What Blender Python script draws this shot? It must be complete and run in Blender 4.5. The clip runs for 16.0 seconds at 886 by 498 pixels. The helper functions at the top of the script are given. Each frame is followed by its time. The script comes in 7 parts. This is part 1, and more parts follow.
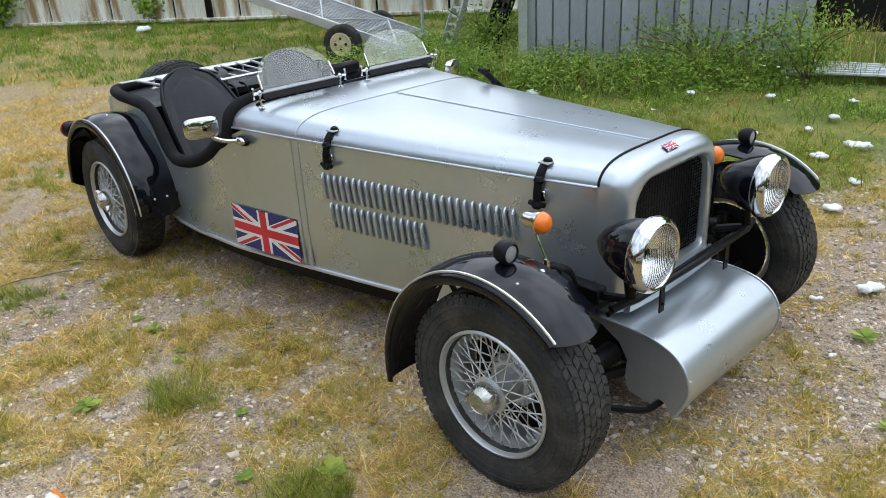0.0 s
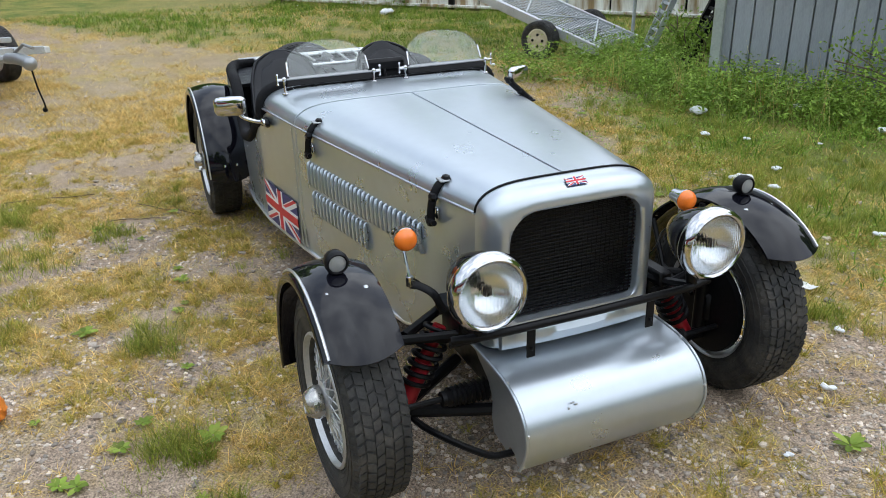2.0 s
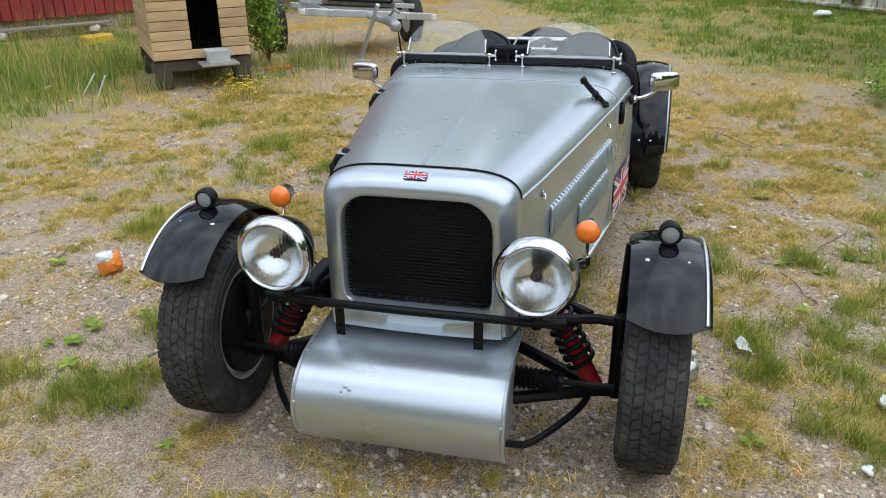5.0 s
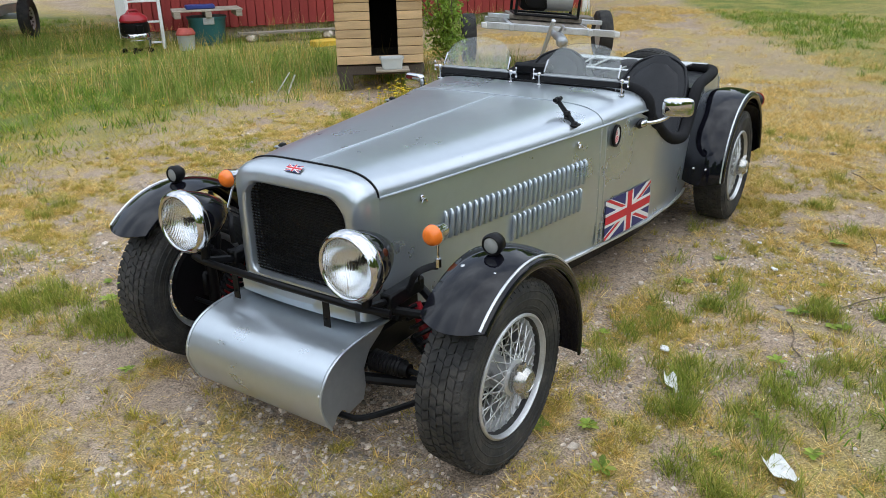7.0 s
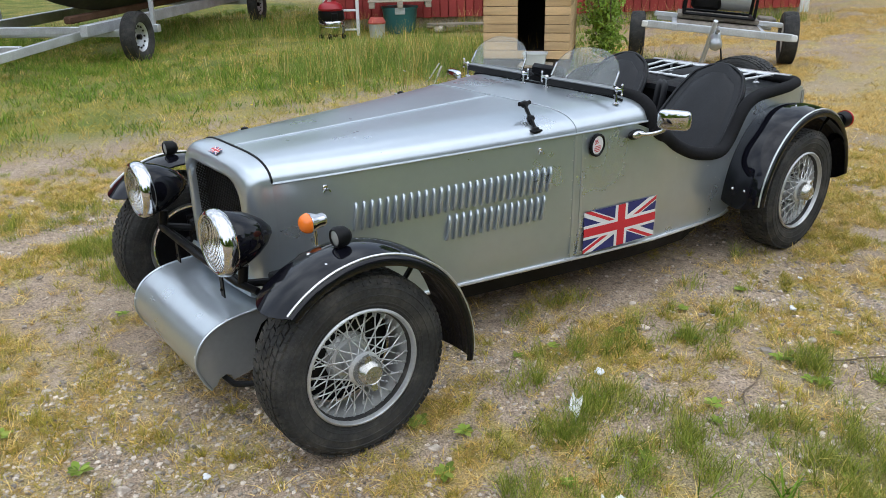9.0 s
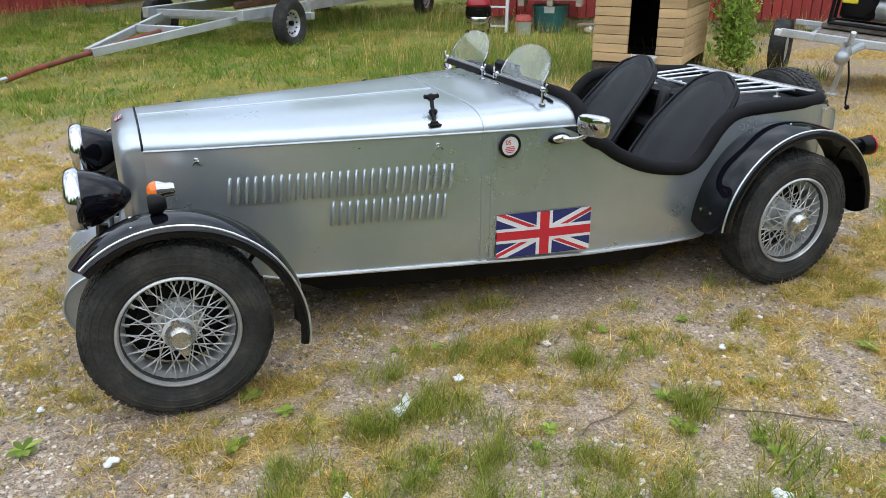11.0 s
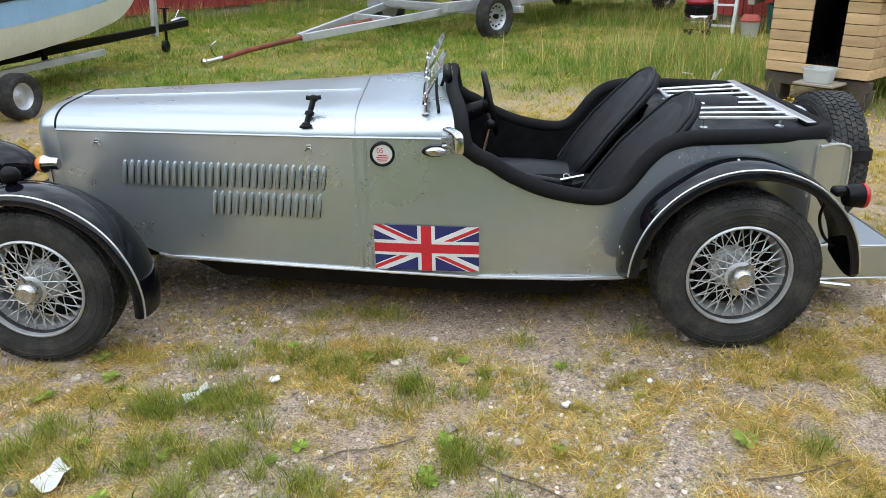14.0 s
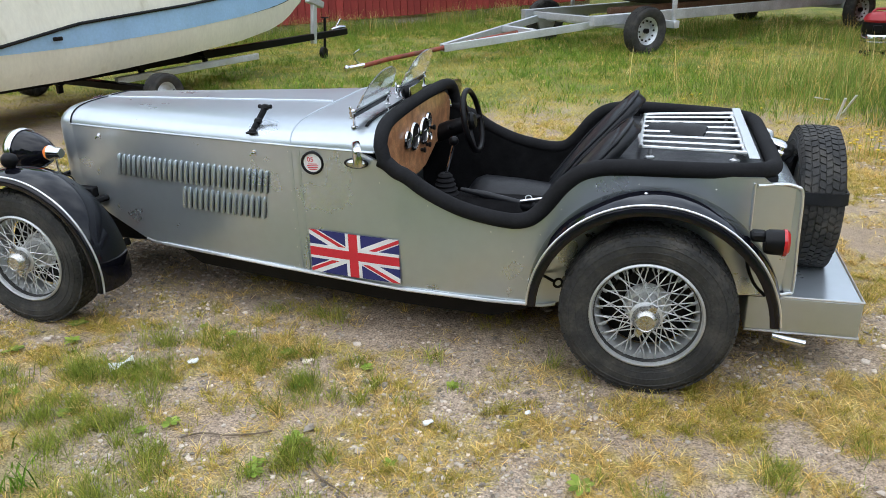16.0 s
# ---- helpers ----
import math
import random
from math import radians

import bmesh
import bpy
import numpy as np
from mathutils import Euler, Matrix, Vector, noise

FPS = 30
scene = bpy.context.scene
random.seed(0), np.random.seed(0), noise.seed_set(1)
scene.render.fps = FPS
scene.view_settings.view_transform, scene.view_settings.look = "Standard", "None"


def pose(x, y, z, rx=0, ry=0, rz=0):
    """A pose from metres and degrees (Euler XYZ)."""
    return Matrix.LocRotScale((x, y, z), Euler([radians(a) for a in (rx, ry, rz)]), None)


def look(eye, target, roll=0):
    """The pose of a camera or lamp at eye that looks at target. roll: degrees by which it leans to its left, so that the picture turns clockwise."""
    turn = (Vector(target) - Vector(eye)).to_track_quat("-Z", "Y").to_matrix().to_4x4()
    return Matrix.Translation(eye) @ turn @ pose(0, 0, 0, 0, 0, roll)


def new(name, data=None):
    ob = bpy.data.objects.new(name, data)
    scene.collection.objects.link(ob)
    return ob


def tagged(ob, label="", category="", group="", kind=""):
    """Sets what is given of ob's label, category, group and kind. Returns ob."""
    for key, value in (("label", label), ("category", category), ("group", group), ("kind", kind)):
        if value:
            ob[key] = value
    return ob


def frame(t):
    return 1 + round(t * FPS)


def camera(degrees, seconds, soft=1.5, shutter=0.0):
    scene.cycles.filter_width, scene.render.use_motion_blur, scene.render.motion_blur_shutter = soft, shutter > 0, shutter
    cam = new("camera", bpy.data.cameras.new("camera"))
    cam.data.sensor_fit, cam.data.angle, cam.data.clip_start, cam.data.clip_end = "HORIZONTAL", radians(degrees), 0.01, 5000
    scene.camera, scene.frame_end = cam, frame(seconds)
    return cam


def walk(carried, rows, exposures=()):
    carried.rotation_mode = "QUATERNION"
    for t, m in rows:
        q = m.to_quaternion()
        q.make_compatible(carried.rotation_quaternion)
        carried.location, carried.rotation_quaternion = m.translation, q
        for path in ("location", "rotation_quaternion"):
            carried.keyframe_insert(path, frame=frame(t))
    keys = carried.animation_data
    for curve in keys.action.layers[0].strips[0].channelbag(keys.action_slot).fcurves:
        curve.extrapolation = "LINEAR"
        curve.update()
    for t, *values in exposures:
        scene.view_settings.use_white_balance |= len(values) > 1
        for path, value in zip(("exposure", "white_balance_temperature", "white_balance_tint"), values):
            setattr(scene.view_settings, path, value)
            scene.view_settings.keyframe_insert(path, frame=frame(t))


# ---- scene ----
cam = camera(59.7, 16.0, soft=0.45)
PATH = [
    (0, (-1.227, 2.026, 1.521), (0.109, 0.773, 0.719), -3.2),
    (0.5, (-1.481, 1.836, 1.521), (-0.04, 0.702, 0.723), -3.1),
    (1, (-1.609, 1.655, 1.506), (-0.075, 0.647, 0.713), -2.6),
    (1.5, (-1.704, 1.351, 1.501), (-0.083, 0.489, 0.708), -2.1),
    (2, (-1.792, 1.103, 1.516), (-0.095, 0.402, 0.723), -1.6),
    (2.5, (-1.967, 0.799, 1.5), (-0.208, 0.273, 0.708), -1.1),
    (3, (-2.048, 0.547, 1.502), (-0.244, 0.195, 0.712), -0.7),
    (5.5, (-1.894, -0.79, 1.475), (-0.16, -0.184, 0.684), -0.7),
    (6, (-1.8, -1.067, 1.511), (-0.124, -0.305, 0.73), -0.7),
    (6.5, (-1.795, -1.416, 1.503), (-0.183, -0.513, 0.736), -0.9),
    (7, (-1.737, -1.649, 1.504), (-0.198, -0.621, 0.747), -1.1),
    (7.5, (-1.579, -1.886, 1.499), (-0.123, -0.739, 0.749), -1.2),
    (8, (-1.444, -2.051, 1.514), (-0.087, -0.789, 0.763), -1.3),
    (8.5, (-1.255, -2.295, 1.503), (-0.003, -0.931, 0.746), -1.3),
    (9, (-1.058, -2.472, 1.514), (0.085, -1.018, 0.751), -1.3),
    (11.5, (0.175, -3.122, 1.454), (0.775, -1.371, 0.696), -0.2),
    (12, (0.407, -3.167, 1.468), (0.891, -1.382, 0.706), -0.1),
    (12.5, (0.699, -3.243, 1.457), (1.064, -1.429, 0.696), -0.1),
    (13, (0.966, -3.278, 1.469), (1.207, -1.446, 0.704), -0.2),
    (13.5, (1.222, -3.249, 1.463), (1.343, -1.406, 0.695), -0.6),
    (14, (1.479, -3.255, 1.472), (1.482, -1.408, 0.706), -1.1),
    (14.5, (1.759, -3.313, 1.501), (1.648, -1.466, 0.743), -1.5),
    (15, (2.005, -3.272, 1.483), (1.773, -1.431, 0.736), -1.6),
    (15.5, (2.258, -3.177, 1.504), (1.892, -1.355, 0.766), -1.6),
    (16, (2.534, -3.168, 1.485), (2.026, -1.378, 0.752), -1.6),
]

walk(cam, [(t, look(eye, target, roll)) for t, eye, target, roll in PATH], [(0, 1.13), (3, 1.08), (9, 1.08), (12, 1.2), (16, 1.32)])

# ---- world ----
world = bpy.data.worlds.new("overcast")
scene.world = world
world.use_nodes = True
wn, wl = world.node_tree.nodes, world.node_tree.links
sky = wn.new("ShaderNodeTexSky")
sky.sky_type, sky.sun_disc = "NISHITA", False
sky.sun_elevation, sky.sun_rotation = radians(49), radians(190)
sky.dust_density, sky.ozone_density = 0.3, 1.0
wco = wn.new("ShaderNodeTexCoord")
wcl = wn.new("ShaderNodeTexNoise")
wcl.inputs["Scale"].default_value, wcl.inputs["Detail"].default_value = 2.4, 6.0
wcr = wn.new("ShaderNodeMapRange")
wcr.inputs["From Min"].default_value, wcr.inputs["From Max"].default_value = 0.38, 0.60
wcr.inputs["To Min"].default_value, wcr.inputs["To Max"].default_value = 0.62, 0.97
wl.new(wco.outputs["Generated"], wcl.inputs["Vector"])
wl.new(wcl.outputs["Fac"], wcr.inputs["Value"])
# an overcast dome, brightest overhead
wsx, wpw, wma = wn.new("ShaderNodeSeparateXYZ"), wn.new("ShaderNodeMath"), wn.new("ShaderNodeMath")
wpw.operation, wma.operation = "POWER", "MULTIPLY_ADD"
wpw.use_clamp = True
wpw.inputs[1].default_value, wma.inputs[1].default_value, wma.inputs[2].default_value = 1.5, 0.42, 0.42
wl.new(wco.outputs["Generated"], wsx.inputs[0])
wl.new(wsx.outputs["Z"], wpw.inputs[0])
wl.new(wpw.outputs[0], wma.inputs[0])
wgr = wn.new("ShaderNodeVectorMath")
wgr.operation = "SCALE"
wgr.inputs[0].default_value = (6.4, 7.1, 8.0)
wcb, wmm = wn.new("ShaderNodeMapRange"), wn.new("ShaderNodeMath")
wcb.inputs["From Min"].default_value, wcb.inputs["From Max"].default_value = 0.36, 0.64
wcb.inputs["To Min"].default_value, wcb.inputs["To Max"].default_value = 0.62, 1.32
wmm.operation = "MULTIPLY"
wl.new(wcl.outputs["Fac"], wcb.inputs["Value"])
wl.new(wma.outputs[0], wmm.inputs[0])
wl.new(wcb.outputs["Result"], wmm.inputs[1])
wl.new(wmm.outputs[0], wgr.inputs["Scale"])
wmx = wn.new("ShaderNodeMix")
wmx.data_type = "RGBA"
wl.new(wcr.outputs["Result"], wmx.inputs[0])
wl.new(wgr.outputs[0], wmx.inputs[7])
wl.new(sky.outputs["Color"], wmx.inputs[6])
wl.new(wmx.outputs[2], wn["Background"].inputs["Color"])
wn["Background"].inputs["Strength"].default_value = 0.15

sun = new("sun", bpy.data.lights.new("sun", "SUN"))
sun.data.energy, sun.data.angle, sun.data.color = 0.5, radians(120), (1.0, 0.94, 0.86)
sun.matrix_world = look((0, 0, 20), (3.0, 17.0, 0))


# ---- materials ----
def mat(name, base, rough=0.6, metal=0.0, vary=0.0, scale=8.0, bump=0.0, bscale=60.0, second=None, patch=0.5,
        island=0.0, obrand=0.0, coat=0.0, spec=0.5, alpha=None, trans=0.0, ior=1.45, rvary=0.0, stretch=None):
    """A procedural surface: base colour broken up at two scales, optional second colour in patches, bump and uneven gloss."""
    m = bpy.data.materials.new(name)
    m.use_nodes = True
    n, l = m.node_tree.nodes, m.node_tree.links
    b = n["Principled BSDF"]
    b.inputs["Base Color"].default_value = (*base, 1)
    b.inputs["Roughness"].default_value, b.inputs["Metallic"].default_value = rough, metal
    b.inputs["Coat Weight"].default_value, b.inputs["Specular IOR Level"].default_value = coat, spec
    b.inputs["Coat Roughness"].default_value = 0.06
    b.inputs["Transmission Weight"].default_value, b.inputs["IOR"].default_value = trans, ior
    co = n.new("ShaderNodeTexCoord")
    vec = co.outputs["Object"]
    if stretch:
        mp = n.new("ShaderNodeMapping")
        mp.inputs["Scale"].default_value = stretch
        l.new(vec, mp.inputs["Vector"])
        vec = mp.outputs["Vector"]

    def tex(s, d=5.0, r=0.55):
        t = n.new("ShaderNodeTexNoise")
        t.inputs["Scale"].default_value, t.inputs["Detail"].default_value, t.inputs["Roughness"].default_value = s, d, r
        l.new(vec, t.inputs["Vector"])
        return t.outputs["Fac"]

    def mixc(fac, a, c, kind="MIX"):
        x = n.new("ShaderNodeMix")
        x.data_type, x.blend_type = "RGBA", kind
        for sock, v in ((x.inputs[0], fac), (x.inputs[6], a), (x.inputs[7], c)):
            if isinstance(v, (int, float)):
                sock.default_value = v
            elif isinstance(v, tuple):
                sock.default_value = (*v, 1)
            else:
                l.new(v, sock)
        return x.outputs[2]

    def ramp(fac, lo, hi, a=0.0, c=1.0):
        x = n.new("ShaderNodeMapRange")
        x.inputs["From Min"].default_value, x.inputs["From Max"].default_value = lo, hi
        x.inputs["To Min"].default_value, x.inputs["To Max"].default_value = a, c
        l.new(fac, x.inputs["Value"])
        return x.outputs["Result"]

    col = None
    if second:
        col = mixc(ramp(tex(scale), patch - 0.08, patch + 0.08), base, second)
    if vary:
        big = ramp(tex(scale * 0.6, 3), 0.3, 0.7, 1 - vary, 1 + vary)
        fine = ramp(tex(scale * 9, 4), 0.3, 0.7, 1 - vary * 0.7, 1 + vary * 0.7)
        mu = n.new("ShaderNodeMath")
        mu.operation = "MULTIPLY"
        l.new(big, mu.inputs[0])
        l.new(fine, mu.inputs[1])
        last = mu.outputs[0]
        for amount, node, out in ((island, "ShaderNodeNewGeometry", "Random Per Island"), (obrand, "ShaderNodeObjectInfo", "Random")):
            if amount:
                r = ramp(n.new(node).outputs[out], 0, 1, 1 - amount, 1 + amount)
                m2 = n.new("ShaderNodeMath")
                m2.operation = "MULTIPLY"
                l.new(last, m2.inputs[0])
                l.new(r, m2.inputs[1])
                last = m2.outputs[0]
        hs = n.new("ShaderNodeHueSaturation")
        l.new(last, hs.inputs["Value"])
        if col is None:
            hs.inputs["Color"].default_value = (*base, 1)
        else:
            l.new(col, hs.inputs["Color"])
        col = hs.outputs["Color"]
    if col is not None:
        l.new(col, b.inputs["Base Color"])
    if rvary:
        l.new(ramp(tex(scale * 1.7, 6), 0.3, 0.7, max(0.02, rough - rvary), rough + rvary), b.inputs["Roughness"])
    if bump:
        bp = n.new("ShaderNodeBump")
        bp.inputs["Strength"].default_value, bp.inputs["Distance"].default_value = bump, 0.01
        l.new(tex(bscale, 6), bp.inputs["Height"])
        l.new(bp.outputs["Normal"], b.inputs["Normal"])
    return m


SILVER = mat("silver_paint", (0.52, 0.57, 0.615), 0.29, 0.76, vary=0.03, scale=2.5, rvary=0.03, coat=0.22)
SILVER_DULL = mat("silver_dull", (0.38, 0.40, 0.415), 0.38, 0.6, vary=0.06, scale=6, bump=0.02, bscale=200)
BLACK = mat("black_gloss", (0.005, 0.005, 0.008), 0.05, 0.0, vary=0.2, scale=5, spec=0.42, rvary=0.02)
BLACK_SATIN = mat("black_satin", (0.005, 0.005, 0.006), 0.42, 0.0, vary=0.3, spec=0.22, scale=14, bump=0.05, bscale=120, rvary=0.1)
RUBBER = mat("tyre_rubber", (0.036, 0.036, 0.036), 0.68, 0.0, vary=0.35, spec=0.3, scale=12, bump=0.12, bscale=90, second=(0.062, 0.058, 0.053), patch=0.56)
FOAM = mat("foam_roll", (0.013, 0.013, 0.0145), 0.85, 0.0, spec=0.2, vary=0.25, scale=10, bump=0.1, bscale=150)
VINYL = mat("black_vinyl", (0.014, 0.015, 0.018), 0.42, 0.0, spec=0.30, vary=0.25, scale=12, bump=0.12, bscale=180, rvary=0.08)
CARPET = mat("black_carpet", (0.011, 0.011, 0.012), 0.95, 0.0, spec=0.1, vary=0.3, scale=30, bump=0.3, bscale=300)
CHROME = mat("chrome", (0.62, 0.62, 0.63), 0.07, 1.0, vary=0.03, scale=10, rvary=0.03)
ALU = mat("spoke_metal", (0.66, 0.67, 0.68), 0.36, 0.55, vary=0.12, scale=20, second=(0.36, 0.36, 0.355), patch=0.62)
RIMS = mat("rim_metal", (0.56, 0.57, 0.58), 0.36, 0.62, vary=0.12, scale=20)
TRIM = mat("bright_trim", (0.72, 0.73, 0.74), 0.28, 0.75, vary=0.05, scale=12)
GALV = mat("galvanised", (0.546, 0.572, 0.598), 0.5, 0.6, vary=0.15, scale=7, bump=0.04, bscale=80)
RUST = mat("rusty_red", (0.23, 0.055, 0.035), 0.75, 0.0, vary=0.3, scale=9, bump=0.15, bscale=60, second=(0.14, 0.06, 0.035), patch=0.55)
RED = mat("spring_red", (0.30, 0.012, 0.02), 0.35, 0.0, vary=0.15, scale=20)
AMBER = mat("amber_lens", (0.935, 0.209, 0.022), 0.16, 0.0, vary=0.08, scale=40, coat=0.5, bump=0.08, bscale=250)
REDLENS = mat("red_lens", (0.45, 0.015, 0.02), 0.14, 0.0, vary=0.08, scale=40, coat=0.5)
LENS = mat("lamp_glass", (0.97, 0.98, 0.98), 0.0, 0.0, trans=1.0, ior=1.32)
ln, ll = LENS.node_tree.nodes, LENS.node_tree.links
lco, lwv, lbp = ln.new("ShaderNodeTexCoord"), ln.new("ShaderNodeTexWave"), ln.new("ShaderNodeBump")
lwv.bands_direction = "Y"
lwv.inputs["Scale"].default_value, lwv.inputs["Distortion"].default_value, lwv.inputs["Detail"].default_value = 36.0, 0.6, 1.0
lbp.inputs["Strength"].default_value, lbp.inputs["Distance"].default_value = 0.16, 0.004
ll.new(lco.outputs["Object"], lwv.inputs["Vector"])
ll.new(lwv.outputs["Fac"], lbp.inputs["Height"])
ll.new(lbp.outputs["Normal"], ln["Principled BSDF"].inputs["Normal"])
GLASS = mat("scratched_perspex", (0.93, 0.97, 0.95), 0.03, 0.0, trans=0.96, ior=1.45)
REFLECTOR = mat("lamp_reflector", (0.80, 0.82, 0.84), 0.22, 1.0, vary=0.06, scale=30, bump=0.04, bscale=40)
BURL = mat("burl_wood", (0.52, 0.26, 0.125), 0.28, 0.0, vary=0.35, scale=22, second=(0.36, 0.155, 0.07), patch=0.52, bump=0.05, bscale=90, coat=0.3)
FLAG_BLUE = mat("flag_blue", (0.030, 0.033, 0.15), 0.4, vary=0.08, scale=20)
FLAG_RED = mat("flag_red", (0.60, 0.03, 0.045), 0.4, vary=0.08, scale=20)
FLAG_WHITE = mat("flag_white", (0.78, 0.78, 0.78), 0.4, vary=0.06, scale=20)
WHITE = mat("white_plastic", (0.72, 0.73, 0.72), 0.45, vary=0.1, scale=12)
FROST = mat("frosted_lens", (0.30, 0.31, 0.31), 0.15, 0.0, vary=0.06, scale=30, coat=0.5)
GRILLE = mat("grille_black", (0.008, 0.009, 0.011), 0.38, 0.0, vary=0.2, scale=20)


# ---- building kit ----
class Geo:
    """Collects vertices and faces of one part."""

    def __init__(self):
        self.v, self.f, self.mi = [], [], []

    def add(self, vs, fs, m=None, k=0):
        o = len(self.v)
        self.v += [tuple(m @ Vector(p)) if m else tuple(p) for p in vs]
        self.f += [tuple(i + o for i in q) for q in fs]
        self.mi += [k] * len(fs)
        return self

    def box(self, c, s, m=None, ch=0.0, k=0):
        h = [a / 2 for a in s]
        ch = min(ch, min(h) * 0.8)
        m = (m or Matrix()) @ Matrix.Translation(c)
        if ch <= 0:
            vs = [(x * h[0], y * h[1], z * h[2]) for x in (-1, 1) for y in (-1, 1) for z in (-1, 1)]
            return self.add(vs, [(0, 1, 3, 2), (4, 6, 7, 5), (0, 4, 5, 1), (2, 3, 7, 6), (0, 2, 6, 4), (1, 5, 7, 3)], m, k)
        vs, ids = [], {}
        for sx in (-1, 1):
            for sy in (-1, 1):
                for sz in (-1, 1):
                    for a in range(3):
                        p = [sx * h[0], sy * h[1], sz * h[2]]
                        for b in range(3):
                            if b != a:
                                p[b] -= ch * (sx, sy, sz)[b]
                        ids[a, sx, sy, sz] = len(vs)
                        vs.append(p)
        fs = []
        for a in range(3):
            b, c2 = (a + 1) % 3, (a + 2) % 3
            for sa in (-1, 1):
                q = []
                for sb, sc in ((-1, -1), (1, -1), (1, 1), (-1, 1)):
                    g = [0, 0, 0]
                    g[a], g[b], g[c2] = sa, sb, sc
                    q.append(ids[(a, *g)])
                fs.append(tuple(q))
            for sb in (-1, 1):
                for sc in (-1, 1):
                    q = []
                    for face, sa in ((b, -1), (b, 1), (c2, 1), (c2, -1)):
                        g = [0, 0, 0]
                        g[a], g[b], g[c2] = sa, sb, sc
                        q.append(ids[(face, *g)])
                    fs.append(tuple(q))
        for sx in (-1, 1):
            for sy in (-1, 1):
                for sz in (-1, 1):
                    fs.append(tuple(ids[a, sx, sy, sz] for a in range(3)))
        return self.add(vs, fs, m, k)

    def loft(self, rings, closed=True, caps=True, loop=False, m=None, k=0):
        """Joins rings of equal length; closed: each ring is a closed curve; loop: the last joins the first."""
        n, vs = len(rings[0]), [p for r in rings for p in r]
        fs = []
        for i in range(len(rings) - (0 if loop else 1)):
            a, b = i * n, ((i + 1) % len(rings)) * n
            for j in range(n if closed else n - 1):
                j2 = (j + 1) % n
                fs.append((a + j, a + j2, b + j2, b + j))
        if caps and closed and not loop:
            fs += [tuple(range(n))[::-1], tuple(range((len(rings) - 1) * n, len(rings) * n))]
        return self.add(vs, fs, m, k)

    def tube(self, pts, r, n=10, loop=False, caps=True, m=None, k=0, flat=1.0):
        pts = [Vector(p) for p in pts]
        rings, up = [], None
        for i, p in enumerate(pts):
            a = pts[i - 1] if i or loop else p
            b = pts[(i + 1) % len(pts)] if i < len(pts) - 1 or loop else p
            d = (b - a).normalized()
            if up is None:
                up = d.orthogonal().normalized()
            up = (up - d * up.dot(d)).normalized()
            side = d.cross(up)
            rr = r[i] if isinstance(r, (list, tuple)) else r
            rings.append([p + rr * (math.cos(2 * math.pi * j / n) * up + flat * math.sin(2 * math.pi * j / n) * side) for j in range(n)])
        return self.loft(rings, True, caps, loop, m, k)

    def lathe(self, prof, n=24, m=None, k=0, loop=False, caps=True):
        """Turns a profile of (radius, height) about z."""
        rings = [[(r * math.cos(2 * math.pi * j / n), r * math.sin(2 * math.pi * j / n), z) for j in range(n)] for r, z in prof]
        return self.loft(rings, True, caps and not loop, loop, m, k)

    def prism(self, outline, t, m=None, k=0):
        """A flat outline in x, y given the thickness t along z."""
        n = len(outline)
        vs = [(x, y, 0) for x, y in outline] + [(x, y, t) for x, y in outline]
        fs = [tuple(range(n))[::-1], tuple(range(n, 2 * n))] + [(i, (i + 1) % n, n + (i + 1) % n, n + i) for i in range(n)]
        return self.add(vs, fs, m, k)

    def ball(self, c, r, n=14, k=0, m=None, squash=(1, 1, 1)):
        rings = n // 2
        prof = [(max(1e-4, math.sin(math.pi * i / rings)), -math.cos(math.pi * i / rings)) for i in range(rings + 1)]
        s = Matrix.Translation(c) @ Matrix.Diagonal((r * squash[0], r * squash[1], r * squash[2], 1))
        return self.lathe(prof, n, (m or Matrix()) @ s, k)

    def mesh(self, name, mats, smooth=40):
        me = bpy.data.meshes.new(name)
        me.from_pydata(self.v, [], self.f)
        for x in mats if isinstance(mats, (list, tuple)) else [mats]:
            me.materials.append(x)
        bm = bmesh.new()
        bm.from_mesh(me)
        if len(bm.faces) < 40000:
            bmesh.ops.recalc_face_normals(bm, faces=bm.faces)
        bm.to_mesh(me)
        bm.free()
        if any(self.mi):
            me.polygons.foreach_set("material_index", self.mi)
        if smooth:
            me.polygons.foreach_set("use_smooth", [True] * len(me.polygons))
            me.set_sharp_from_angle(angle=radians(smooth))
        return me


def part(name, geo, mats, parent, label="", m=None, smooth=40):
    """One mesh object under a thing or a part. geo: a Geo or a mesh already made."""
    ob = new(name, geo.mesh(name, mats, smooth) if isinstance(geo, Geo) else geo)
    ob.parent = parent
    if m:
        ob.matrix_basis = m
    if label:
        tagged(ob, label)
    return ob


def thing(name, label, category, m=None, group="", kind=""):
    """An Empty at a thing's base, for its parts."""
    ob = new(name)
    ob.empty_display_size = 0.1
    if m:
        ob.matrix_basis = m
    return tagged(ob, label, category, group, kind)


def solid(name, geo, mats, label, category="", m=None, group="", kind="", smooth=40):
    """A thing of one single mesh."""
    ob = new(name, geo.mesh(name, mats, smooth))
    if m:
        ob.matrix_basis = m
    return tagged(ob, label, category, group, kind)


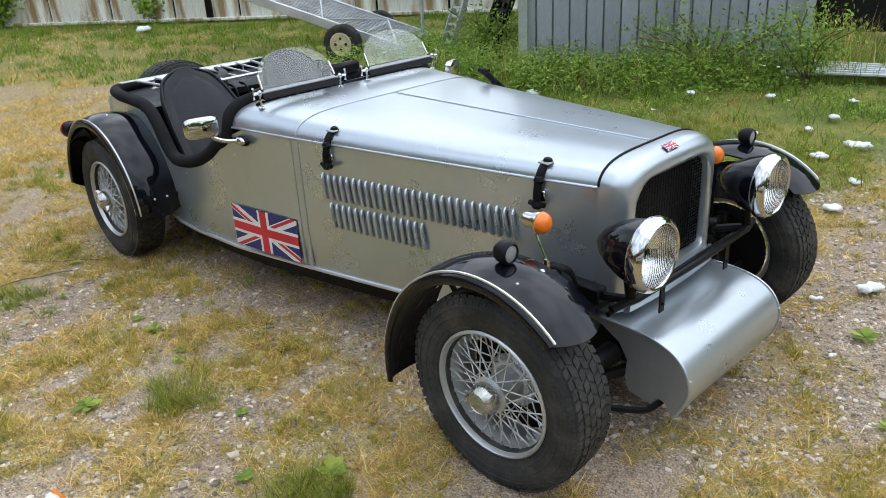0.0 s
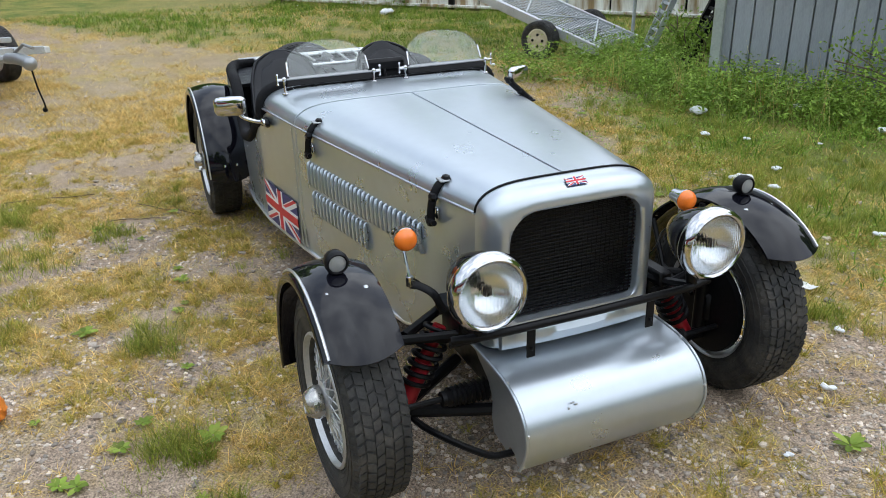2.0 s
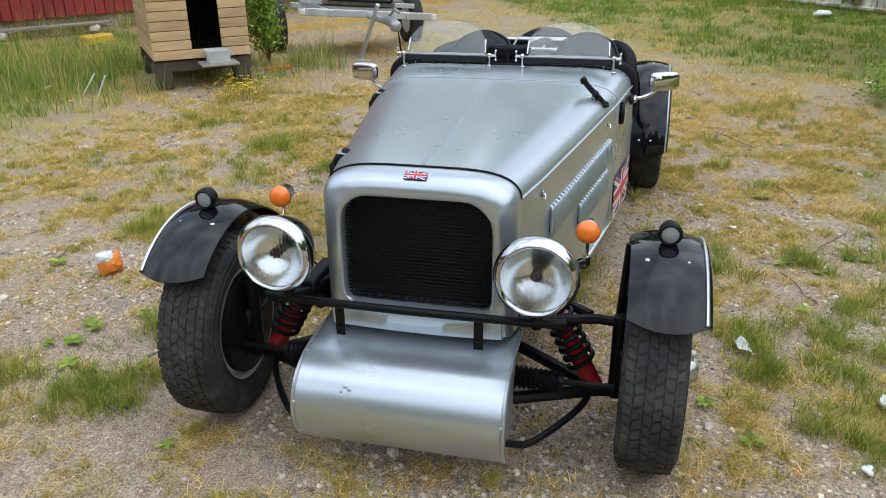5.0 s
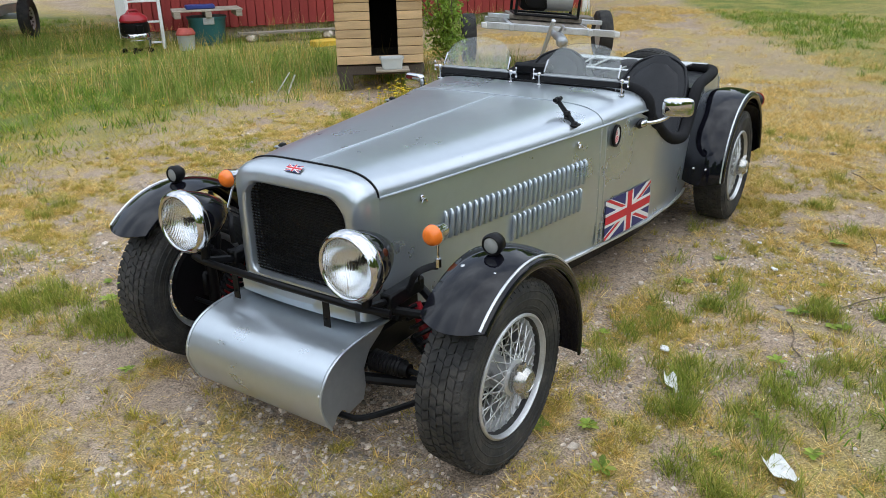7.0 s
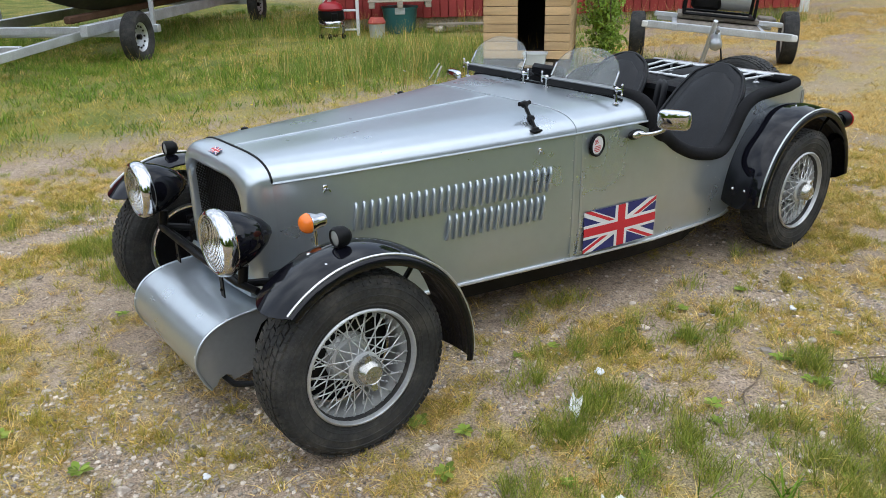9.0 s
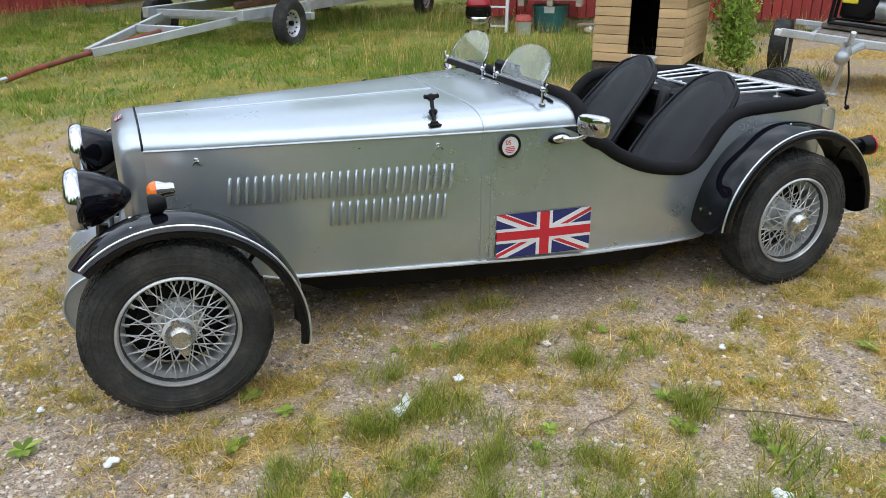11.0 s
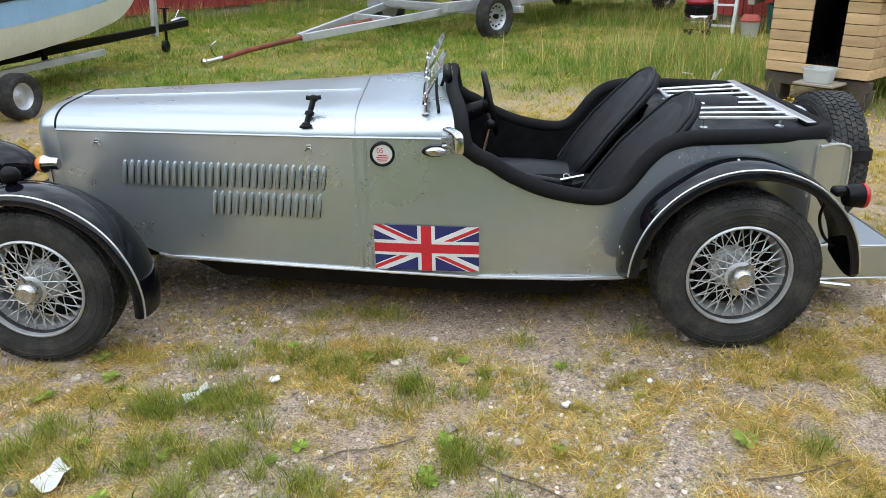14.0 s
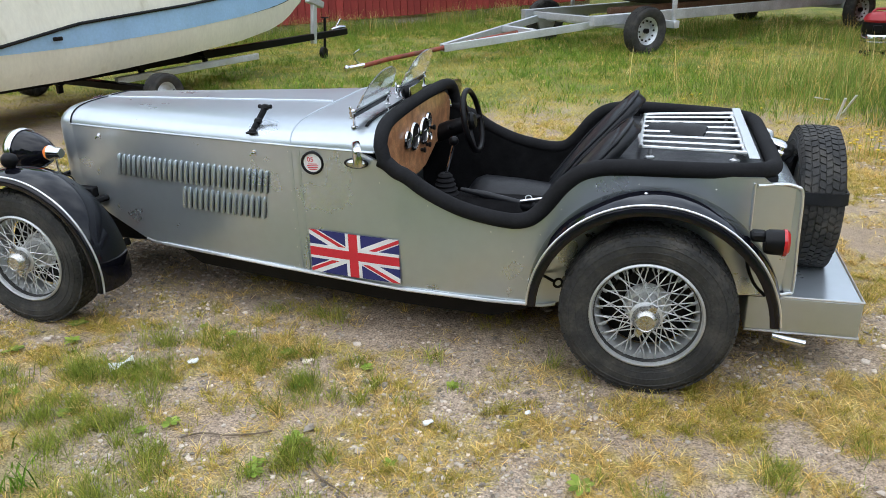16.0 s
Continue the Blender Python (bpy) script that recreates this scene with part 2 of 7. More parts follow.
def curve(pts, n=6):
    """A smooth way through the points (Catmull-Rom)."""
    p = [Vector(q) for q in pts]
    p = [2 * p[0] - p[1]] + p + [2 * p[-1] - p[-2]]
    out = []
    for i in range(1, len(p) - 2):
        for j in range(n):
            t = j / n
            a, b, c, d = p[i - 1], p[i], p[i + 1], p[i + 2]
            out.append(0.5 * (2 * b + (c - a) * t + (2 * a - 5 * b + 4 * c - d) * t * t + (3 * b - a - 3 * c + d) * t ** 3))
    return out + [p[-2]]


def lerp(x, xs, ys):
    return float(np.interp(x, xs, ys))


def frange(a, b, n):
    return [a + (b - a) * i / (n - 1) for i in range(n)]


# ---- ground ----
def lattice(x, y, seed, size):
    """Smooth value noise in 0..1."""
    r = np.random.RandomState(seed)
    t = r.rand(128, 128)
    u, v = x / size, y / size
    i, j = np.floor(u).astype(int), np.floor(v).astype(int)
    a, b = u - i, v - j
    a, b = a * a * (3 - 2 * a), b * b * (3 - 2 * b)
    i0, j0, i1, j1 = i % 128, j % 128, (i + 1) % 128, (j + 1) % 128
    return (t[i0, j0] * (1 - a) + t[i1, j0] * a) * (1 - b) + (t[i0, j1] * (1 - a) + t[i1, j1] * a) * b


def rough_noise(x, y, seed, size):
    return 0.55 * lattice(x, y, seed, size) + 0.3 * lattice(x, y, seed + 1, size * 0.43) + 0.15 * lattice(x, y, seed + 2, size * 0.19)


def lushness(x, y):
    """How green and tall the growth is: bare yard round the car, meadow towards the barns and the sheds."""
    far = np.clip((y - 3.7 - 0.12 * np.clip(x - 3, 0, 9) * (x > 6)) / 1.4, 0, 1) * np.clip((9.3 - x) / 3.0, 0, 1)
    far = np.maximum(far, np.clip((y - 4.2) / 1.5, 0, 1) * np.clip((7.0 - x) / 1.0, 0, 1))
    near_r = np.clip((-1.65 - y + 0.30 * np.clip(x - 2.2, -3, 20) * -1) / 1.5, 0, 1) * np.clip((x + 1.0) / 0.8, 0, 1) * np.clip((9 + x) / 3, 0, 1)
    strip = np.clip((-3.0 - 0.02 * x - y) / 0.6, 0, 1) * np.clip((x + 0.2) / 0.6, 0, 1)
    wall = np.clip((-y - 0.30 + (x - 14) * 0.55 + 3.2) / 1.0, 0, 1) * (x > 6)
    far = far * (0.5 + 0.5 * np.clip((rough_noise(x, y, 113, 1.6) - 0.36) / 0.2, 0, 1))
    return np.clip(np.maximum.reduce([far, near_r * np.clip((4.4 - x) / 1.0, 0, 1) * np.clip((x + 0.1) / 0.8, 0, 1), strip * np.clip((6.5 - x) / 1, 0, 1), wall]), 0, 1)


def ground_z(x, y):
    near = 0.010 * (rough_noise(x, y, 5, 0.5) - 0.5) + 0.02 * (lattice(x, y, 9, 1.7) - 0.5)
    d = np.maximum(np.abs(x - 1.2) - 2.4, np.abs(y) - 1.4)
    k = np.clip(d / 1.5, 0.35, 1)
    return near * k - 0.004


nn = 261
u = np.linspace(-1, 1, nn)
gx = 2.0 + 7.5 * u + 400 * u ** 7
gy = 1.0 + 7.0 * u + 400 * u ** 7
GX, GY = np.meshgrid(gx, gy, indexing="ij")
GZ = ground_z(GX, GY)
idx = np.arange(nn * nn).reshape(nn, nn)
quads = np.stack([idx[:-1, :-1], idx[1:, :-1], idx[1:, 1:], idx[:-1, 1:]], -1).reshape(-1, 4)


def fast_mesh(name, verts, faces, material, smooth=True):
    """A mesh from arrays; faces all of one size."""
    me = bpy.data.meshes.new(name)
    k = faces.shape[1]
    me.vertices.add(len(verts))
    me.vertices.foreach_set("co", np.ascontiguousarray(verts, dtype=np.float32).ravel())
    me.loops.add(faces.size)
    me.loops.foreach_set("vertex_index", np.ascontiguousarray(faces, dtype=np.int32).ravel())
    me.polygons.add(len(faces))
    me.polygons.foreach_set("loop_start", np.arange(0, faces.size, k, dtype=np.int32))
    me.update(calc_edges=True)
    me.polygons.foreach_set("use_smooth", np.full(len(faces), smooth))
    me.materials.append(material)
    return me


def ground_material():
    m = bpy.data.materials.new("yard_soil")
    m.use_nodes = True
    n, l = m.node_tree.nodes, m.node_tree.links
    b = n["Principled BSDF"]
    b.inputs["Roughness"].default_value = 0.95
    b.inputs["Specular IOR Level"].default_value = 0.2
    co = n.new("ShaderNodeTexCoord")

    def tex(s, d=6.0, r=0.6):
        t = n.new("ShaderNodeTexNoise")
        t.inputs["Scale"].default_value, t.inputs["Detail"].default_value, t.inputs["Roughness"].default_value = s, d, r
        l.new(co.outputs["Object"], t.inputs["Vector"])
        return t.outputs["Fac"]

    def rng(v, lo, hi, a=0.0, c=1.0):
        x = n.new("ShaderNodeMapRange")
        x.inputs["From Min"].default_value, x.inputs["From Max"].default_value = lo, hi
        x.inputs["To Min"].default_value, x.inputs["To Max"].default_value = a, c
        l.new(v, x.inputs["Value"])
        return x.outputs["Result"]

    def mix(f, a, c, kind="MIX"):
        x = n.new("ShaderNodeMix")
        x.data_type, x.blend_type = "RGBA", kind
        for sock, v in ((x.inputs[0], f), (x.inputs[6], a), (x.inputs[7], c)):
            if isinstance(v, (int, float)):
                sock.default_value = v
            elif isinstance(v, tuple):
                sock.default_value = (*v, 1)
            else:
                l.new(v, sock)
        return x.outputs[2]

    grav = n.new("ShaderNodeTexVoronoi")
    grav.inputs["Scale"].default_value = 105
    l.new(co.outputs["Object"], grav.inputs["Vector"])
    soil = mix(rng(tex(1.3), 0.40, 0.62), (0.370, 0.280, 0.205), (0.455, 0.355, 0.268))
    soil = mix(rng(tex(22, 8, 0.7), 0.50, 0.62), soil, (0.265, 0.200, 0.148))
    hs = n.new("ShaderNodeHueSaturation")
    bw = n.new("ShaderNodeRGBToBW")
    l.new(grav.outputs["Color"], bw.inputs[0])
    # colour darkens to the pebble edges, painting the shade between them
    gap_shade = n.new("ShaderNodeMath")
    gap_shade.operation = "MULTIPLY"
    l.new(rng(bw.outputs[0], 0.2, 0.8, 0.55, 1.75), gap_shade.inputs[0])
    l.new(rng(grav.outputs["Distance"], 0.40, 0.85, 1.0, 0.55), gap_shade.inputs[1])
    l.new(gap_shade.outputs[0], hs.inputs["Value"])
    l.new(soil, hs.inputs["Color"])
    peb = mix(rng(tex(2.2, 8, 0.7), 0.54, 0.68, 0.03, 0.75), soil, hs.outputs["Color"])
    moss = mix(rng(tex(2.6), 0.42, 0.60), (0.51, 0.36, 0.105), (0.36, 0.31, 0.077))
    sward = n.new("ShaderNodeAttribute")
    sward.attribute_name = "sward"
    both = n.new("ShaderNodeMath")
    both.operation = "MULTIPLY"
    l.new(rng(sward.outputs["Fac"], 0.05, 0.7), both.inputs[0])
    l.new(rng(tex(9, 10, 0.75), 0.40, 0.56, 0.1, 0.75), both.inputs[1])
    c = mix(both.outputs[0], peb, moss)
    green = n.new("ShaderNodeAttribute")
    green.attribute_name = "meadow"
    c = mix(rng(green.outputs["Fac"], 0.04, 0.55, 0, 0.9), c, mix(rng(tex(1.6), 0.4, 0.6), (0.115, 0.165, 0.025), (0.27, 0.245, 0.055)))
    straw = n.new("ShaderNodeAttribute")
    straw.attribute_name = "straw"
    c = mix(rng(straw.outputs["Fac"], 0.0, 1.0, 0, 0.4), c, mix(rng(tex(2.0), 0.4, 0.6), (0.42, 0.315, 0.135), (0.32, 0.265, 0.12)))
    fine = rng(tex(150, 3, 0.7), 0.34, 0.66, 0.38, 1.55)
    h2 = n.new("ShaderNodeHueSaturation")
    l.new(c, h2.inputs["Color"])
    l.new(fine, h2.inputs["Value"])
    l.new(h2.outputs["Color"], b.inputs["Base Color"])
    add = n.new("ShaderNodeMath")
    add.operation = "MULTIPLY_ADD"
    add.inputs[1].default_value = 0.6
    l.new(grav.outputs["Distance"], add.inputs[0])
    l.new(tex(40), add.inputs[2])
    bp = n.new("ShaderNodeBump")
    bp.inputs["Strength"].default_value, bp.inputs["Distance"].default_value = 0.8, 0.012
    l.new(add.outputs[0], bp.inputs["Height"])
    l.new(bp.outputs["Normal"], b.inputs["Normal"])
    return m


def straw_amount(x, y):
    """Dry yellow sward on the drive beyond the car's tail."""
    return np.clip((x - 3.0) / 2.5, 0, 1) * np.clip((3.2 - np.abs(y - 0.2 + 0.18 * (x - 4))) / 1.5, 0, 1)


ground_me = fast_mesh("ground", np.stack([GX, GY, GZ], -1).reshape(-1, 3), quads, ground_material())
ground = tagged(new("ground", ground_me), "gravelly soil yard with dry yellow grass and green tufts", "ground", kind="structure")


def blade_material(name, a, b, c):
    m = bpy.data.materials.new(name)
    m.use_nodes = True
    n, l = m.node_tree.nodes, m.node_tree.links
    p = n["Principled BSDF"]
    p.inputs["Roughness"].default_value, p.inputs["Specular IOR Level"].default_value = 0.6, 0.25
    p.inputs["Subsurface Weight"].default_value = 0.0
    r = n.new("ShaderNodeValToRGB")
    r.color_ramp.elements[0].color, r.color_ramp.elements[1].color = (*a, 1), (*c, 1)
    e = r.color_ramp.elements.new(0.5)
    e.color = (*b, 1)
    co = n.new("ShaderNodeTexCoord")
    no = n.new("ShaderNodeTexNoise")
    no.inputs["Scale"].default_value, no.inputs["Detail"].default_value = 7.0, 3.0
    l.new(co.outputs["Object"], no.inputs["Vector"])
    sp = n.new("ShaderNodeMapRange")
    sp.inputs["From Min"].default_value, sp.inputs["From Max"].default_value = 0.34, 0.66
    l.new(no.outputs["Fac"], sp.inputs["Value"])
    av = n.new("ShaderNodeMix")
    av.inputs[0].default_value = 0.68
    l.new(sp.outputs["Result"], av.inputs[2])
    l.new(n.new("ShaderNodeNewGeometry").outputs["Random Per Island"], av.inputs[3])
    l.new(av.outputs[0], r.inputs["Fac"])
    mu, fr, br, hs = n.new("ShaderNodeMath"), n.new("ShaderNodeMath"), n.new("ShaderNodeMapRange"), n.new("ShaderNodeHueSaturation")
    mu.operation, fr.operation, mu.inputs[1].default_value = "MULTIPLY", "FRACT", 17.3
    br.inputs["To Min"].default_value, br.inputs["To Max"].default_value = 0.5, 1.25
    l.new(n.new("ShaderNodeNewGeometry").outputs["Random Per Island"], mu.inputs[0])
    l.new(mu.outputs[0], fr.inputs[0])
    l.new(fr.outputs[0], br.inputs["Value"])
    l.new(br.outputs["Result"], hs.inputs["Value"])
    l.new(r.outputs["Color"], hs.inputs["Color"])
    l.new(hs.outputs["Color"], p.inputs["Base Color"])
    tr = n.new("ShaderNodeBsdfTranslucent")
    l.new(hs.outputs["Color"], tr.inputs["Color"])
    mx = n.new("ShaderNodeMixShader")
    mx.inputs[0].default_value = 0.35
    l.new(p.outputs[0], mx.inputs[1])
    l.new(tr.outputs[0], mx.inputs[2])
    l.new(mx.outputs[0], n["Material Output"].inputs["Surface"])
    return m


DRY = blade_material("dry_blades", (0.5, 0.375, 0.0875), (0.825, 0.562, 0.188), (0.95, 0.838, 0.425))
OLIVE = blade_material("olive_blades", (0.276, 0.29, 0.0414), (0.524, 0.455, 0.0897), (0.828, 0.607, 0.179))
GREEN = blade_material("green_blades", (0.154, 0.224, 0.028), (0.336, 0.406, 0.063), (0.728, 0.602, 0.182))
MEADOW = blade_material("meadow_blades", (0.085, 0.20, 0.0155), (0.205, 0.35, 0.040), (0.50, 0.52, 0.10))
TALL = blade_material("tall_blades", (0.121, 0.23, 0.0338), (0.27, 0.392, 0.0675), (0.54, 0.54, 0.189))


def blades(name, xy, h, wd, lean, material, label, seed, z0=None, short=False):
    """Many grass blades as one object: each a bent strip of three triangles."""
    r = np.random.RandomState(seed)
    n = len(xy)
    a = r.rand(n) * 2 * np.pi
    f = r.rand(n) * 2 * np.pi
    z = ground_z(xy[:, 0], xy[:, 1]) - 0.004 if z0 is None else z0
    w = wd * (0.6 + 0.8 * r.rand(n)) / 2
    sx, sy = np.cos(f) * w, np.sin(f) * w
    bx, by = np.cos(a) * lean * h, np.sin(a) * lean * h
    v = np.empty((n, 5, 3))
    for k, (t, side) in enumerate(((0, -1), (0, 1), (0.55, 0.8), (0.55, -0.8), (1, 0))):
        v[:, k, 0] = xy[:, 0] + bx * t ** 1.7 + sx * side
        v[:, k, 1] = xy[:, 1] + by * t ** 1.7 + sy * side
        v[:, k, 2] = z + h * (t - 0.25 * np.minimum(lean, 1.2) * t * t)
    o = (np.arange(n) * 5)[:, None]
    if short:
        v = v[:, [0, 1, 4]]
        o = (np.arange(n) * 3)[:, None]
    tri = o + [0, 1, 2] if short else np.concatenate([o + [0, 1, 2], o + [0, 2, 3], o + [3, 2, 4]], 1).reshape(-1, 3)
    return tagged(new(name, fast_mesh(name, v.reshape(-1, 3), tri, material, False)), label, "grass", kind="stuff")


def scatter(n, x0, x1, y0, y1, weight, seed):
    """n places whose crowding follows weight(x, y) in 0..1."""
    r = np.random.RandomState(seed)
    out, have = [], 0
    while have < n:
        p = np.stack([r.uniform(x0, x1, n), r.uniform(y0, y1, n)], 1)
        p = p[r.rand(n) < weight(p[:, 0], p[:, 1])]
        out.append(p)
        have += len(p)
        if len(p) < n * 0.002:
            break
    return np.concatenate(out)[:n]


def tufts(centres, per, spread, seed):
    """Blade places gathered round tuft centres."""
    r = np.random.RandomState(seed)
    c = np.repeat(centres, per, 0)
    return c + r.randn(len(c), 2) * spread * np.repeat(0.5 + r.rand(len(centres)), per)[:, None]


def clear_of_wheels(x, y):
    k = np.ones_like(x)
    for wx in (0.0, 2.55):
        for wy in (-0.66, 0.66):
            k *= 1 - (np.abs(x - wx) < 0.16) * (np.abs(y - wy) < 0.09)
    return k


def bare(x, y):
    """Worn gravel ahead of the car and along its sides."""
    front = np.clip((0.35 - x) / 0.5, 0, 1) * np.clip((0.5 - y) / 0.8, 0.15, 1)
    under = (np.abs(y) < 0.62) * (x > -0.2) * (x < 3.2)
    flank = np.exp(-((x - 1.95) / 0.55) ** 2 - ((y + 0.72) / 0.22) ** 2)
    return np.clip(1 - 0.55 * front - 0.75 * under - 0.8 * flank, 0.06, 1)


def dry_weight(x, y):
    p = rough_noise(x, y, 21, 0.17)
    q = rough_noise(x, y, 41, 1.3)
    return np.clip((p - 0.418) / 0.08, 0.05, 1) * np.clip((q - 0.26) / 0.20, 0.25, 1) * bare(x, y) * (1 - 0.85 * lushness(x, y)) * clear_of_wheels(x, y)


GREEN_PATCHES = [(0.33, -0.89, 0.10), (0.66, -0.77, 0.09), (0.72, -1.0, 0.14), (0.51, -1.08, 0.13), (0.79, -0.70, 0.08), (1.04, -0.80, 0.15), (1.2, -0.8, 0.11), (1.34, -0.98, 0.15),
                 (0.87, -1.26, 0.16), (0.75, -1.38, 0.14), (1.10, -1.46, 0.10), (0.20, -1.33, 0.20), (1.0, -0.40, 0.11), (1.24, -0.45, 0.12), (1.53, -1.39, 0.12), (2.90, -1.12, 0.10),
                 (2.57, -1.32, 0.10), (2.9, 1.8, 0.22), (2.41, 1.27, 0.13), (1.11, 1.14, 0.14), (0.36, 1.09, 0.13), (-0.06, 1.08, 0.16), (1.32, 1.79, 0.16), (-0.17, 1.58, 0.22),
                 (-0.08, 1.18, 0.12), (0.58, -1.31, 0.12), (1.1, -1.83, 0.3), (0.76, -0.58, 0.08)]


def green_weight(x, y):
    p = rough_noise(x, y, 61, 0.55)
    line = np.zeros_like(x)
    for cx, cy, rad in GREEN_PATCHES:
        line = np.maximum(line, np.exp(-((x - cx) ** 2 + (y - cy) ** 2) / rad ** 2))
    return np.clip(np.clip((p - 0.60) / 0.08, 0, 1) * 0.10 + 1.1 * np.clip(line - 0.25, 0, 1) * np.clip((p - 0.30) / 0.1, 0.4, 1) + 0.35 * lushness(x, y), 0, 1) * np.clip(bare(x, y) + lushness(x, y) + 0.8 * line, 0, 1) * clear_of_wheels(x, y)


for nm, fn in (("meadow", lushness), ("straw", straw_amount), ("sward", dry_weight)):
    at = ground_me.attributes.new(nm, "FLOAT", "POINT")
    at.data.foreach_set("value", fn(GX, GY).ravel().astype(np.float32))
R = np.random.RandomState(11)


def clumps(name, n, per, spread, box, weight, h0, h1, wd, l0, l1, material, label, seed, short=False):
    """Tufts of blades, the middle ones taller, crowded as weight says."""
    def faded(x, y):
        edge = np.minimum.reduce([x - box[0], box[1] - x, y - box[2], box[3] - y])
        return weight(x, y) * np.clip(edge / 0.9 + rough_noise(x, y, 131, 0.8) - 0.5, 0, 1)

    c = scatter(n, *box, faded, seed)
    xy = tufts(c, per, spread, seed + 1)
    k = np.repeat(0.55 + 0.75 * R.rand(len(c)), per)
    blades(name, xy, (h0 + (h1 - h0) * R.rand(len(xy)) ** 1.3) * k, wd, l0 + (l1 - l0) * R.rand(len(xy)), material, label, seed + 2, short=short)


YARD = (-2.7, 5.2, -3.4, 3.7)
clumps("dry_mat", 17000, 15, 0.026, YARD, dry_weight, 0.010, 0.030, 0.0042, 0.8, 2.4, DRY, "matted dry yellow grass on the yard", 1, True)
clumps("olive_mat", 9500, 15, 0.028, YARD, lambda x, y: dry_weight(x, y) * np.clip((rough_noise(x, y, 71, 0.4) - 0.36) / 0.12, 0.1, 1), 0.010, 0.032, 0.0038, 0.7, 2.0, OLIVE, "short yellow-green grass on the yard", 5, True)
clumps("dry_grass", 7600, 22, 0.012, YARD, lambda x, y: 0.03 + 0.97 * dry_weight(x, y) ** 1.2, 0.016, 0.050, 0.0030, 0.6, 2.1, DRY, "tufts of dry straw-coloured grass", 101)
clumps("olive_grass", 4200, 28, 0.013, YARD, lambda x, y: dry_weight(x, y) * np.clip((rough_noise(x, y, 71, 0.4) - 0.40) / 0.12, 0.06, 1), 0.020, 0.060, 0.0028, 0.4, 1.4, OLIVE, "yellow-green grass tufts", 151)
clumps("green_grass", 1100, 58, 0.026, YARD, green_weight, 0.035, 0.110, 0.0023, 0.25, 1.0, GREEN, "green grass tufts between the gravel", 201)
c = scatter(15000, *YARD, lambda x, y: (0.08 + 0.92 * dry_weight(x, y)) * (1 - lushness(x, y)), 611)
blades("loose_straw", c, 0.005 + 0.004 * R.rand(len(c)), 0.0034, 5 + 11 * R.rand(len(c)), DRY, "loose dry straws lying on the soil", 613)
clumps("dry_sward", 8500, 18, 0.06, (3.6, 15.0, -5.5, 5.0), lambda x, y: 0.01 + 0.99 * dry_weight(x, y) * np.clip((rough_noise(x, y, 161, 1.1) - 0.40) / 0.12, 0.1, 1), 0.020, 0.065, 0.0060, 0.5, 1.5, DRY, "dry yellow sward beyond the car", 301, True)
clumps("meadow_sward", 9500, 14, 0.06, (-7.0, 7.5, 2.9, 13.0), lambda x, y: np.clip((rough_noise(x, y, 141, 0.6) - 0.34) / 0.2, 0.1, 1), 0.025, 0.070, 0.0066, 0.5, 1.5, OLIVE, "short yellow-green sward before the boats", 351, True)
clumps("meadow_grass", 6000, 20, 0.055, (-6.0, 14.5, -8.0, 14.0), lambda x, y: lushness(x, y) * np.clip((rough_noise(x, y, 83, 0.7) - 0.30) / 0.25, 0.08, 1), 0.04, 0.15, 0.0062, 0.3, 1.1, MEADOW, "rough green meadow grass", 401)
clumps("meadow_grass", 700, 18, 0.05, (-6.0, 14.5, -8.0, 14.0), lambda x, y: lushness(x, y) * np.clip((rough_noise(x, y, 87, 0.9) - 0.45) / 0.15, 0.0, 1), 0.04, 0.12, 0.0055, 0.4, 1.3, DRY, "yellowed stalks in the meadow grass", 501)


def tall_weight(x, y):
    """Uncut growth by the kennel, the barn and the grey shed."""
    ken = np.exp(-(((x - 3.6) * 0.62 + (y - 6.3) * 0.78) / 1.15) ** 2) * np.exp(-(((x - 3.9) * 0.78 - (y - 5.2) * 0.62) / 1.1) ** 2)
    ken += 0.9 * np.exp(-(((x - 5.4) / 0.55) ** 2 + ((y - 4.2) / 0.9) ** 2))
    wall = np.exp(-(((x - 2.75) * 0.525 + (y + 4.45) * -0.851 + 0.15) / 0.55) ** 2) * (x < 4.3) * (x > 0.2)
    far = 0.5 * np.exp(-(((x + 1.5) * 0.77 - (y - 13.0) * 0.63) / 0.5) ** 2)
    base = 0.35 * np.exp(-(((x - 9.0) * 0.57 + (y - 6.9) * 0.82) / 0.6) ** 2)
    ken = 0.75 * ken + 0.8 * np.exp(-(((x - 5.9) / 0.5) ** 2 + ((y - 3.0) / 0.35) ** 2))
    side = np.exp(-(((x - 1.55) / 0.75) ** 2 + ((y + 6.3) / 0.7) ** 2))
    return np.clip(ken + side + 0.35 * wall + far + base, 0, 1) * np.clip((rough_noise(x, y, 97, 0.8) - 0.30) / 0.2, 0, 1)


c = scatter(2100, -5.0, 12.0, -7.6, 14.5, tall_weight, 14)
xy = tufts(c, 18, 0.06, 15)
blades("tall_grass", xy, 0.08 + 0.28 * R.rand(len(xy)) ** 1.7, 0.0055, 0.15 + 0.55 * R.rand(len(xy)), TALL, "tall uncut grass", 16)
c = scatter(650, -5.0, 12.0, -7.6, 14.5, tall_weight, 18)
xy = tufts(c, 9, 0.05, 19)
blades("dry_stalks", xy, 0.15 + 0.38 * R.rand(len(xy)) ** 1.3, 0.004, 0.1 + 0.4 * R.rand(len(xy)), DRY, "dry seed stalks among the tall grass", 20)

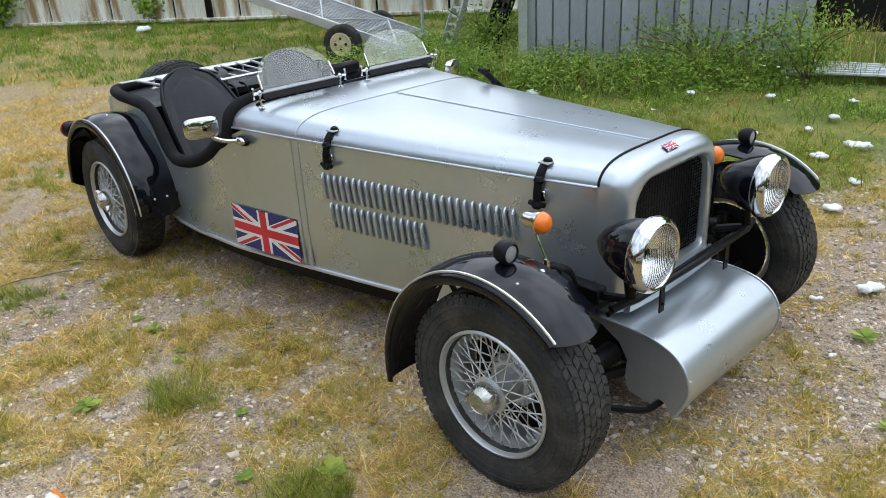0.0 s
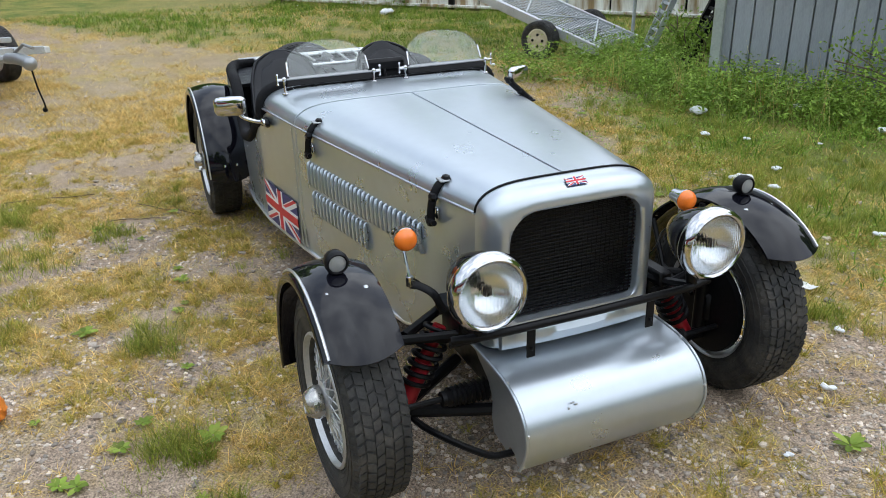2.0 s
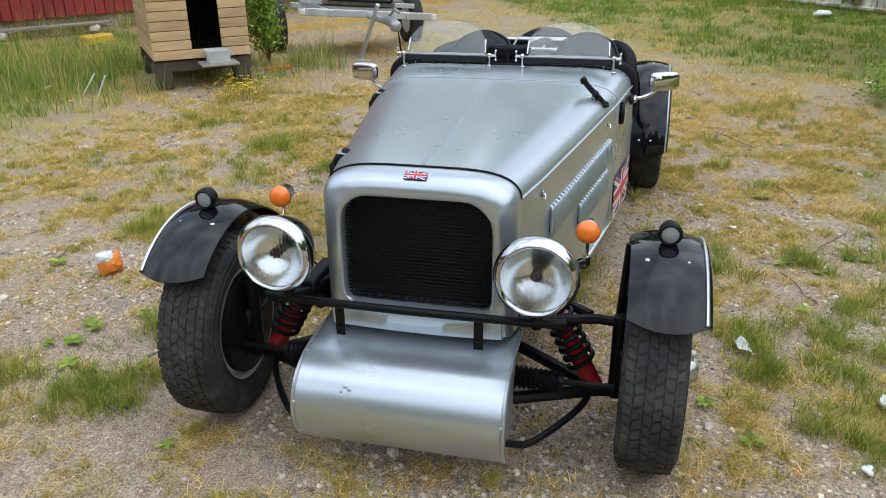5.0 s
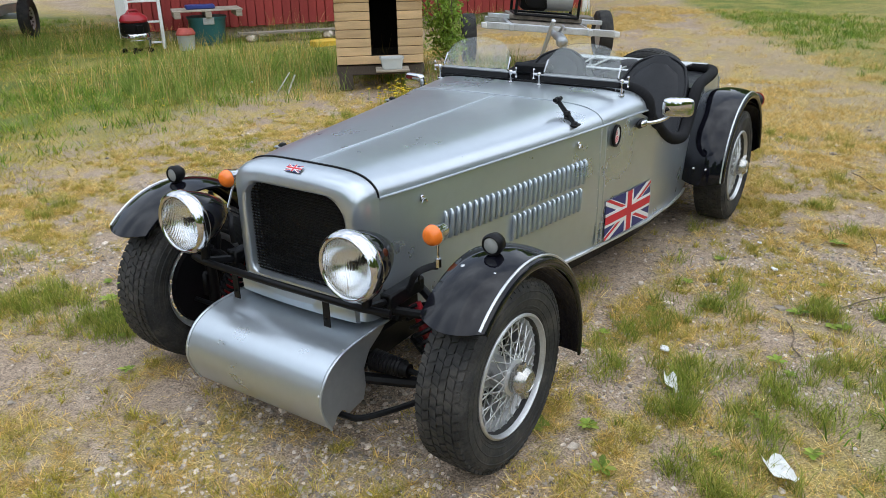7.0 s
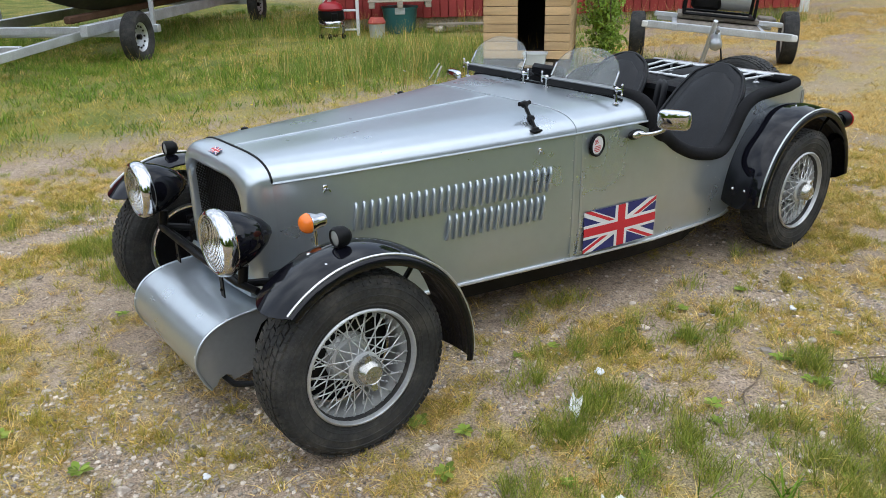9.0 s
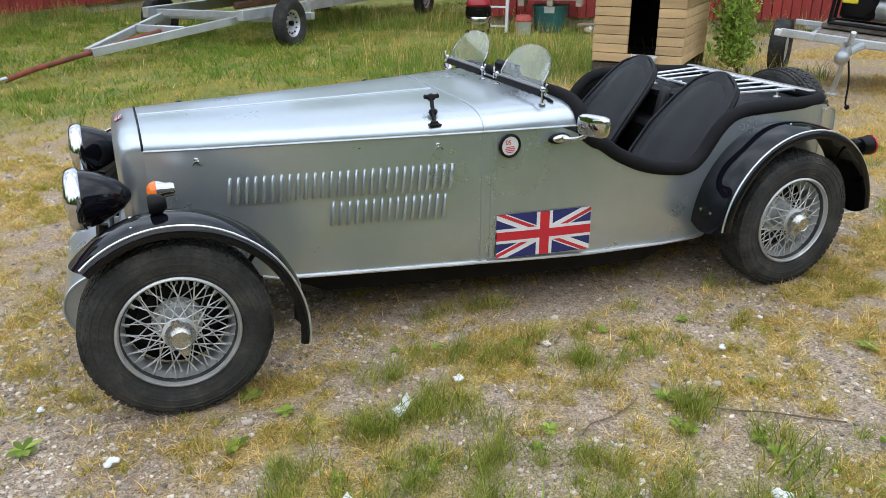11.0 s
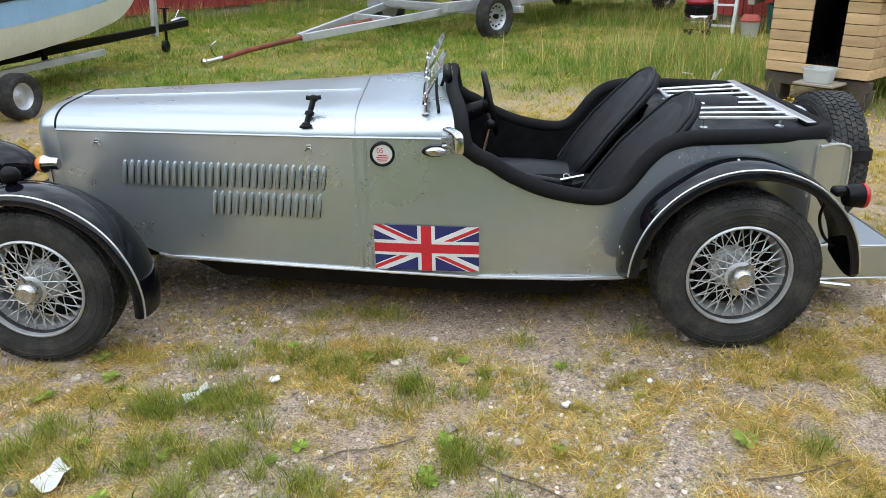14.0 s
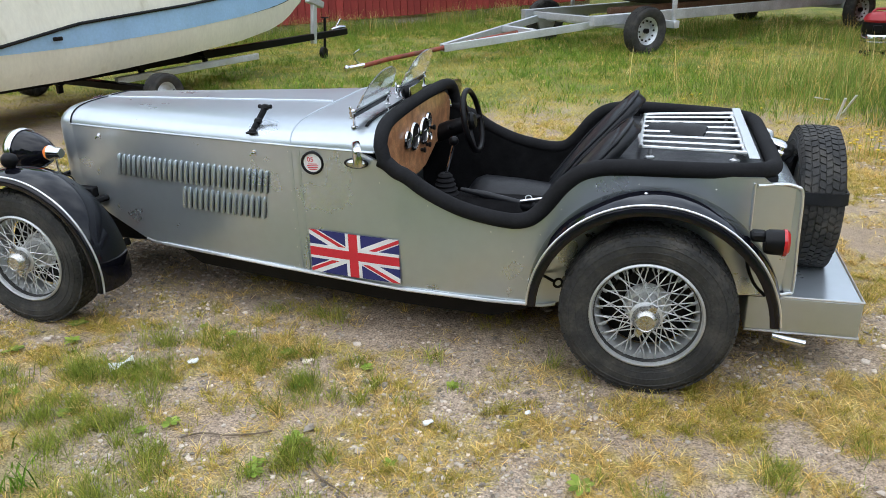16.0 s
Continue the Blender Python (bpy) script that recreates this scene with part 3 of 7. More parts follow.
# stones and pebbles
r = np.random.RandomState(31)
ico = [(0.9, 0.1, 0.45), (0.05, 0.95, 0.5), (-0.9, -0.1, 0.4), (-0.1, -0.9, 0.55), (0.65, 0.55, -0.5), (-0.6, 0.6, -0.5), (-0.6, -0.6, -0.5), (0.6, -0.6, -0.5), (0.05, 0.0, 0.85)]
icf = np.array([(8, 0, 1), (8, 1, 2), (8, 2, 3), (8, 3, 0), (0, 4, 1), (1, 5, 2), (2, 6, 3), (3, 7, 0), (4, 5, 1), (5, 6, 2), (6, 7, 3), (7, 4, 0)])
STONE = mat("pebbles", (0.50, 0.43, 0.36), 0.85, vary=0.25, scale=30, island=0.6, bump=0.2, bscale=150, second=(0.26, 0.21, 0.165), patch=0.56)


def stones(name, n, x0, x1, y0, y1, weight, size, seed, label):
    rr = np.random.RandomState(seed)
    p = scatter(n, x0, x1, y0, y1, weight, seed)
    s = size * (0.35 + rr.rand(len(p)) ** 3 * 1.9)
    v = np.array(ico)[None] * (0.75 + 0.5 * rr.rand(len(p), 9, 1))
    v = v * s[:, None, None] * np.array([1, 0.8, 0.55])
    a = rr.rand(len(p)) * 6.283
    x = v[..., 0] * np.cos(a)[:, None] - v[..., 1] * np.sin(a)[:, None] + p[:, :1]
    y = v[..., 0] * np.sin(a)[:, None] + v[..., 1] * np.cos(a)[:, None] + p[:, 1:]
    z = v[..., 2] + ground_z(p[:, 0], p[:, 1])[:, None] + s[:, None] * 0.12
    f = (np.arange(len(p)) * 9)[:, None, None] + icf
    tagged(new(name, fast_mesh(name, np.stack([x, y, z], -1).reshape(-1, 3), f.reshape(-1, 3), STONE, False)), label, "stones", kind="stuff")


def stone_weight(x, y):
    fine = np.exp(-((x - 1.6) / 1.1) ** 4 - ((y + 0.15) / 0.85) ** 4)
    return np.clip(1.15 - 1.2 * bare(x, y) + np.clip((rough_noise(x, y, 51, 0.7) - 0.5) / 0.1, 0, 0.7), 0.05, 1) * (1 - lushness(x, y)) * clear_of_wheels(x, y) * (1 - 0.9 * fine)


stones("gravel", 60000, -2.2, 4.0, -2.6, 2.8, stone_weight, 0.0060, 33, "grey gravel strewn over the yard")
stones("stones", 1600, -2.4, 7.0, -3.4, 3.6, lambda x, y: 0.3 + 0.7 * stone_weight(x, y), 0.013, 34, "loose stones on the yard")
r = np.random.RandomState(77)
STICK = mat("dead_twig", (0.16, 0.12, 0.085), 0.85, vary=0.3, scale=30)
for x, y, a, ln in ((2.70, 0.98, 40, 0.42), (2.58, 1.12, 70, 0.30), (1.75, -1.50, -35, 0.42), (1.25, -1.30, 20, 0.3), (0.95, 2.05, 15, 0.25), (3.2, 1.6, 80, 0.5), (3.6, -1.3, 30, 0.4), (2.5, -1.45, 10, 0.35)):
    pts = [(x + ln * (t - 0.5) * math.cos(radians(a)) + r.uniform(-0.015, 0.015), y + ln * (t - 0.5) * math.sin(radians(a)) + r.uniform(-0.015, 0.015), 0.008) for t in frange(0, 1, 5)]
    solid("twig", Geo().tube(curve(pts, 3), 0.003, 5), STICK, "thin dry twig lying on the ground", "twig", group="twigs")


# ---- the sports car: x runs from its front axle to its tail, y to its right ----
car = thing("sports_car", "silver open two-seat vintage-style sports car with black wings and wire wheels", "car")
HW_X = [-0.02, 0.15, 0.6, 1.06, 1.22, 1.62, 1.975, 2.233, 2.494, 2.748, 2.87, 2.95, 3.03]
HW_Y = [0.275, 0.312, 0.395, 0.477, 0.503, 0.558, 0.568, 0.552, 0.532, 0.514, 0.50, 0.465, 0.42]
CUT_X = [1.535, 1.58, 1.62, 1.66, 1.745, 1.875, 2.03, 2.11, 2.16, 2.20, 2.235, 2.29, 2.36, 2.45, 2.80, 2.90]
CUT_Z = [0.760, 0.737, 0.708, 0.690, 0.634, 0.578, 0.547, 0.553, 0.590, 0.640, 0.685, 0.730, 0.752, 0.757, 0.748, 0.742]
BEAD = 0.776


def hw(x):
    return lerp(x, HW_X, HW_Y)


def sill(x):
    return lerp(x, [-0.02, 0.11, 0.35, 0.41, 1.16, 2.2, 2.26, 2.4, 3.03], [0.478, 0.370, 0.264, 0.259, 0.245, 0.216, 0.25, 0.30, 0.30])


def side_top(x):
    return BEAD if x < 1.535 else lerp(x, CUT_X + [2.93, 2.98, 3.03], [z - 0.012 for z in CUT_Z] + [0.705, 0.695, 0.675])


def crown(x):
    return lerp(x, [-0.02, 1.17, 1.55], [0.072, 0.079, 0.088])


def top_z(x, s):
    return BEAD + crown(x) * max(0.0, 1 - abs(s) ** lerp(x, [0, 0.7, 1.0, 1.25, 1.5], [4.6, 4.9, 5.6, 7.5, 9.0])) ** 0.5


def section(x, inset=0.0, n=34):
    """The rounded section of bonnet and scuttle at x, from its left bead to its right one."""
    out = []
    for i in range(n + 1):
        a = -1 + 2 * i / n
        s = math.copysign(1 - (1 - abs(a)) ** 1.8, a)
        out.append(((hw(x) - inset) * s, top_z(x, s) - inset))
    return out


def shell(rings, t=0.004):
    """A sheet of the thickness t from open rings, folded to a closed strip."""
    return [r + [(p[0], p[1] - math.copysign(t, p[1]) if abs(p[1]) > 0.02 else p[1], p[2] - t) for p in reversed(r)] for r in rings]


# side panels
for s in (-1, 1):
    xs = sorted(set(frange(-0.02, 1.535, 24) + CUT_X + frange(2.2, 3.03, 24)))
    g = Geo()
    rings = []
    for x in xs:
        zb, zt = sill(x), side_top(x)
        col = []
        for i in range(9):
            z = zb + (zt - zb) * i / 8
            tuck = 0.012 * max(0, (0.42 - z) / 0.2) ** 2 * (1 if x > 0.4 else 0)
            col.append((x, s * (hw(x) - tuck), z))
        rings.append(col + [(px, py - s * 0.012, pz) for px, py, pz in reversed(col)])
    part("side_panel", g.loft(rings), SILVER, car, "satin silver side panel", smooth=30)
    # bright strip along the lower edge, and the bead below the bonnet
    part("sill_trim", Geo().tube([(x, s * (hw(x) - 0.004), sill(x)) for x in frange(0.33, 2.22, 40)], 0.0075, 8), TRIM, car, "bright strip along the sill")
    part("bonnet_bead", Geo().tube([(x, s * (hw(x) + 0.002), BEAD - 0.001) for x in frange(-0.02, 1.535, 40)], 0.0045, 8), SILVER, car)
    # joint strips with rivets behind the bonnet
    for x0 in (1.166, 1.203):
        part("joint_strip", Geo().loft([[(x0 - 0.006, s * (hw(x0) + y), z), (x0 + 0.006, s * (hw(x0) + y), z), (x0 + 0.008, s * (hw(x0) - 0.002), z), (x0 - 0.008, s * (hw(x0) - 0.002), z)]
                                        for y, z in ((0.0025, 0.258), (0.0025, 0.765))]), SILVER, car)
    riv = Geo()
    spots = [(1.155, z) for z in frange(0.27, 0.75, 7)] + [(1.215, z) for z in frange(0.27, 0.75, 7)]
    spots += [(x, sill(x) + 0.012) for x in frange(0.45, 2.15, 16)]
    spots += [(1.55, 0.66), (1.74, 0.585), (1.98, 0.502), (2.16, 0.50), (2.233, 0.60), (2.35, 0.69), (2.494, 0.70), (2.748, 0.69), (2.06, 0.43), (2.10, 0.41)]
    for x, z in spots:
        riv.ball((x, s * (hw(x) + 0.0002), z), 0.0028, 8)
    tagged(part("rivets", riv, TRIM, car), kind="stuff")
    # louvres: pressed ribs in two rows
    for x0, x1, n, zt, zb in ((0.252, 1.048, 28, 0.662, 0.566), (0.606, 1.022, 15, 0.549, 0.455)):
        for i in range(n):
            x = x0 + (x1 - x0) * i / (n - 1)
            lean = -0.016
            path = [(x + lean * t, s * (hw(x) + h), zt + (zb - zt) * t) for t, h in ((0, -0.003), (0.06, 0.004), (0.2, 0.0075), (0.5, 0.0085), (0.85, 0.009), (0.96, 0.005), (1.0, -0.003))]
            # black strip behind each rib paints the shade of its opening
            slot_shade = [(x + 0.0085 + lean * t, s * (hw(x) - 0.0005), zt + (zb - zt) * t) for t in (0.05, 0.5, 0.97)]
            part("louvre", Geo().tube(path, [0.004, 0.0068, 0.0078, 0.008, 0.0078, 0.0066, 0.003], 8).tube(slot_shade, 0.0016, 6, k=1), [SILVER, GRILLE], car)

# bonnet in two halves with a hinge along the middle
for s in (-1, 1):
    rings = []
    for x in frange(-0.018, 1.166, 26):
        sec = [p for p in section(x) if p[0] * s >= -1e-6]
        if s < 0:
            sec = sec[::-1]
        rings.append([(x, y if abs(y) > 1e-4 else s * 0.002, z) for y, z in sec])
    part("bonnet_half", Geo().loft(shell(rings)), SILVER, car, "satin silver bonnet half", smooth=50)
part("bonnet_hinge", Geo().tube([(x, 0, top_z(x, 0) + 0.001) for x in frange(-0.015, 1.15, 12)], 0.0038, 8), SILVER, car, "silver piano hinge")
part("scuttle", Geo().loft(shell([[(x + 0.03 * (1 - math.cos(y / hw(x) * 1.4)) * (x - 1.172) / 0.34, y, z) for y, z in section(x)] for x in frange(1.172, 1.515, 12)])), SILVER, car, "satin silver scuttle", smooth=50)
part("scuttle_seam", Geo().tube([(1.169, y, z + 0.001) for y, z in section(1.169)], 0.0036, 6), SILVER, car)
part("cowl_seam", Geo().tube([(-0.021, y, z + 0.001) for y, z in section(-0.02)], 0.004, 6), BLACK_SATIN, car)

# radiator cowl with its opening
def cowl_outline(inset, n=12):
    """From the lower left corner up and over to the lower right, then back along the bottom."""
    w, zb = 0.275 - inset, 0.385 + inset * 0.25
    up = [(-w, z) for z in frange(zb, BEAD - inset, n)][:-1]
    topp = [((0.275 - inset) * (y / 0.275), z - inset * (1.0 if abs(y) < 0.2 else 0.9)) for y, z in section(-0.02)]
    down = [(w, z) for z in frange(BEAD - inset, zb, n)][1:]
    low = [(w - 2 * w * i / 20, zb) for i in range(1, 20)]
    return up + topp + down + low


def opening_outline(n=12):
    """The rounded radiator opening, met by rays towards the points of the outline."""
    cz, w = 0.623, 0.212
    out = []
    for y, z in cowl_outline(0.046, n):
        a = math.atan2(z - cz, y)
        h, r = (0.161, 0.085) if z > cz else (0.161, 0.032)
        lo, hi = 0.0, 0.5
        for _ in range(30):
            d = (lo + hi) / 2
            px, pz = abs(d * math.cos(a)), abs(d * math.sin(a))
            qx, qz = max(px - (w - r), 0), max(pz - (h - r), 0)
            if (px < w - r and pz < h) or (pz < h - r and px < w) or math.hypot(qx, qz) < r:
                lo = d
            else:
                hi = d
        out.append((lo * math.cos(a), cz + lo * math.sin(a)))
    return out


oo = opening_outline()
rings = [[(-0.020, y, z) for y, z in cowl_outline(0.0)], [(-0.052, y, z) for y, z in cowl_outline(0.001)], [(-0.076, y, z) for y, z in cowl_outline(0.006)],
         [(-0.094, y, z) for y, z in cowl_outline(0.016)], [(-0.106, y, z) for y, z in cowl_outline(0.031)]]
last = cowl_outline(0.040)
rings += [[(-0.112, a[0] * 0.5 + b[0] * 0.5, a[1] * 0.5 + b[1] * 0.5) for a, b in zip(last, oo)], [(-0.109, y * 1.012, (z - 0.6) * 1.012 + 0.6) for y, z in oo],
          [(-0.100, y, z) for y, z in oo], [(-0.05, y * 0.985, (z - 0.6) * 0.985 + 0.6) for y, z in oo]]
part("radiator_cowl", Geo().loft(rings, caps=False), SILVER, car, "rounded silver radiator cowl", smooth=60)
part("grille_back", Geo().box((-0.046, 0, 0.615), (0.01, 0.46, 0.33)), GRILLE, car)
g = Geo()
for i in range(30):
    z = 0.470 + 0.310 * i / 29
    w = 0.207 if z < 0.706 else 0.207 - 0.078 + 0.078 * math.sqrt(max(0, 1 - ((z - 0.706) / 0.078) ** 2))
    part("grille_slat", Geo().box((-0.083, 0, z), (0.006, 2 * w, 0.0038), ch=0.001), BLACK_SATIN, car)
g = Geo()
for i in range(27):
    y = -0.198 + 0.396 * i / 26
    zt = 0.78 if abs(y) < 0.13 else 0.706 + 0.074 * math.sqrt(max(0, 1 - ((abs(y) - 0.13) / 0.075) ** 2))
    g.tube([(-0.0855, y, 0.468), (-0.0855, y, zt)], 0.0013, 5)
tagged(part("grille_mesh", g, BLACK_SATIN, car, "fine black grille mesh"), kind="stuff")
rows = []
for y in frange(-0.245, 0.245, 21):
    b = 0.03 * (1 - (y / 0.245) ** 2)
    rows.append([(-0.118 - b * 0.5, y, 0.455 - b * 0.5), (-0.128 - b * 0.5, y, 0.440 - b * 0.6), (-0.125 - b * 0.4, y, 0.395), (-0.105, y, 0.385), (-0.100, y, 0.44)])
part("cowl_apron", Geo().loft(rows), SILVER, car, "bright curved apron below the grille")

# badges: union flags as thin layers
def flag(parent, w, h, place, name="flag_decal", label=""):
    """A union flag w by h; place(u, v, lift) gives the point at u, v in 0..1 lifted off the surface."""
    root = None
    layers = []

    def quad(poly, mt, lift):
        layers.append((poly, mt, lift))

    def strip(a, b, wd, off=0.0):
        ax, ay, bx, by = a[0] * w, a[1] * h, b[0] * w, b[1] * h
        d = math.hypot(bx - ax, by - ay)
        nx, ny = -(by - ay) / d, (bx - ax) / d
        pts = [(ax + nx * (off + wd / 2), ay + ny * (off + wd / 2)), (bx + nx * (off + wd / 2), by + ny * (off + wd / 2)),
               (bx + nx * (off - wd / 2), by + ny * (off - wd / 2)), (ax + nx * (off - wd / 2), ay + ny * (off - wd / 2))]
        return [(x / w, y / h) for x, y in pts]

    def clip(poly, u0, u1):
        for axis, lim, sign in ((0, u0, 1), (0, u1, -1), (1, 0.0, 1), (1, 1.0, -1)):
            out = []
            for i in range(len(poly)):
                p, q = poly[i - 1], poly[i]
                dp, dq = (p[axis] - lim) * sign, (q[axis] - lim) * sign
                if (dp < 0) != (dq < 0):
                    t = dp / (dp - dq)
                    out.append((p[0] + (q[0] - p[0]) * t, p[1] + (q[1] - p[1]) * t))
                if dq >= 0:
                    out.append(q)
            poly = out
        return poly

    quad([(0, 0), (1, 0), (1, 1), (0, 1)], 0, 0.0)
    for a, b in (((0, 0), (1, 1)), ((0, 1), (1, 0))):
        quad(strip((a[0] * 1.2 - 0.1, a[1] * 1.2 - 0.1), (b[0] * 1.2 - 0.1, b[1] * 1.2 - 0.1), h * 0.20), 1, 0.0006)
    for a in ((0, 0), (1, 1), (0, 1), (1, 0)):
        far = (a[0] + (0.5 - a[0]) * -0.15, a[1] + (0.5 - a[1]) * -0.15)
        quad(strip(far, (0.5, 0.5), h * 0.075, h * 0.037), 2, 0.0012)
    quad([(0, 0.333), (1, 0.333), (1, 0.667), (0, 0.667)], 1, 0.0018)
    quad([(0.416, 0), (0.584, 0), (0.584, 1), (0.416, 1)], 1, 0.0018)
    quad([(0, 0.40), (1, 0.40), (1, 0.60), (0, 0.60)], 2, 0.0024)
    quad([(0.45, 0), (0.55, 0), (0.55, 1), (0.45, 1)], 2, 0.0024)
    g = Geo()
    pieces = []
    for n, (poly, k, lift) in enumerate(layers):
        for i in range(12):
            bit = clip(poly, i / 12, (i + 1) / 12)
            if len(bit) > 2:
                pieces.append((n, bit, k, lift))
    for n, poly, k, lift in pieces:
        rim = [place(u, v, lift + 0.0001 * (n % 3)) for u, v in poly]
        low = [place(u, v, -0.001) for u, v in poly]
        c = len(rim)
        g.add(rim + low, [tuple(range(c))] + [(i, (i + 1) % c, c + (i + 1) % c, c + i) for i in range(c)], k=k)
    return part(name, g, [FLAG_BLUE, FLAG_WHITE, FLAG_RED], parent, label, smooth=0)


for s in (-1, 1):
    def on_side(u, v, lift, s=s):
        x = 1.222 + 0.397 * u
        return (x, s * (hw(x) + 0.0045 + lift + 0.003 * math.sin(math.pi * u)), 0.258 + 0.182 * v)
    flag(car, 0.40, 0.182, on_side, label="red, white and blue union flag sticker")
flag(car, 0.062, 0.024, lambda u, v, l: (-0.070 - 0.026 * (1 - v), -0.031 + 0.062 * u, 0.826 + 0.013 * v + 0.0105 + l), "flag_badge", "small enamel flag badge on the cowl")

# black foam rolls round the cockpit
roll_side = {}
for s in (-1, 1):
    pts = [(x, s * (hw(x) - 0.008), z) for x, z in zip(CUT_X, CUT_Z)]
    pts = [(1.555, s * 0.543, 0.748)] + pts[1:-2] + [(2.70, s * 0.50, 0.750), (2.84, s * 0.47, 0.746), (2.905, s * 0.435, 0.744), (2.938, s * 0.38, 0.742), (2.945, s * 0.30, 0.742)]
    roll_side[s] = curve(pts, 5)
rear = [Vector((2.946, y, 0.742)) for y in frange(-0.26, 0.26, 9)]
part("cockpit_roll", Geo().tube(roll_side[-1] + rear + roll_side[1][::-1], 0.029, 12), FOAM, car, "black foam roll round the cockpit edge", smooth=60)
dash_line = [(1.535 + 0.03 * (1 - math.cos(y / 0.543 * 1.4)), y, z + 0.006) for y, z in section(1.53)]
dash_line = [(1.575, -0.548, 0.742)] + dash_line[1:-1] + [(1.575, 0.548, 0.742)]
part("dash_roll", Geo().tube(dash_line, 0.027, 12), FOAM, car, "black foam roll over the dashboard", smooth=60)

# cockpit tub
for s in (-1, 1):
    xs = frange(1.40, 2.46, 22)
    part("cockpit_lining", Geo().loft([[(x, s * (hw(x) - 0.020), 0.235), (x, s * (hw(x) - 0.020), side_top(max(x, 1.536)) - 0.005 if x > 1.53 else 0.76), (x, s * (hw(x) - 0.030), side_top(max(x, 1.536)) - 0.005 if x > 1.53 else 0.76), (x, s * (hw(x) - 0.030), 0.235)] for x in xs]), CARPET, car, "black carpet lining")
# unseen slab, added to block light and blacken the space below the car
rows = []
for x in frange(0.32, 2.22, 16):
    w, b = hw(x) - 0.035, min(1, (x - 0.32) / 0.25, (2.22 - x) / 0.2) * 0.115
    rows.append([(x, -w + 0.05, sill(x) + 0.012 - b), (x, w - 0.05, sill(x) + 0.012 - b), (x, w - 0.03, sill(x) + 0.012), (x, w, sill(x) + 0.014), (x, w, sill(x) + 0.020), (x, -w, sill(x) + 0.020), (x, -w, sill(x) + 0.014), (x, -w + 0.03, sill(x) + 0.012)])
part("undertray", Geo().loft(rows), BLACK_SATIN, car, "added black slab that darkens the space under the sills")
part("floor_pan", Geo().box((1.93, 0, 0.262), (1.1, 0.98, 0.016), ch=0.004), BLACK_SATIN, car)
for s in (-1, 1):
    part("eye_bolt", Geo().lathe([(0.016 + 0.005 * math.cos(a), 0.005 * math.sin(a)) for a in [2 * math.pi * j / 8 for j in range(8)]], 16, pose(2.235, s * 0.60, 0.335, 90, 0, 25), loop=True).tube([(2.22, s * 0.60, 0.34), (2.18, s * 0.57, 0.345)], 0.006, 6), BLACK_SATIN, car)
part("firewall", Geo().box((1.30, 0, 0.50), (0.02, 0.94, 0.50)), CARPET, car)
part("transmission_tunnel", Geo().box((1.90, 0.0, 0.345), (1.05, 0.19, 0.22), ch=0.05), CARPET, car, "black carpeted transmission tunnel")
part("rear_bulkhead", Geo().box((2.44, 0, 0.48), (0.03, 1.02, 0.48)), CARPET, car)
g = Geo().loft([[(x, -hw(x) + 0.03, 0.722), (x, 0, 0.735), (x, hw(x) - 0.03, 0.722), (x, hw(x) - 0.03, 0.705), (x, -hw(x) + 0.03, 0.705)] for x in frange(2.41, 2.95, 8)])
part("rear_deck", g, VINYL, car, "black rear deck behind the seats")

# tail
rows = []
for y in frange(-0.43, 0.43, 15):
    rows.append([(2.92, y, 0.690), (2.975, y, 0.694), (3.012, y, 0.686), (3.030, y, 0.665), (3.034, y, 0.62), (3.045, y, 0.29), (3.02, y, 0.29), (2.92, y, 0.66)])
part("tail_panel", Geo().loft(rows), SILVER, car, "satin silver tail panel", smooth=40)
for s in (-1, 1):
    part("tail_bead", Geo().tube(curve([(2.88, s * 0.497, 0.706), (2.96, s * 0.452, 0.702), (3.012, s * 0.432, 0.690), (3.034, s * 0.428, 0.66), (3.040, s * 0.428, 0.5), (3.047, s * 0.43, 0.32), (3.03, s * 0.44, 0.297), (2.95, s * 0.46, 0.292)], 5), 0.006, 8), TRIM, car)
    part("joint_strip", Geo().tube([(2.87, s * 0.503, 0.715), (2.875, s * 0.503, 0.40)], 0.004, 6), TRIM, car)
part("rear_box", Geo().box((3.09, 0, 0.211), (0.385, 0.875, 0.138), ch=0.006), SILVER, car, "silver box below the tail")
g = Geo()
for z in (0.282, 0.142):
    g.tube([(2.9, -0.438, z), (3.283, -0.438, z), (3.283, 0.438, z), (2.9, 0.438, z)], 0.0045, 6)
part("box_bead", g, TRIM, car)
cap = Matrix.Translation((2.988, -0.03, 0.694)) @ pose(0, 0, 0, 0, 18, 0) @ Matrix.Scale(1.3, 4)
part("filler_cap", Geo().lathe([(0.001, 0), (0.048, 0), (0.048, 0.02), (0.042, 0.026), (0.042, 0.038), (0.034, 0.046), (0.001, 0.05)], 24, cap).box((0.04, 0, 0.03), (0.03, 0.02, 0.02), cap, 0.004), CHROME, car, "chrome fuel filler cap")
part("exhaust_tip", Geo().tube([(3.0, -0.44, 0.122), (3.11, -0.465, 0.116)], 0.014, 12), CHROME, car)

# luggage rack
for s in (-1, 1):
    part("rack_bar", Geo().tube(curve([(2.475, s * 0.10, 0.772), (2.49, s * 0.27, 0.772), (2.52, s * 0.295, 0.774), (2.70, s * 0.32, 0.776), (2.85, s * 0.342, 0.778)], 4), 0.0075, 8), TRIM, car)
for z in (2.485, 2.845):
    part("rack_bar", Geo().tube([(z, -0.29 if z < 2.6 else -0.345, 0.774), (z, 0.29 if z < 2.6 else 0.345, 0.774)], 0.0075, 8), TRIM, car)
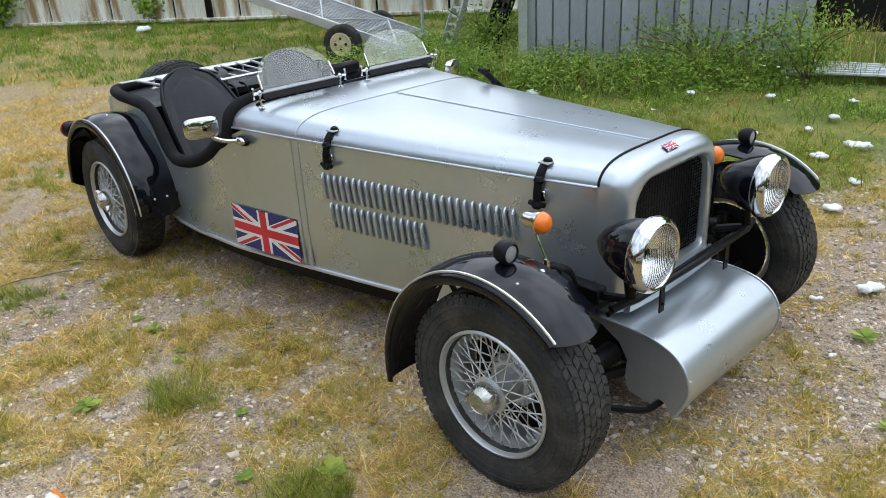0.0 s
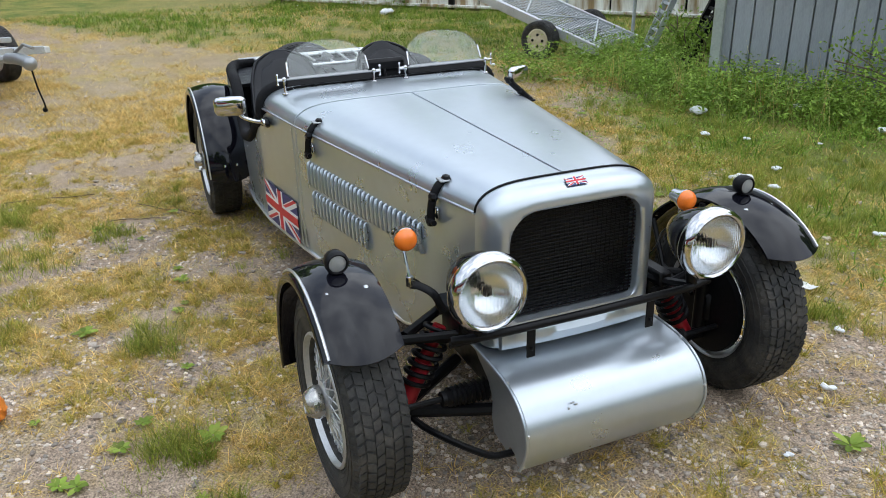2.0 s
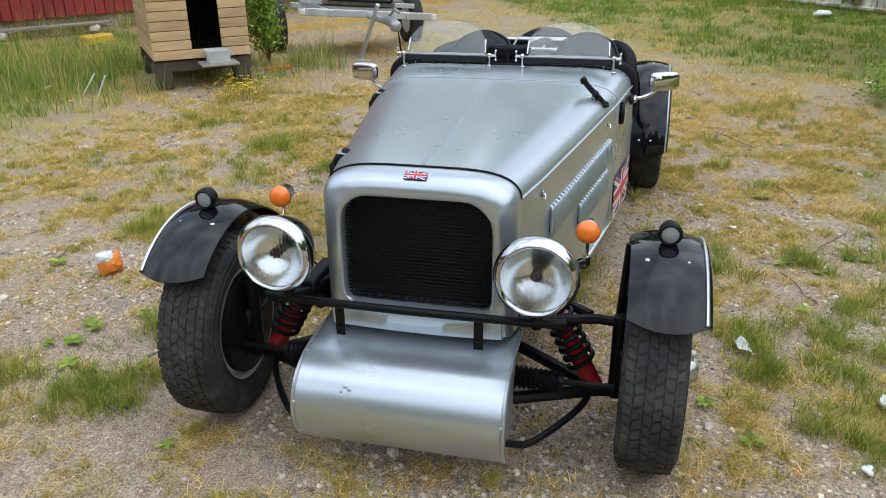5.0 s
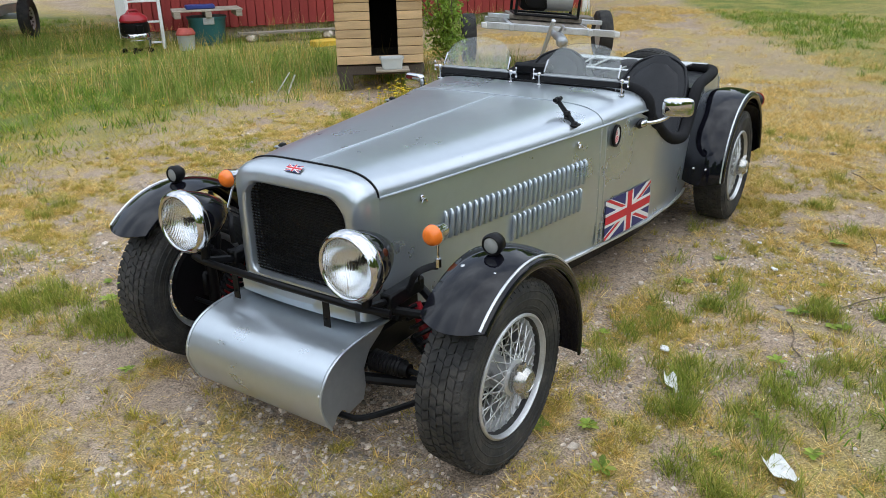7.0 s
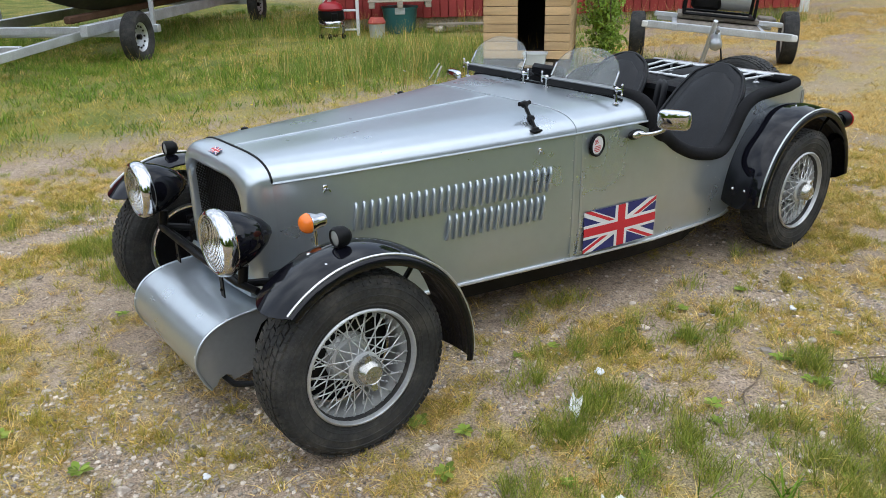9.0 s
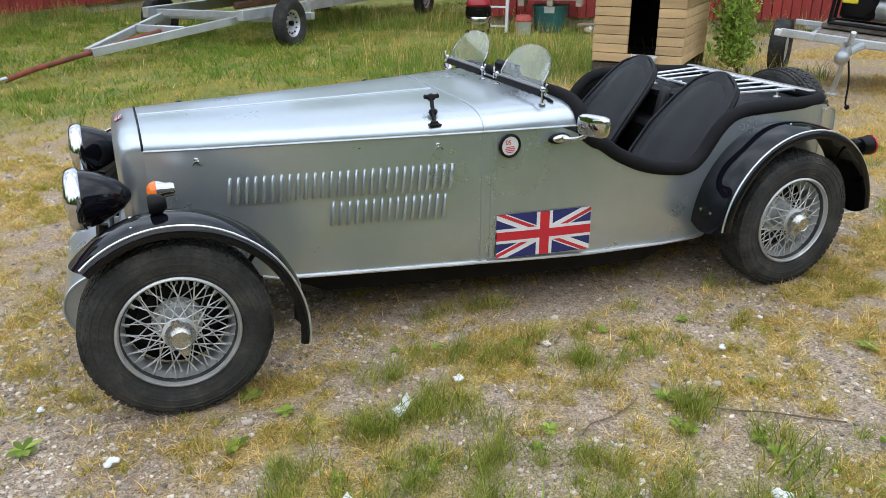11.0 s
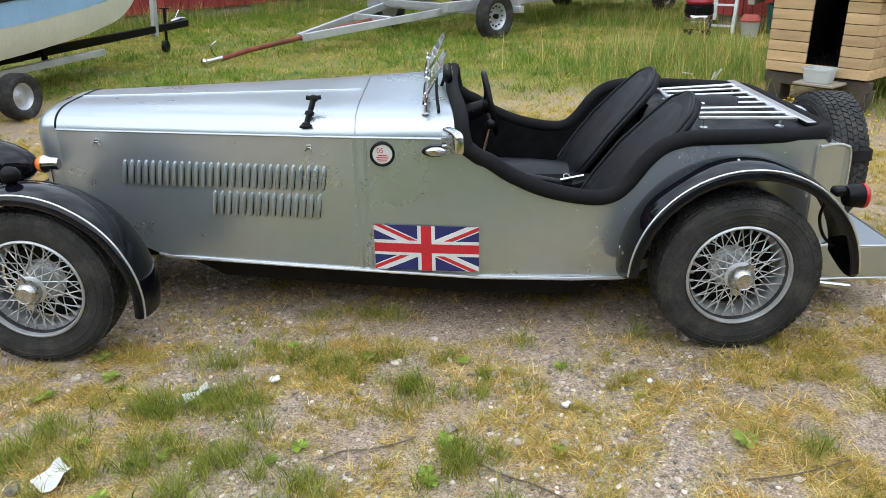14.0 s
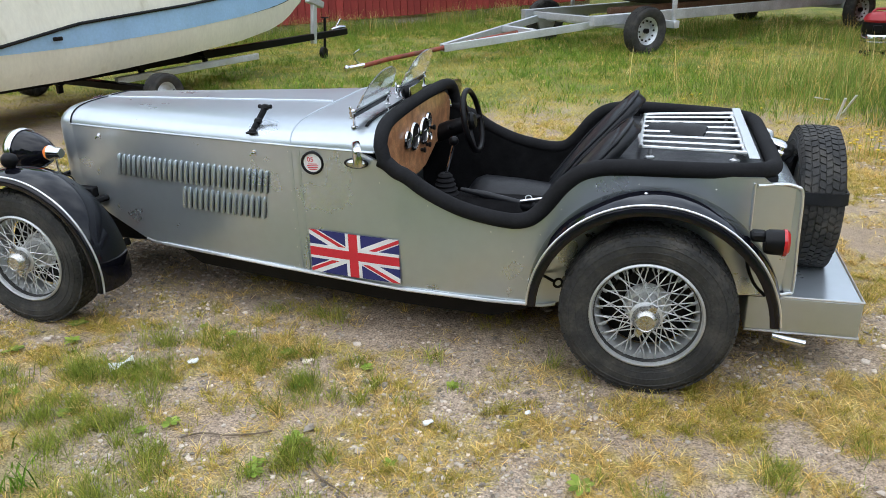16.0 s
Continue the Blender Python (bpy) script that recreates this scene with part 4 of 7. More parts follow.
for i in range(6):
    y = -0.215 + 0.43 * i / 5
    part("rack_bar", Geo().tube([(2.486, y, 0.776), (2.845, y * 1.15, 0.779)], 0.006, 8), TRIM, car)
part("rack_strip", Geo().box((2.868, 0, 0.781), (0.035, 0.86, 0.006), ch=0.002), TRIM, car, "flat polished strip of the rack")
for x in (2.52, 2.82):
    for y in (-0.27, 0.27):
        part("rack_foot", Geo().lathe([(0.018, 0.728), (0.018, 0.733), (0.006, 0.738), (0.006, 0.770)], 10, Matrix.Translation((x, y, 0))), TRIM, car)


# seats with a tall rounded back
def seat(y):
    root = part("seat", Geo().lathe([(0.001, 0)] + [(0.05, 0), (0.05, 0.01), (0.001, 0.01)], 8, Matrix.Translation((1.95, y, 0.255))), BLACK_SATIN, car, "black bucket seat with a tall rounded back")
    rows = []
    for i in range(15):
        t = i / 14
        w = lerp(t, [0, 0.25, 0.5, 0.75, 0.9, 0.97, 1], [0.185, 0.215, 0.21, 0.185, 0.150, 0.108, 0.045])
        c = Vector((2.06 + 0.385 * t, y, 0.36 + 0.508 * t))
        nrm = Vector((-0.80, 0, 0.60))
        ring = []
        for j in range(24):
            a = 2 * math.pi * j / 24
            u = math.copysign(abs(math.cos(a)) ** 0.6, math.cos(a)) * w
            v = math.sin(a)
            wrap = 0.035 * (u / w) ** 2 * min(1, 2 * (1 - t))
            ring.append(c + Vector((0, u, 0)) + nrm * ((0.030 if v > 0 else 0.030) * math.copysign(abs(v) ** 0.7, v) + wrap - 0.02))
        rows.append(ring)
    part("backrest", Geo().loft(rows), VINYL, root, smooth=60)
    edge = [r[1] * 0.5 + r[2] * 0.5 for r in rows[1:]] + [r[10] * 0.5 + r[11] * 0.5 for r in rows[:0:-1]]
    part("piping", Geo().tube(curve([p + nrm * 0.004 for p in edge], 3), 0.0075, 8), VINYL, root, "raised piping round the seat back", smooth=60)
    pad = []
    for i in range(12):
        t = 0.06 + 0.86 * i / 11
        w = 0.82 * lerp(t, [0, 0.25, 0.5, 0.75, 0.9, 0.97, 1], [0.185, 0.205, 0.20, 0.175, 0.135, 0.095, 0.045]) * (0.5 if i in (0, 11) else 1)
        c = Vector((2.06 + 0.385 * t, y, 0.36 + 0.508 * t))
        lift = 0.018 + 0.016 * math.sin(math.pi * i / 11) ** 0.5
        pad.append([c + Vector((0, w * u, 0)) + nrm * (lift * (1 - abs(u) ** 3) + 0.035 * (w * u / 0.21) ** 2 * min(1, 2 * (1 - t)) + 0.002) for u in frange(-1, 1, 13)]
                   + [c + Vector((0, w * u, 0)) for u in frange(1, -1, 13)])
    part("pad", Geo().loft(pad), VINYL, root, "padded centre of the seat back", smooth=60)
    rows = []
    for i in range(11):
        t = i / 10
        x = 1.68 + 0.44 * t
        w = lerp(t, [0, 0.1, 0.5, 1], [0.15, 0.185, 0.20, 0.19])
        h = lerp(t, [0, 0.08, 0.2, 0.6, 1], [0.38, 0.440, 0.462, 0.450, 0.430])
        rows.append([(x, y + w * math.cos(a) * (1 if abs(math.cos(a)) > 0.01 else 0), 0.31 + (h - 0.31) * max(-0.6, math.sin(a)) ** 1 if math.sin(a) >= 0 else 0.31 + 0.05 * math.sin(a)) for a in [2 * math.pi * j / 20 for j in range(20)]])
    part("cushion", Geo().loft(rows), VINYL, root, smooth=60)
    return root


seat(-0.30), seat(0.275)

# dashboard
outline = [(-0.49, 0.755), (-0.47, 0.80), (-0.40, 0.835), (-0.2, 0.848), (0, 0.85), (0.2, 0.848), (0.40, 0.835), (0.47, 0.80), (0.49, 0.755), (0.46, 0.66), (0.36, 0.635), (0.22, 0.63),
           (0.13, 0.60), (0.05, 0.572), (-0.05, 0.566), (-0.16, 0.572), (-0.27, 0.60), (-0.36, 0.64), (-0.44, 0.70)]
M_dash = Matrix(((0, 0, 1, 1.535), (1, 0, 0, 0), (0, 1, 0, 0), (0, 0, 0, 1)))
part("dashboard", Geo().prism(outline, 0.018, M_dash), BURL, car, "varnished burl wood dashboard", smooth=0)
for y, z, r in ((-0.215, 0.745, 0.036), (-0.12, 0.738, 0.056), (0.015, 0.732, 0.056), (0.085, 0.765, 0.032), (0.10, 0.69, 0.018)):
    face = Matrix.Translation((1.553, y, z)) @ pose(0, 0, 0, 0, 90, 0)
    dial = part("gauge", Geo().lathe([(r * 1.0, 0), (r * 1.08, 0.006), (r * 1.0, 0.014), (r * 0.9, 0.012), (r * 0.88, 0.006)], 24, face), CHROME, car, "round gauge with a chrome bezel")
    part("dial", Geo().lathe([(0.001, 0.007), (r * 0.9, 0.007), (r * 0.9, 0.001), (0.001, 0.001)], 24, face), BLACK_SATIN, dial)
    part("needle", Geo().box((0, r * 0.3, 0.009), (0.003, r * 0.7, 0.001), face), WHITE, dial)
for y, z in ((0.06, 0.66), (-0.02, 0.655), (0.14, 0.72)):
    part("dash_switch", Geo().lathe([(0.008, 0), (0.008, 0.012), (0.012, 0.014), (0.012, 0.022), (0.001, 0.024)], 10, Matrix.Translation((1.553, y, z)) @ pose(0, 0, 0, 0, 90, 0)), BLACK_SATIN, car)

# steering
tilt = pose(1.715, 0.285, 0.724, 0, 78, 0)
wheel_s = part("steering_wheel", Geo().lathe([(0.140 + 0.013 * math.cos(a), 0.013 * math.sin(a)) for a in [2 * math.pi * j / 10 for j in range(10)]], 40, tilt, loop=True), BLACK_SATIN, car, "black leather steering wheel", smooth=60)
g = Geo()
for a in (90, 210, 330):
    ca, sa = math.cos(radians(a)), math.sin(radians(a))
    g.tube([(0.02 * ca, 0.02 * sa, -0.02), (0.140 * ca, 0.140 * sa, 0)], 0.012, 8, m=tilt, flat=0.35)
part("wheel_spokes", g, BLACK_SATIN, wheel_s)
part("wheel_boss", Geo().lathe([(0.001, -0.035), (0.04, -0.03), (0.042, 0.0), (0.03, 0.012), (0.001, 0.014)], 18, tilt), BLACK_SATIN, wheel_s)
part("steering_column", Geo().tube([(1.52, 0.285, 0.645), (1.60, 0.285, 0.678), (1.70, 0.285, 0.718)], [0.04, 0.042, 0.03], 14), BLACK_SATIN, car, "black steering column shroud")
part("column_stalk", Geo().tube([(1.62, 0.26, 0.69), (1.63, 0.16, 0.72)], 0.006, 8), BLACK_SATIN, car)

# gear lever and handbrake
g = Geo()
for i in range(5):
    g.lathe([(0.058 - 0.007 * i, 0.45 + 0.02 * i), (0.062 - 0.007 * i, 0.458 + 0.02 * i), (0.05 - 0.007 * i, 0.47 + 0.02 * i)], 16, Matrix.Translation((1.655, 0, 0)))
part("gear_gaiter", g, FOAM, car, "black rubber gear lever gaiter")
part("gear_lever", Geo().tube([(1.655, 0, 0.53), (1.68, 0, 0.62), (1.695, 0, 0.68)], 0.006, 8), CHROME, car)
part("gear_knob", Geo().ball((1.697, 0, 0.695), 0.022), BLACK_SATIN, car)
part("handbrake_lever", Geo().tube([(1.73, -0.02, 0.485), (1.84, -0.03, 0.47), (2.02, -0.04, 0.44)], [0.010, 0.016, 0.014], 10), VINYL, car, "handbrake lever in a black sleeve")
part("handbrake_grip", Geo().tube([(2.0, -0.05, 0.455), (2.10, -0.055, 0.475)], 0.008, 10), CHROME, car)
for way in ([(2.40, 0.0, 0.76), (2.37, -0.02, 0.74), (2.33, -0.03, 0.62), (2.28, -0.02, 0.45)], [(2.43, 0.04, 0.75), (2.39, 0.03, 0.73), (2.36, 0.03, 0.60)], [(2.05, -0.06, 0.44), (2.09, -0.09, 0.45), (2.05, -0.12, 0.445), (2.01, -0.09, 0.44)]):
    part("seat_belt", Geo().tube(curve(way, 5), 0.018, 8, flat=0.25), VINYL, car, "black seat belt webbing")
part("buckle", Geo().lathe([(0.012, 0), (0.016, 0), (0.016, 0.004), (0.012, 0.004)], 14, pose(2.03, -0.02, 0.462, 25, 0, 0), loop=True), SILVER_DULL, car)
part("bag_strap", Geo().tube(curve([(2.46, 0.1, 0.75), (2.55, 0.0, 0.785), (2.66, -0.05, 0.79), (2.72, -0.07, 0.783)], 5), [0.03] * 8 + [0.035] * 8, 8, flat=0.3), VINYL, car)

# aero screens
RAIL = mat("dull_rail", (0.34, 0.35, 0.36), 0.36, 0.8, vary=0.08, scale=20)
for c in (-0.268, 0.268):
    lean = Matrix.Translation((1.432, c, 0.908)) @ pose(0, 0, 0, 0, 28.5, 0)
    base = lean @ Matrix(((0, 0, 1, 0), (1, 0, 0, 0), (0, 1, 0, 0), (0, 0, 0, 1)))
    arc = [(0.176 * math.copysign(abs(math.cos(a)) ** 0.85, math.cos(a)), 0.035 + 0.122 * math.sin(a) ** 0.9) for a in frange(0, math.pi, 29)]
    scr = part("aero_screen", Geo().prism([(0.168, 0.0)] + arc + [(-0.168, 0.0)], 0.005, base), GLASS, car, "clear rounded aero screen", smooth=0)
    scr.visible_shadow = False
    part("screen_rail", Geo().tube([(0, -0.195, -0.002), (0, 0.195, -0.002)], 0.0045, 10, m=lean).box((0.002, 0, 0.004), (0.008, 0.345, 0.008), lean, 0.0015), RAIL, scr, "slim dull metal lower rail")
    part("screen_seal", Geo().box((0.003, 0, -0.017), (0.007, 0.372, 0.026), lean, 0.002), BLACK_SATIN, scr, "black rubber seal under the screen")
    for y in (-0.176, 0.176):
        part("screen_side", Geo().box((0.002, y, 0.03), (0.007, 0.007, 0.06), lean @ pose(0, 0, 0, 4 if y > 0 else -4, 0, 0), 0.001), CHROME, scr)
    for y in (-0.195, 0.195):
        g = Geo()
        base_z = top_z(1.43, (c + y) / hw(1.43))
        g.tube([(1.43, c + y, base_z), (1.43, c + y, 0.915)], 0.005, 8)
        g.ball((1.43, c + y, 0.908), 0.011, 10)
        g.lathe([(0.014, 0), (0.014, 0.004), (0.006, 0.008), (0.001, 0.009)], 10, Matrix.Translation((1.43, c + y, base_z)))
        o = math.copysign(1, y)
        g.tube([(1.43, c + y, 0.908), (1.43, c + y + o * 0.03, 0.908)], 0.006, 8)
        g.tube([(1.43, c + y + o * 0.028, 0.890), (1.43, c + y + o * 0.028, 0.928)], 0.004, 6)
        g.ball((1.43, c + y + o * 0.028, 0.928), 0.006, 8).ball((1.43, c + y + o * 0.028, 0.890), 0.006, 8)
        part("screen_clamp", g, CHROME, scr, "chrome wing-nut clamp")
for y in (-0.42, -0.35, -0.2, 0.0, 0.2, 0.35, 0.42):
    part("stud", Geo().ball((1.475, y, top_z(1.475, y / hw(1.475)) + 0.003), 0.005, 8), CHROME, car)
part("scuttle_rubber", Geo().tube([(1.47 + 0.02 * (1 - math.cos(y / 0.5)), y, z + 0.002) for y, z in section(1.49) if abs(y) < 0.46], 0.006, 8), FOAM, car)

# mirrors
mir = part("rear_view_mirror", Geo().box((1.515, 0.0, 0.915), (0.035, 0.20, 0.055), ch=0.015), BLACK_SATIN, car, "black interior mirror")
part("mirror_stem", Geo().tube([(1.49, 0, 0.86), (1.505, 0, 0.90)], 0.007, 8), BLACK_SATIN, mir)
part("mirror_glass", Geo().box((1.535, 0.0, 0.915), (0.003, 0.18, 0.042), ch=0.001), CHROME, mir)
for s in (-1, 1):
    base = part("door_mirror", Geo().ball((1.462, s * 0.55, 0.732), 0.05, 14, squash=(1.0, 0.25, 0.42)), BLACK_SATIN, car, "chrome door mirror on an arm")
    part("mirror_foot", Geo().ball((1.466, s * 0.562, 0.734), 0.04, 14, squash=(1.0, 0.35, 0.42)), CHROME, base)
    part("mirror_arm", Geo().tube(curve([(1.466, s * 0.565, 0.735), (1.49, s * 0.60, 0.738), (1.515, s * 0.64, 0.755), (1.522, s * 0.662, 0.790)], 5), 0.0085, 10), CHROME, base)
    hm = Matrix.Translation((1.523, s * 0.683, 0.803)) @ pose(0, 0, 0, 0, 0, 24 if s < 0 else -14)
    ring = [[(x, 0.067 * f * math.copysign(abs(math.cos(a)) ** 0.45, math.cos(a)), 0.041 * f * math.copysign(abs(math.sin(a)) ** 0.45, math.sin(a))) for a in [2 * math.pi * j / 28 for j in range(28)]]
            for x, f in ((-0.018, 0.80), (-0.012, 0.94), (0.002, 1.0), (0.010, 0.98))]
    part("mirror_head", Geo().loft(ring, m=hm), CHROME, base, "chrome mirror head", smooth=60)
    part("mirror_glass", Geo().loft([[(x, p[1] * 0.93, p[2] * 0.90) for p in ring[2]] for x in (0.008, 0.0115)], m=hm), CHROME, base, smooth=0)

# bonnet fastenings
def strap(pts, s):
    g = Geo().tube(curve(pts, 4), 0.013, 8, flat=0.6)
    for p in (pts[0], pts[len(pts) // 2], pts[-1]):
        g.ball(p, 0.019, 8, squash=(1, 0.8, 0.8))
    a = Vector(pts[0])
    g.tube([a + Vector((-0.028, 0, 0.004)), a, a + Vector((0.028, 0, 0.004))], 0.0085, 8)
    return part("bonnet_strap", g, BLACK_SATIN, car, "black rubber bonnet strap")


for x in (0.155, 1.0):
    y = hw(x)
    strap([(x, y + 0.022, 0.700), (x, y + 0.02, 0.735), (x, y + 0.012, 0.775), (x, y - 0.004, 0.805), (x, y - 0.03, 0.822)], 1)
    part("strap_plate", Geo().box((x, y - 0.02, 0.822), (0.04, 0.03, 0.006), ch=0.002), SILVER_DULL, car)
    part("strap_catch", Geo().box((x, y + 0.004, 0.725), (0.035, 0.008, 0.035), ch=0.003), CHROME, car)
strap([(1.010, -0.365, 0.894), (1.005, -0.385, 0.873), (0.998, -0.412, 0.848), (0.992, -0.436, 0.826), (0.988, -0.449, 0.812)], -1)
part("strap_plate", Geo().box((0.988, -0.449, 0.810), (0.045, 0.035, 0.008), ch=0.002), BLACK_SATIN, car)
for x in (0.148, 0.995):
    y = -hw(x)
    part("bonnet_hook", Geo().box((x, y - 0.004, 0.735), (0.018, 0.006, 0.02), ch=0.002).tube([(x - 0.014, y - 0.012, 0.722), (x - 0.006, y - 0.012, 0.732), (x + 0.006, y - 0.012, 0.732), (x + 0.014, y - 0.012, 0.722)], 0.0035, 6).tube([(x, y, 0.735), (x, y - 0.012, 0.732)], 0.004, 6), CHROME, car)
sm = Matrix.Translation((1.268, -hw(1.268) - 0.001, 0.716)) @ pose(0, 0, 0, 90, 0, 4)
holder = part("disc_holder", Geo().lathe([(0.001, 0), (0.046, 0), (0.046, 0.010), (0.040, 0.013), (0.037, 0.010), (0.037, 0.004), (0.001, 0.004)], 28, sm), BLACK_SATIN, car, "round paper disc in a black holder")
part("disc_paper", Geo().lathe([(0.001, 0.0045), (0.036, 0.0045), (0.036, 0.0070), (0.001, 0.0070)], 28, sm), FLAG_WHITE, holder)
g = Geo()
for i, (w, z) in enumerate(((0.034, -0.004), (0.044, -0.011), (0.040, -0.018), (0.030, -0.025))):
    g.box((0, z, 0.0078), (w, 0.003, 0.001), sm)
part("print_lines", g, FLAG_RED, holder)
txt = bpy.data.curves.new("disc_numerals", "FONT")
txt.body, txt.size, txt.align_x, txt.extrude = "05", 0.026, "CENTER", 0.0004
txt.materials.append(FLAG_RED)
tob = new("disc_numerals", txt)
tob.parent, tob.matrix_basis = holder, sm @ Matrix.Translation((-0.008, 0.005, 0.0078))

# wings: an arched strip with a turned-down outer edge
def wing(s, cx, cz, angs, rads, y_in, y_out, bow, label):
    rows = []
    for i in range(31):
        t = i / 30
        ring = []
        edge = max(abs(t - 0.5) * 2 - 0.82, 0) / 0.18
        for j in range(11):
            u = j / 10
            a = lerp(t, frange(0, 1, len(angs)), angs)
            a += (bow[0] if t < 0.5 else bow[1]) * edge * (1 - (2 * u - 1) ** 2)
            r = lerp(t, frange(0, 1, len(rads)), rads) + 0.020 * (1 - (2 * u - 1) ** 2)
            y = y_in + (y_out - y_in) * u
            ring.append((a, r, y))
        a, r, y = ring[-1]
        ring += [(a, r - 0.010, y + 0.004), (a, r - 0.022, y + 0.003)]
        inner = [(a, r - 0.006, y - (0.004 if k > 9 else 0)) for k, (a, r, y) in enumerate(ring)]
        full = ring + inner[::-1]
        rows.append([(cx + r * math.cos(radians(a)), s * y, cz + r * math.sin(radians(a))) for a, r, y in full])
    w = part("wing", Geo().loft(rows), BLACK, car, label, smooth=50)
    line = []
    for i in range(41):
        t = i / 40
        a, r = lerp(t, frange(0, 1, len(angs)), angs), lerp(t, frange(0, 1, len(rads)), rads)
        line.append((cx + (r + 0.006) * math.cos(radians(a)), s * (y_out - 0.010), cz + (r + 0.006) * math.sin(radians(a))))
    part("wing_stripe", Geo().tube(line, 0.0042, 6), TRIM, w, "thin bright stripe")
    return w


for s in (-1, 1):
    wf = wing(s, 0.0, 0.29, [-14, 20, 55, 92, 132], [0.408, 0.385, 0.372, 0.369, 0.366], 0.572, 0.772, (0, 5), "glossy black cycle wing")
    for a, y in ((104, 0.615), (104, 0.715), (35, 0.60), (29, 0.60)):
        part("wing_bolt", Geo().ball((0.380 * math.cos(radians(a)), s * y, 0.29 + 0.380 * math.sin(radians(a))), 0.008, 8, squash=(1, 1, 0.6)), CHROME, wf)
    part("wing_stay", Geo().tube([(0.05, s * 0.57, 0.64), (0.05, s * 0.56, 0.45), (0.02, s * 0.56, 0.33)], 0.010, 8).tube([(0.30, s * 0.58, 0.50), (0.2, s * 0.56, 0.36), (0.04, s * 0.56, 0.32)], 0.009, 8), BLACK_SATIN, wf)
    lamp_m = Matrix.Translation((-0.018, s * 0.668, 0.708)) @ pose(0, 0, 0, 0, -90, 0) @ Matrix.Scale(0.88, 4)
    lamp = part("wing_lamp", Geo().lathe([(0.001, -0.042), (0.020, -0.038), (0.033, -0.022), (0.036, 0.0), (0.036, 0.012), (0.030, 0.020), (0.026, 0.018), (0.026, 0.012), (0.001, 0.012)], 20, lamp_m), BLACK_SATIN, car, "small round black side lamp")
    part("lamp_lens", Geo().lathe([(0.001, 0.0205), (0.016, 0.019), (0.0265, 0.0150), (0.0265, 0.011), (0.001, 0.0125)], 18, lamp_m), FROST, lamp, "clear round lens")
    part("lamp_stem", Geo().lathe([(0.028, 0), (0.026, 0.008), (0.012, 0.014), (0.011, 0.03)], 14, Matrix.Translation((-0.012, s * 0.668, 0.665))), BLACK_SATIN, lamp)
    wr = wing(s, 2.55, 0.295, [2, 45, 90, 135, 178], [0.414, 0.402, 0.396, 0.398, 0.402], 0.535, 0.758, (-7, 4), "glossy black rear wing")
    for x, y, z in ((2.141, 0.61, 0.37), (2.141, 0.67, 0.37), (2.52, 0.66, 0.706)):
        part("wing_bolt", Geo().ball((x, s * y, z), 0.008, 8), CHROME, wr)
    tl = Matrix.Translation((2.892, s * 0.705, 0.585)) @ pose(0, 0, 0, 0, 90, 0)
    lamp = part("tail_lamp", Geo().lathe([(0.001, 0), (0.034, 0.0), (0.040, 0.012), (0.041, 0.05), (0.041, 0.058), (0.001, 0.058)], 22, tl), BLACK_SATIN, car, "round tail lamp with a red lens")
    part("lamp_lens", Geo().lathe([(0.044, 0.054), (0.044, 0.064), (0.036, 0.072), (0.001, 0.075)], 22, tl), REDLENS, lamp, "red lens")
    part("lamp_bracket", Geo().box((2.875, s * 0.695, 0.60), (0.05, 0.05, 0.03), ch=0.008).tube(curve([(2.87, s * 0.64, 0.56), (2.86, s * 0.62, 0.48), (2.89, s * 0.61, 0.40), (2.93, s * 0.62, 0.36)], 4), 0.006, 6), BLACK_SATIN, lamp)


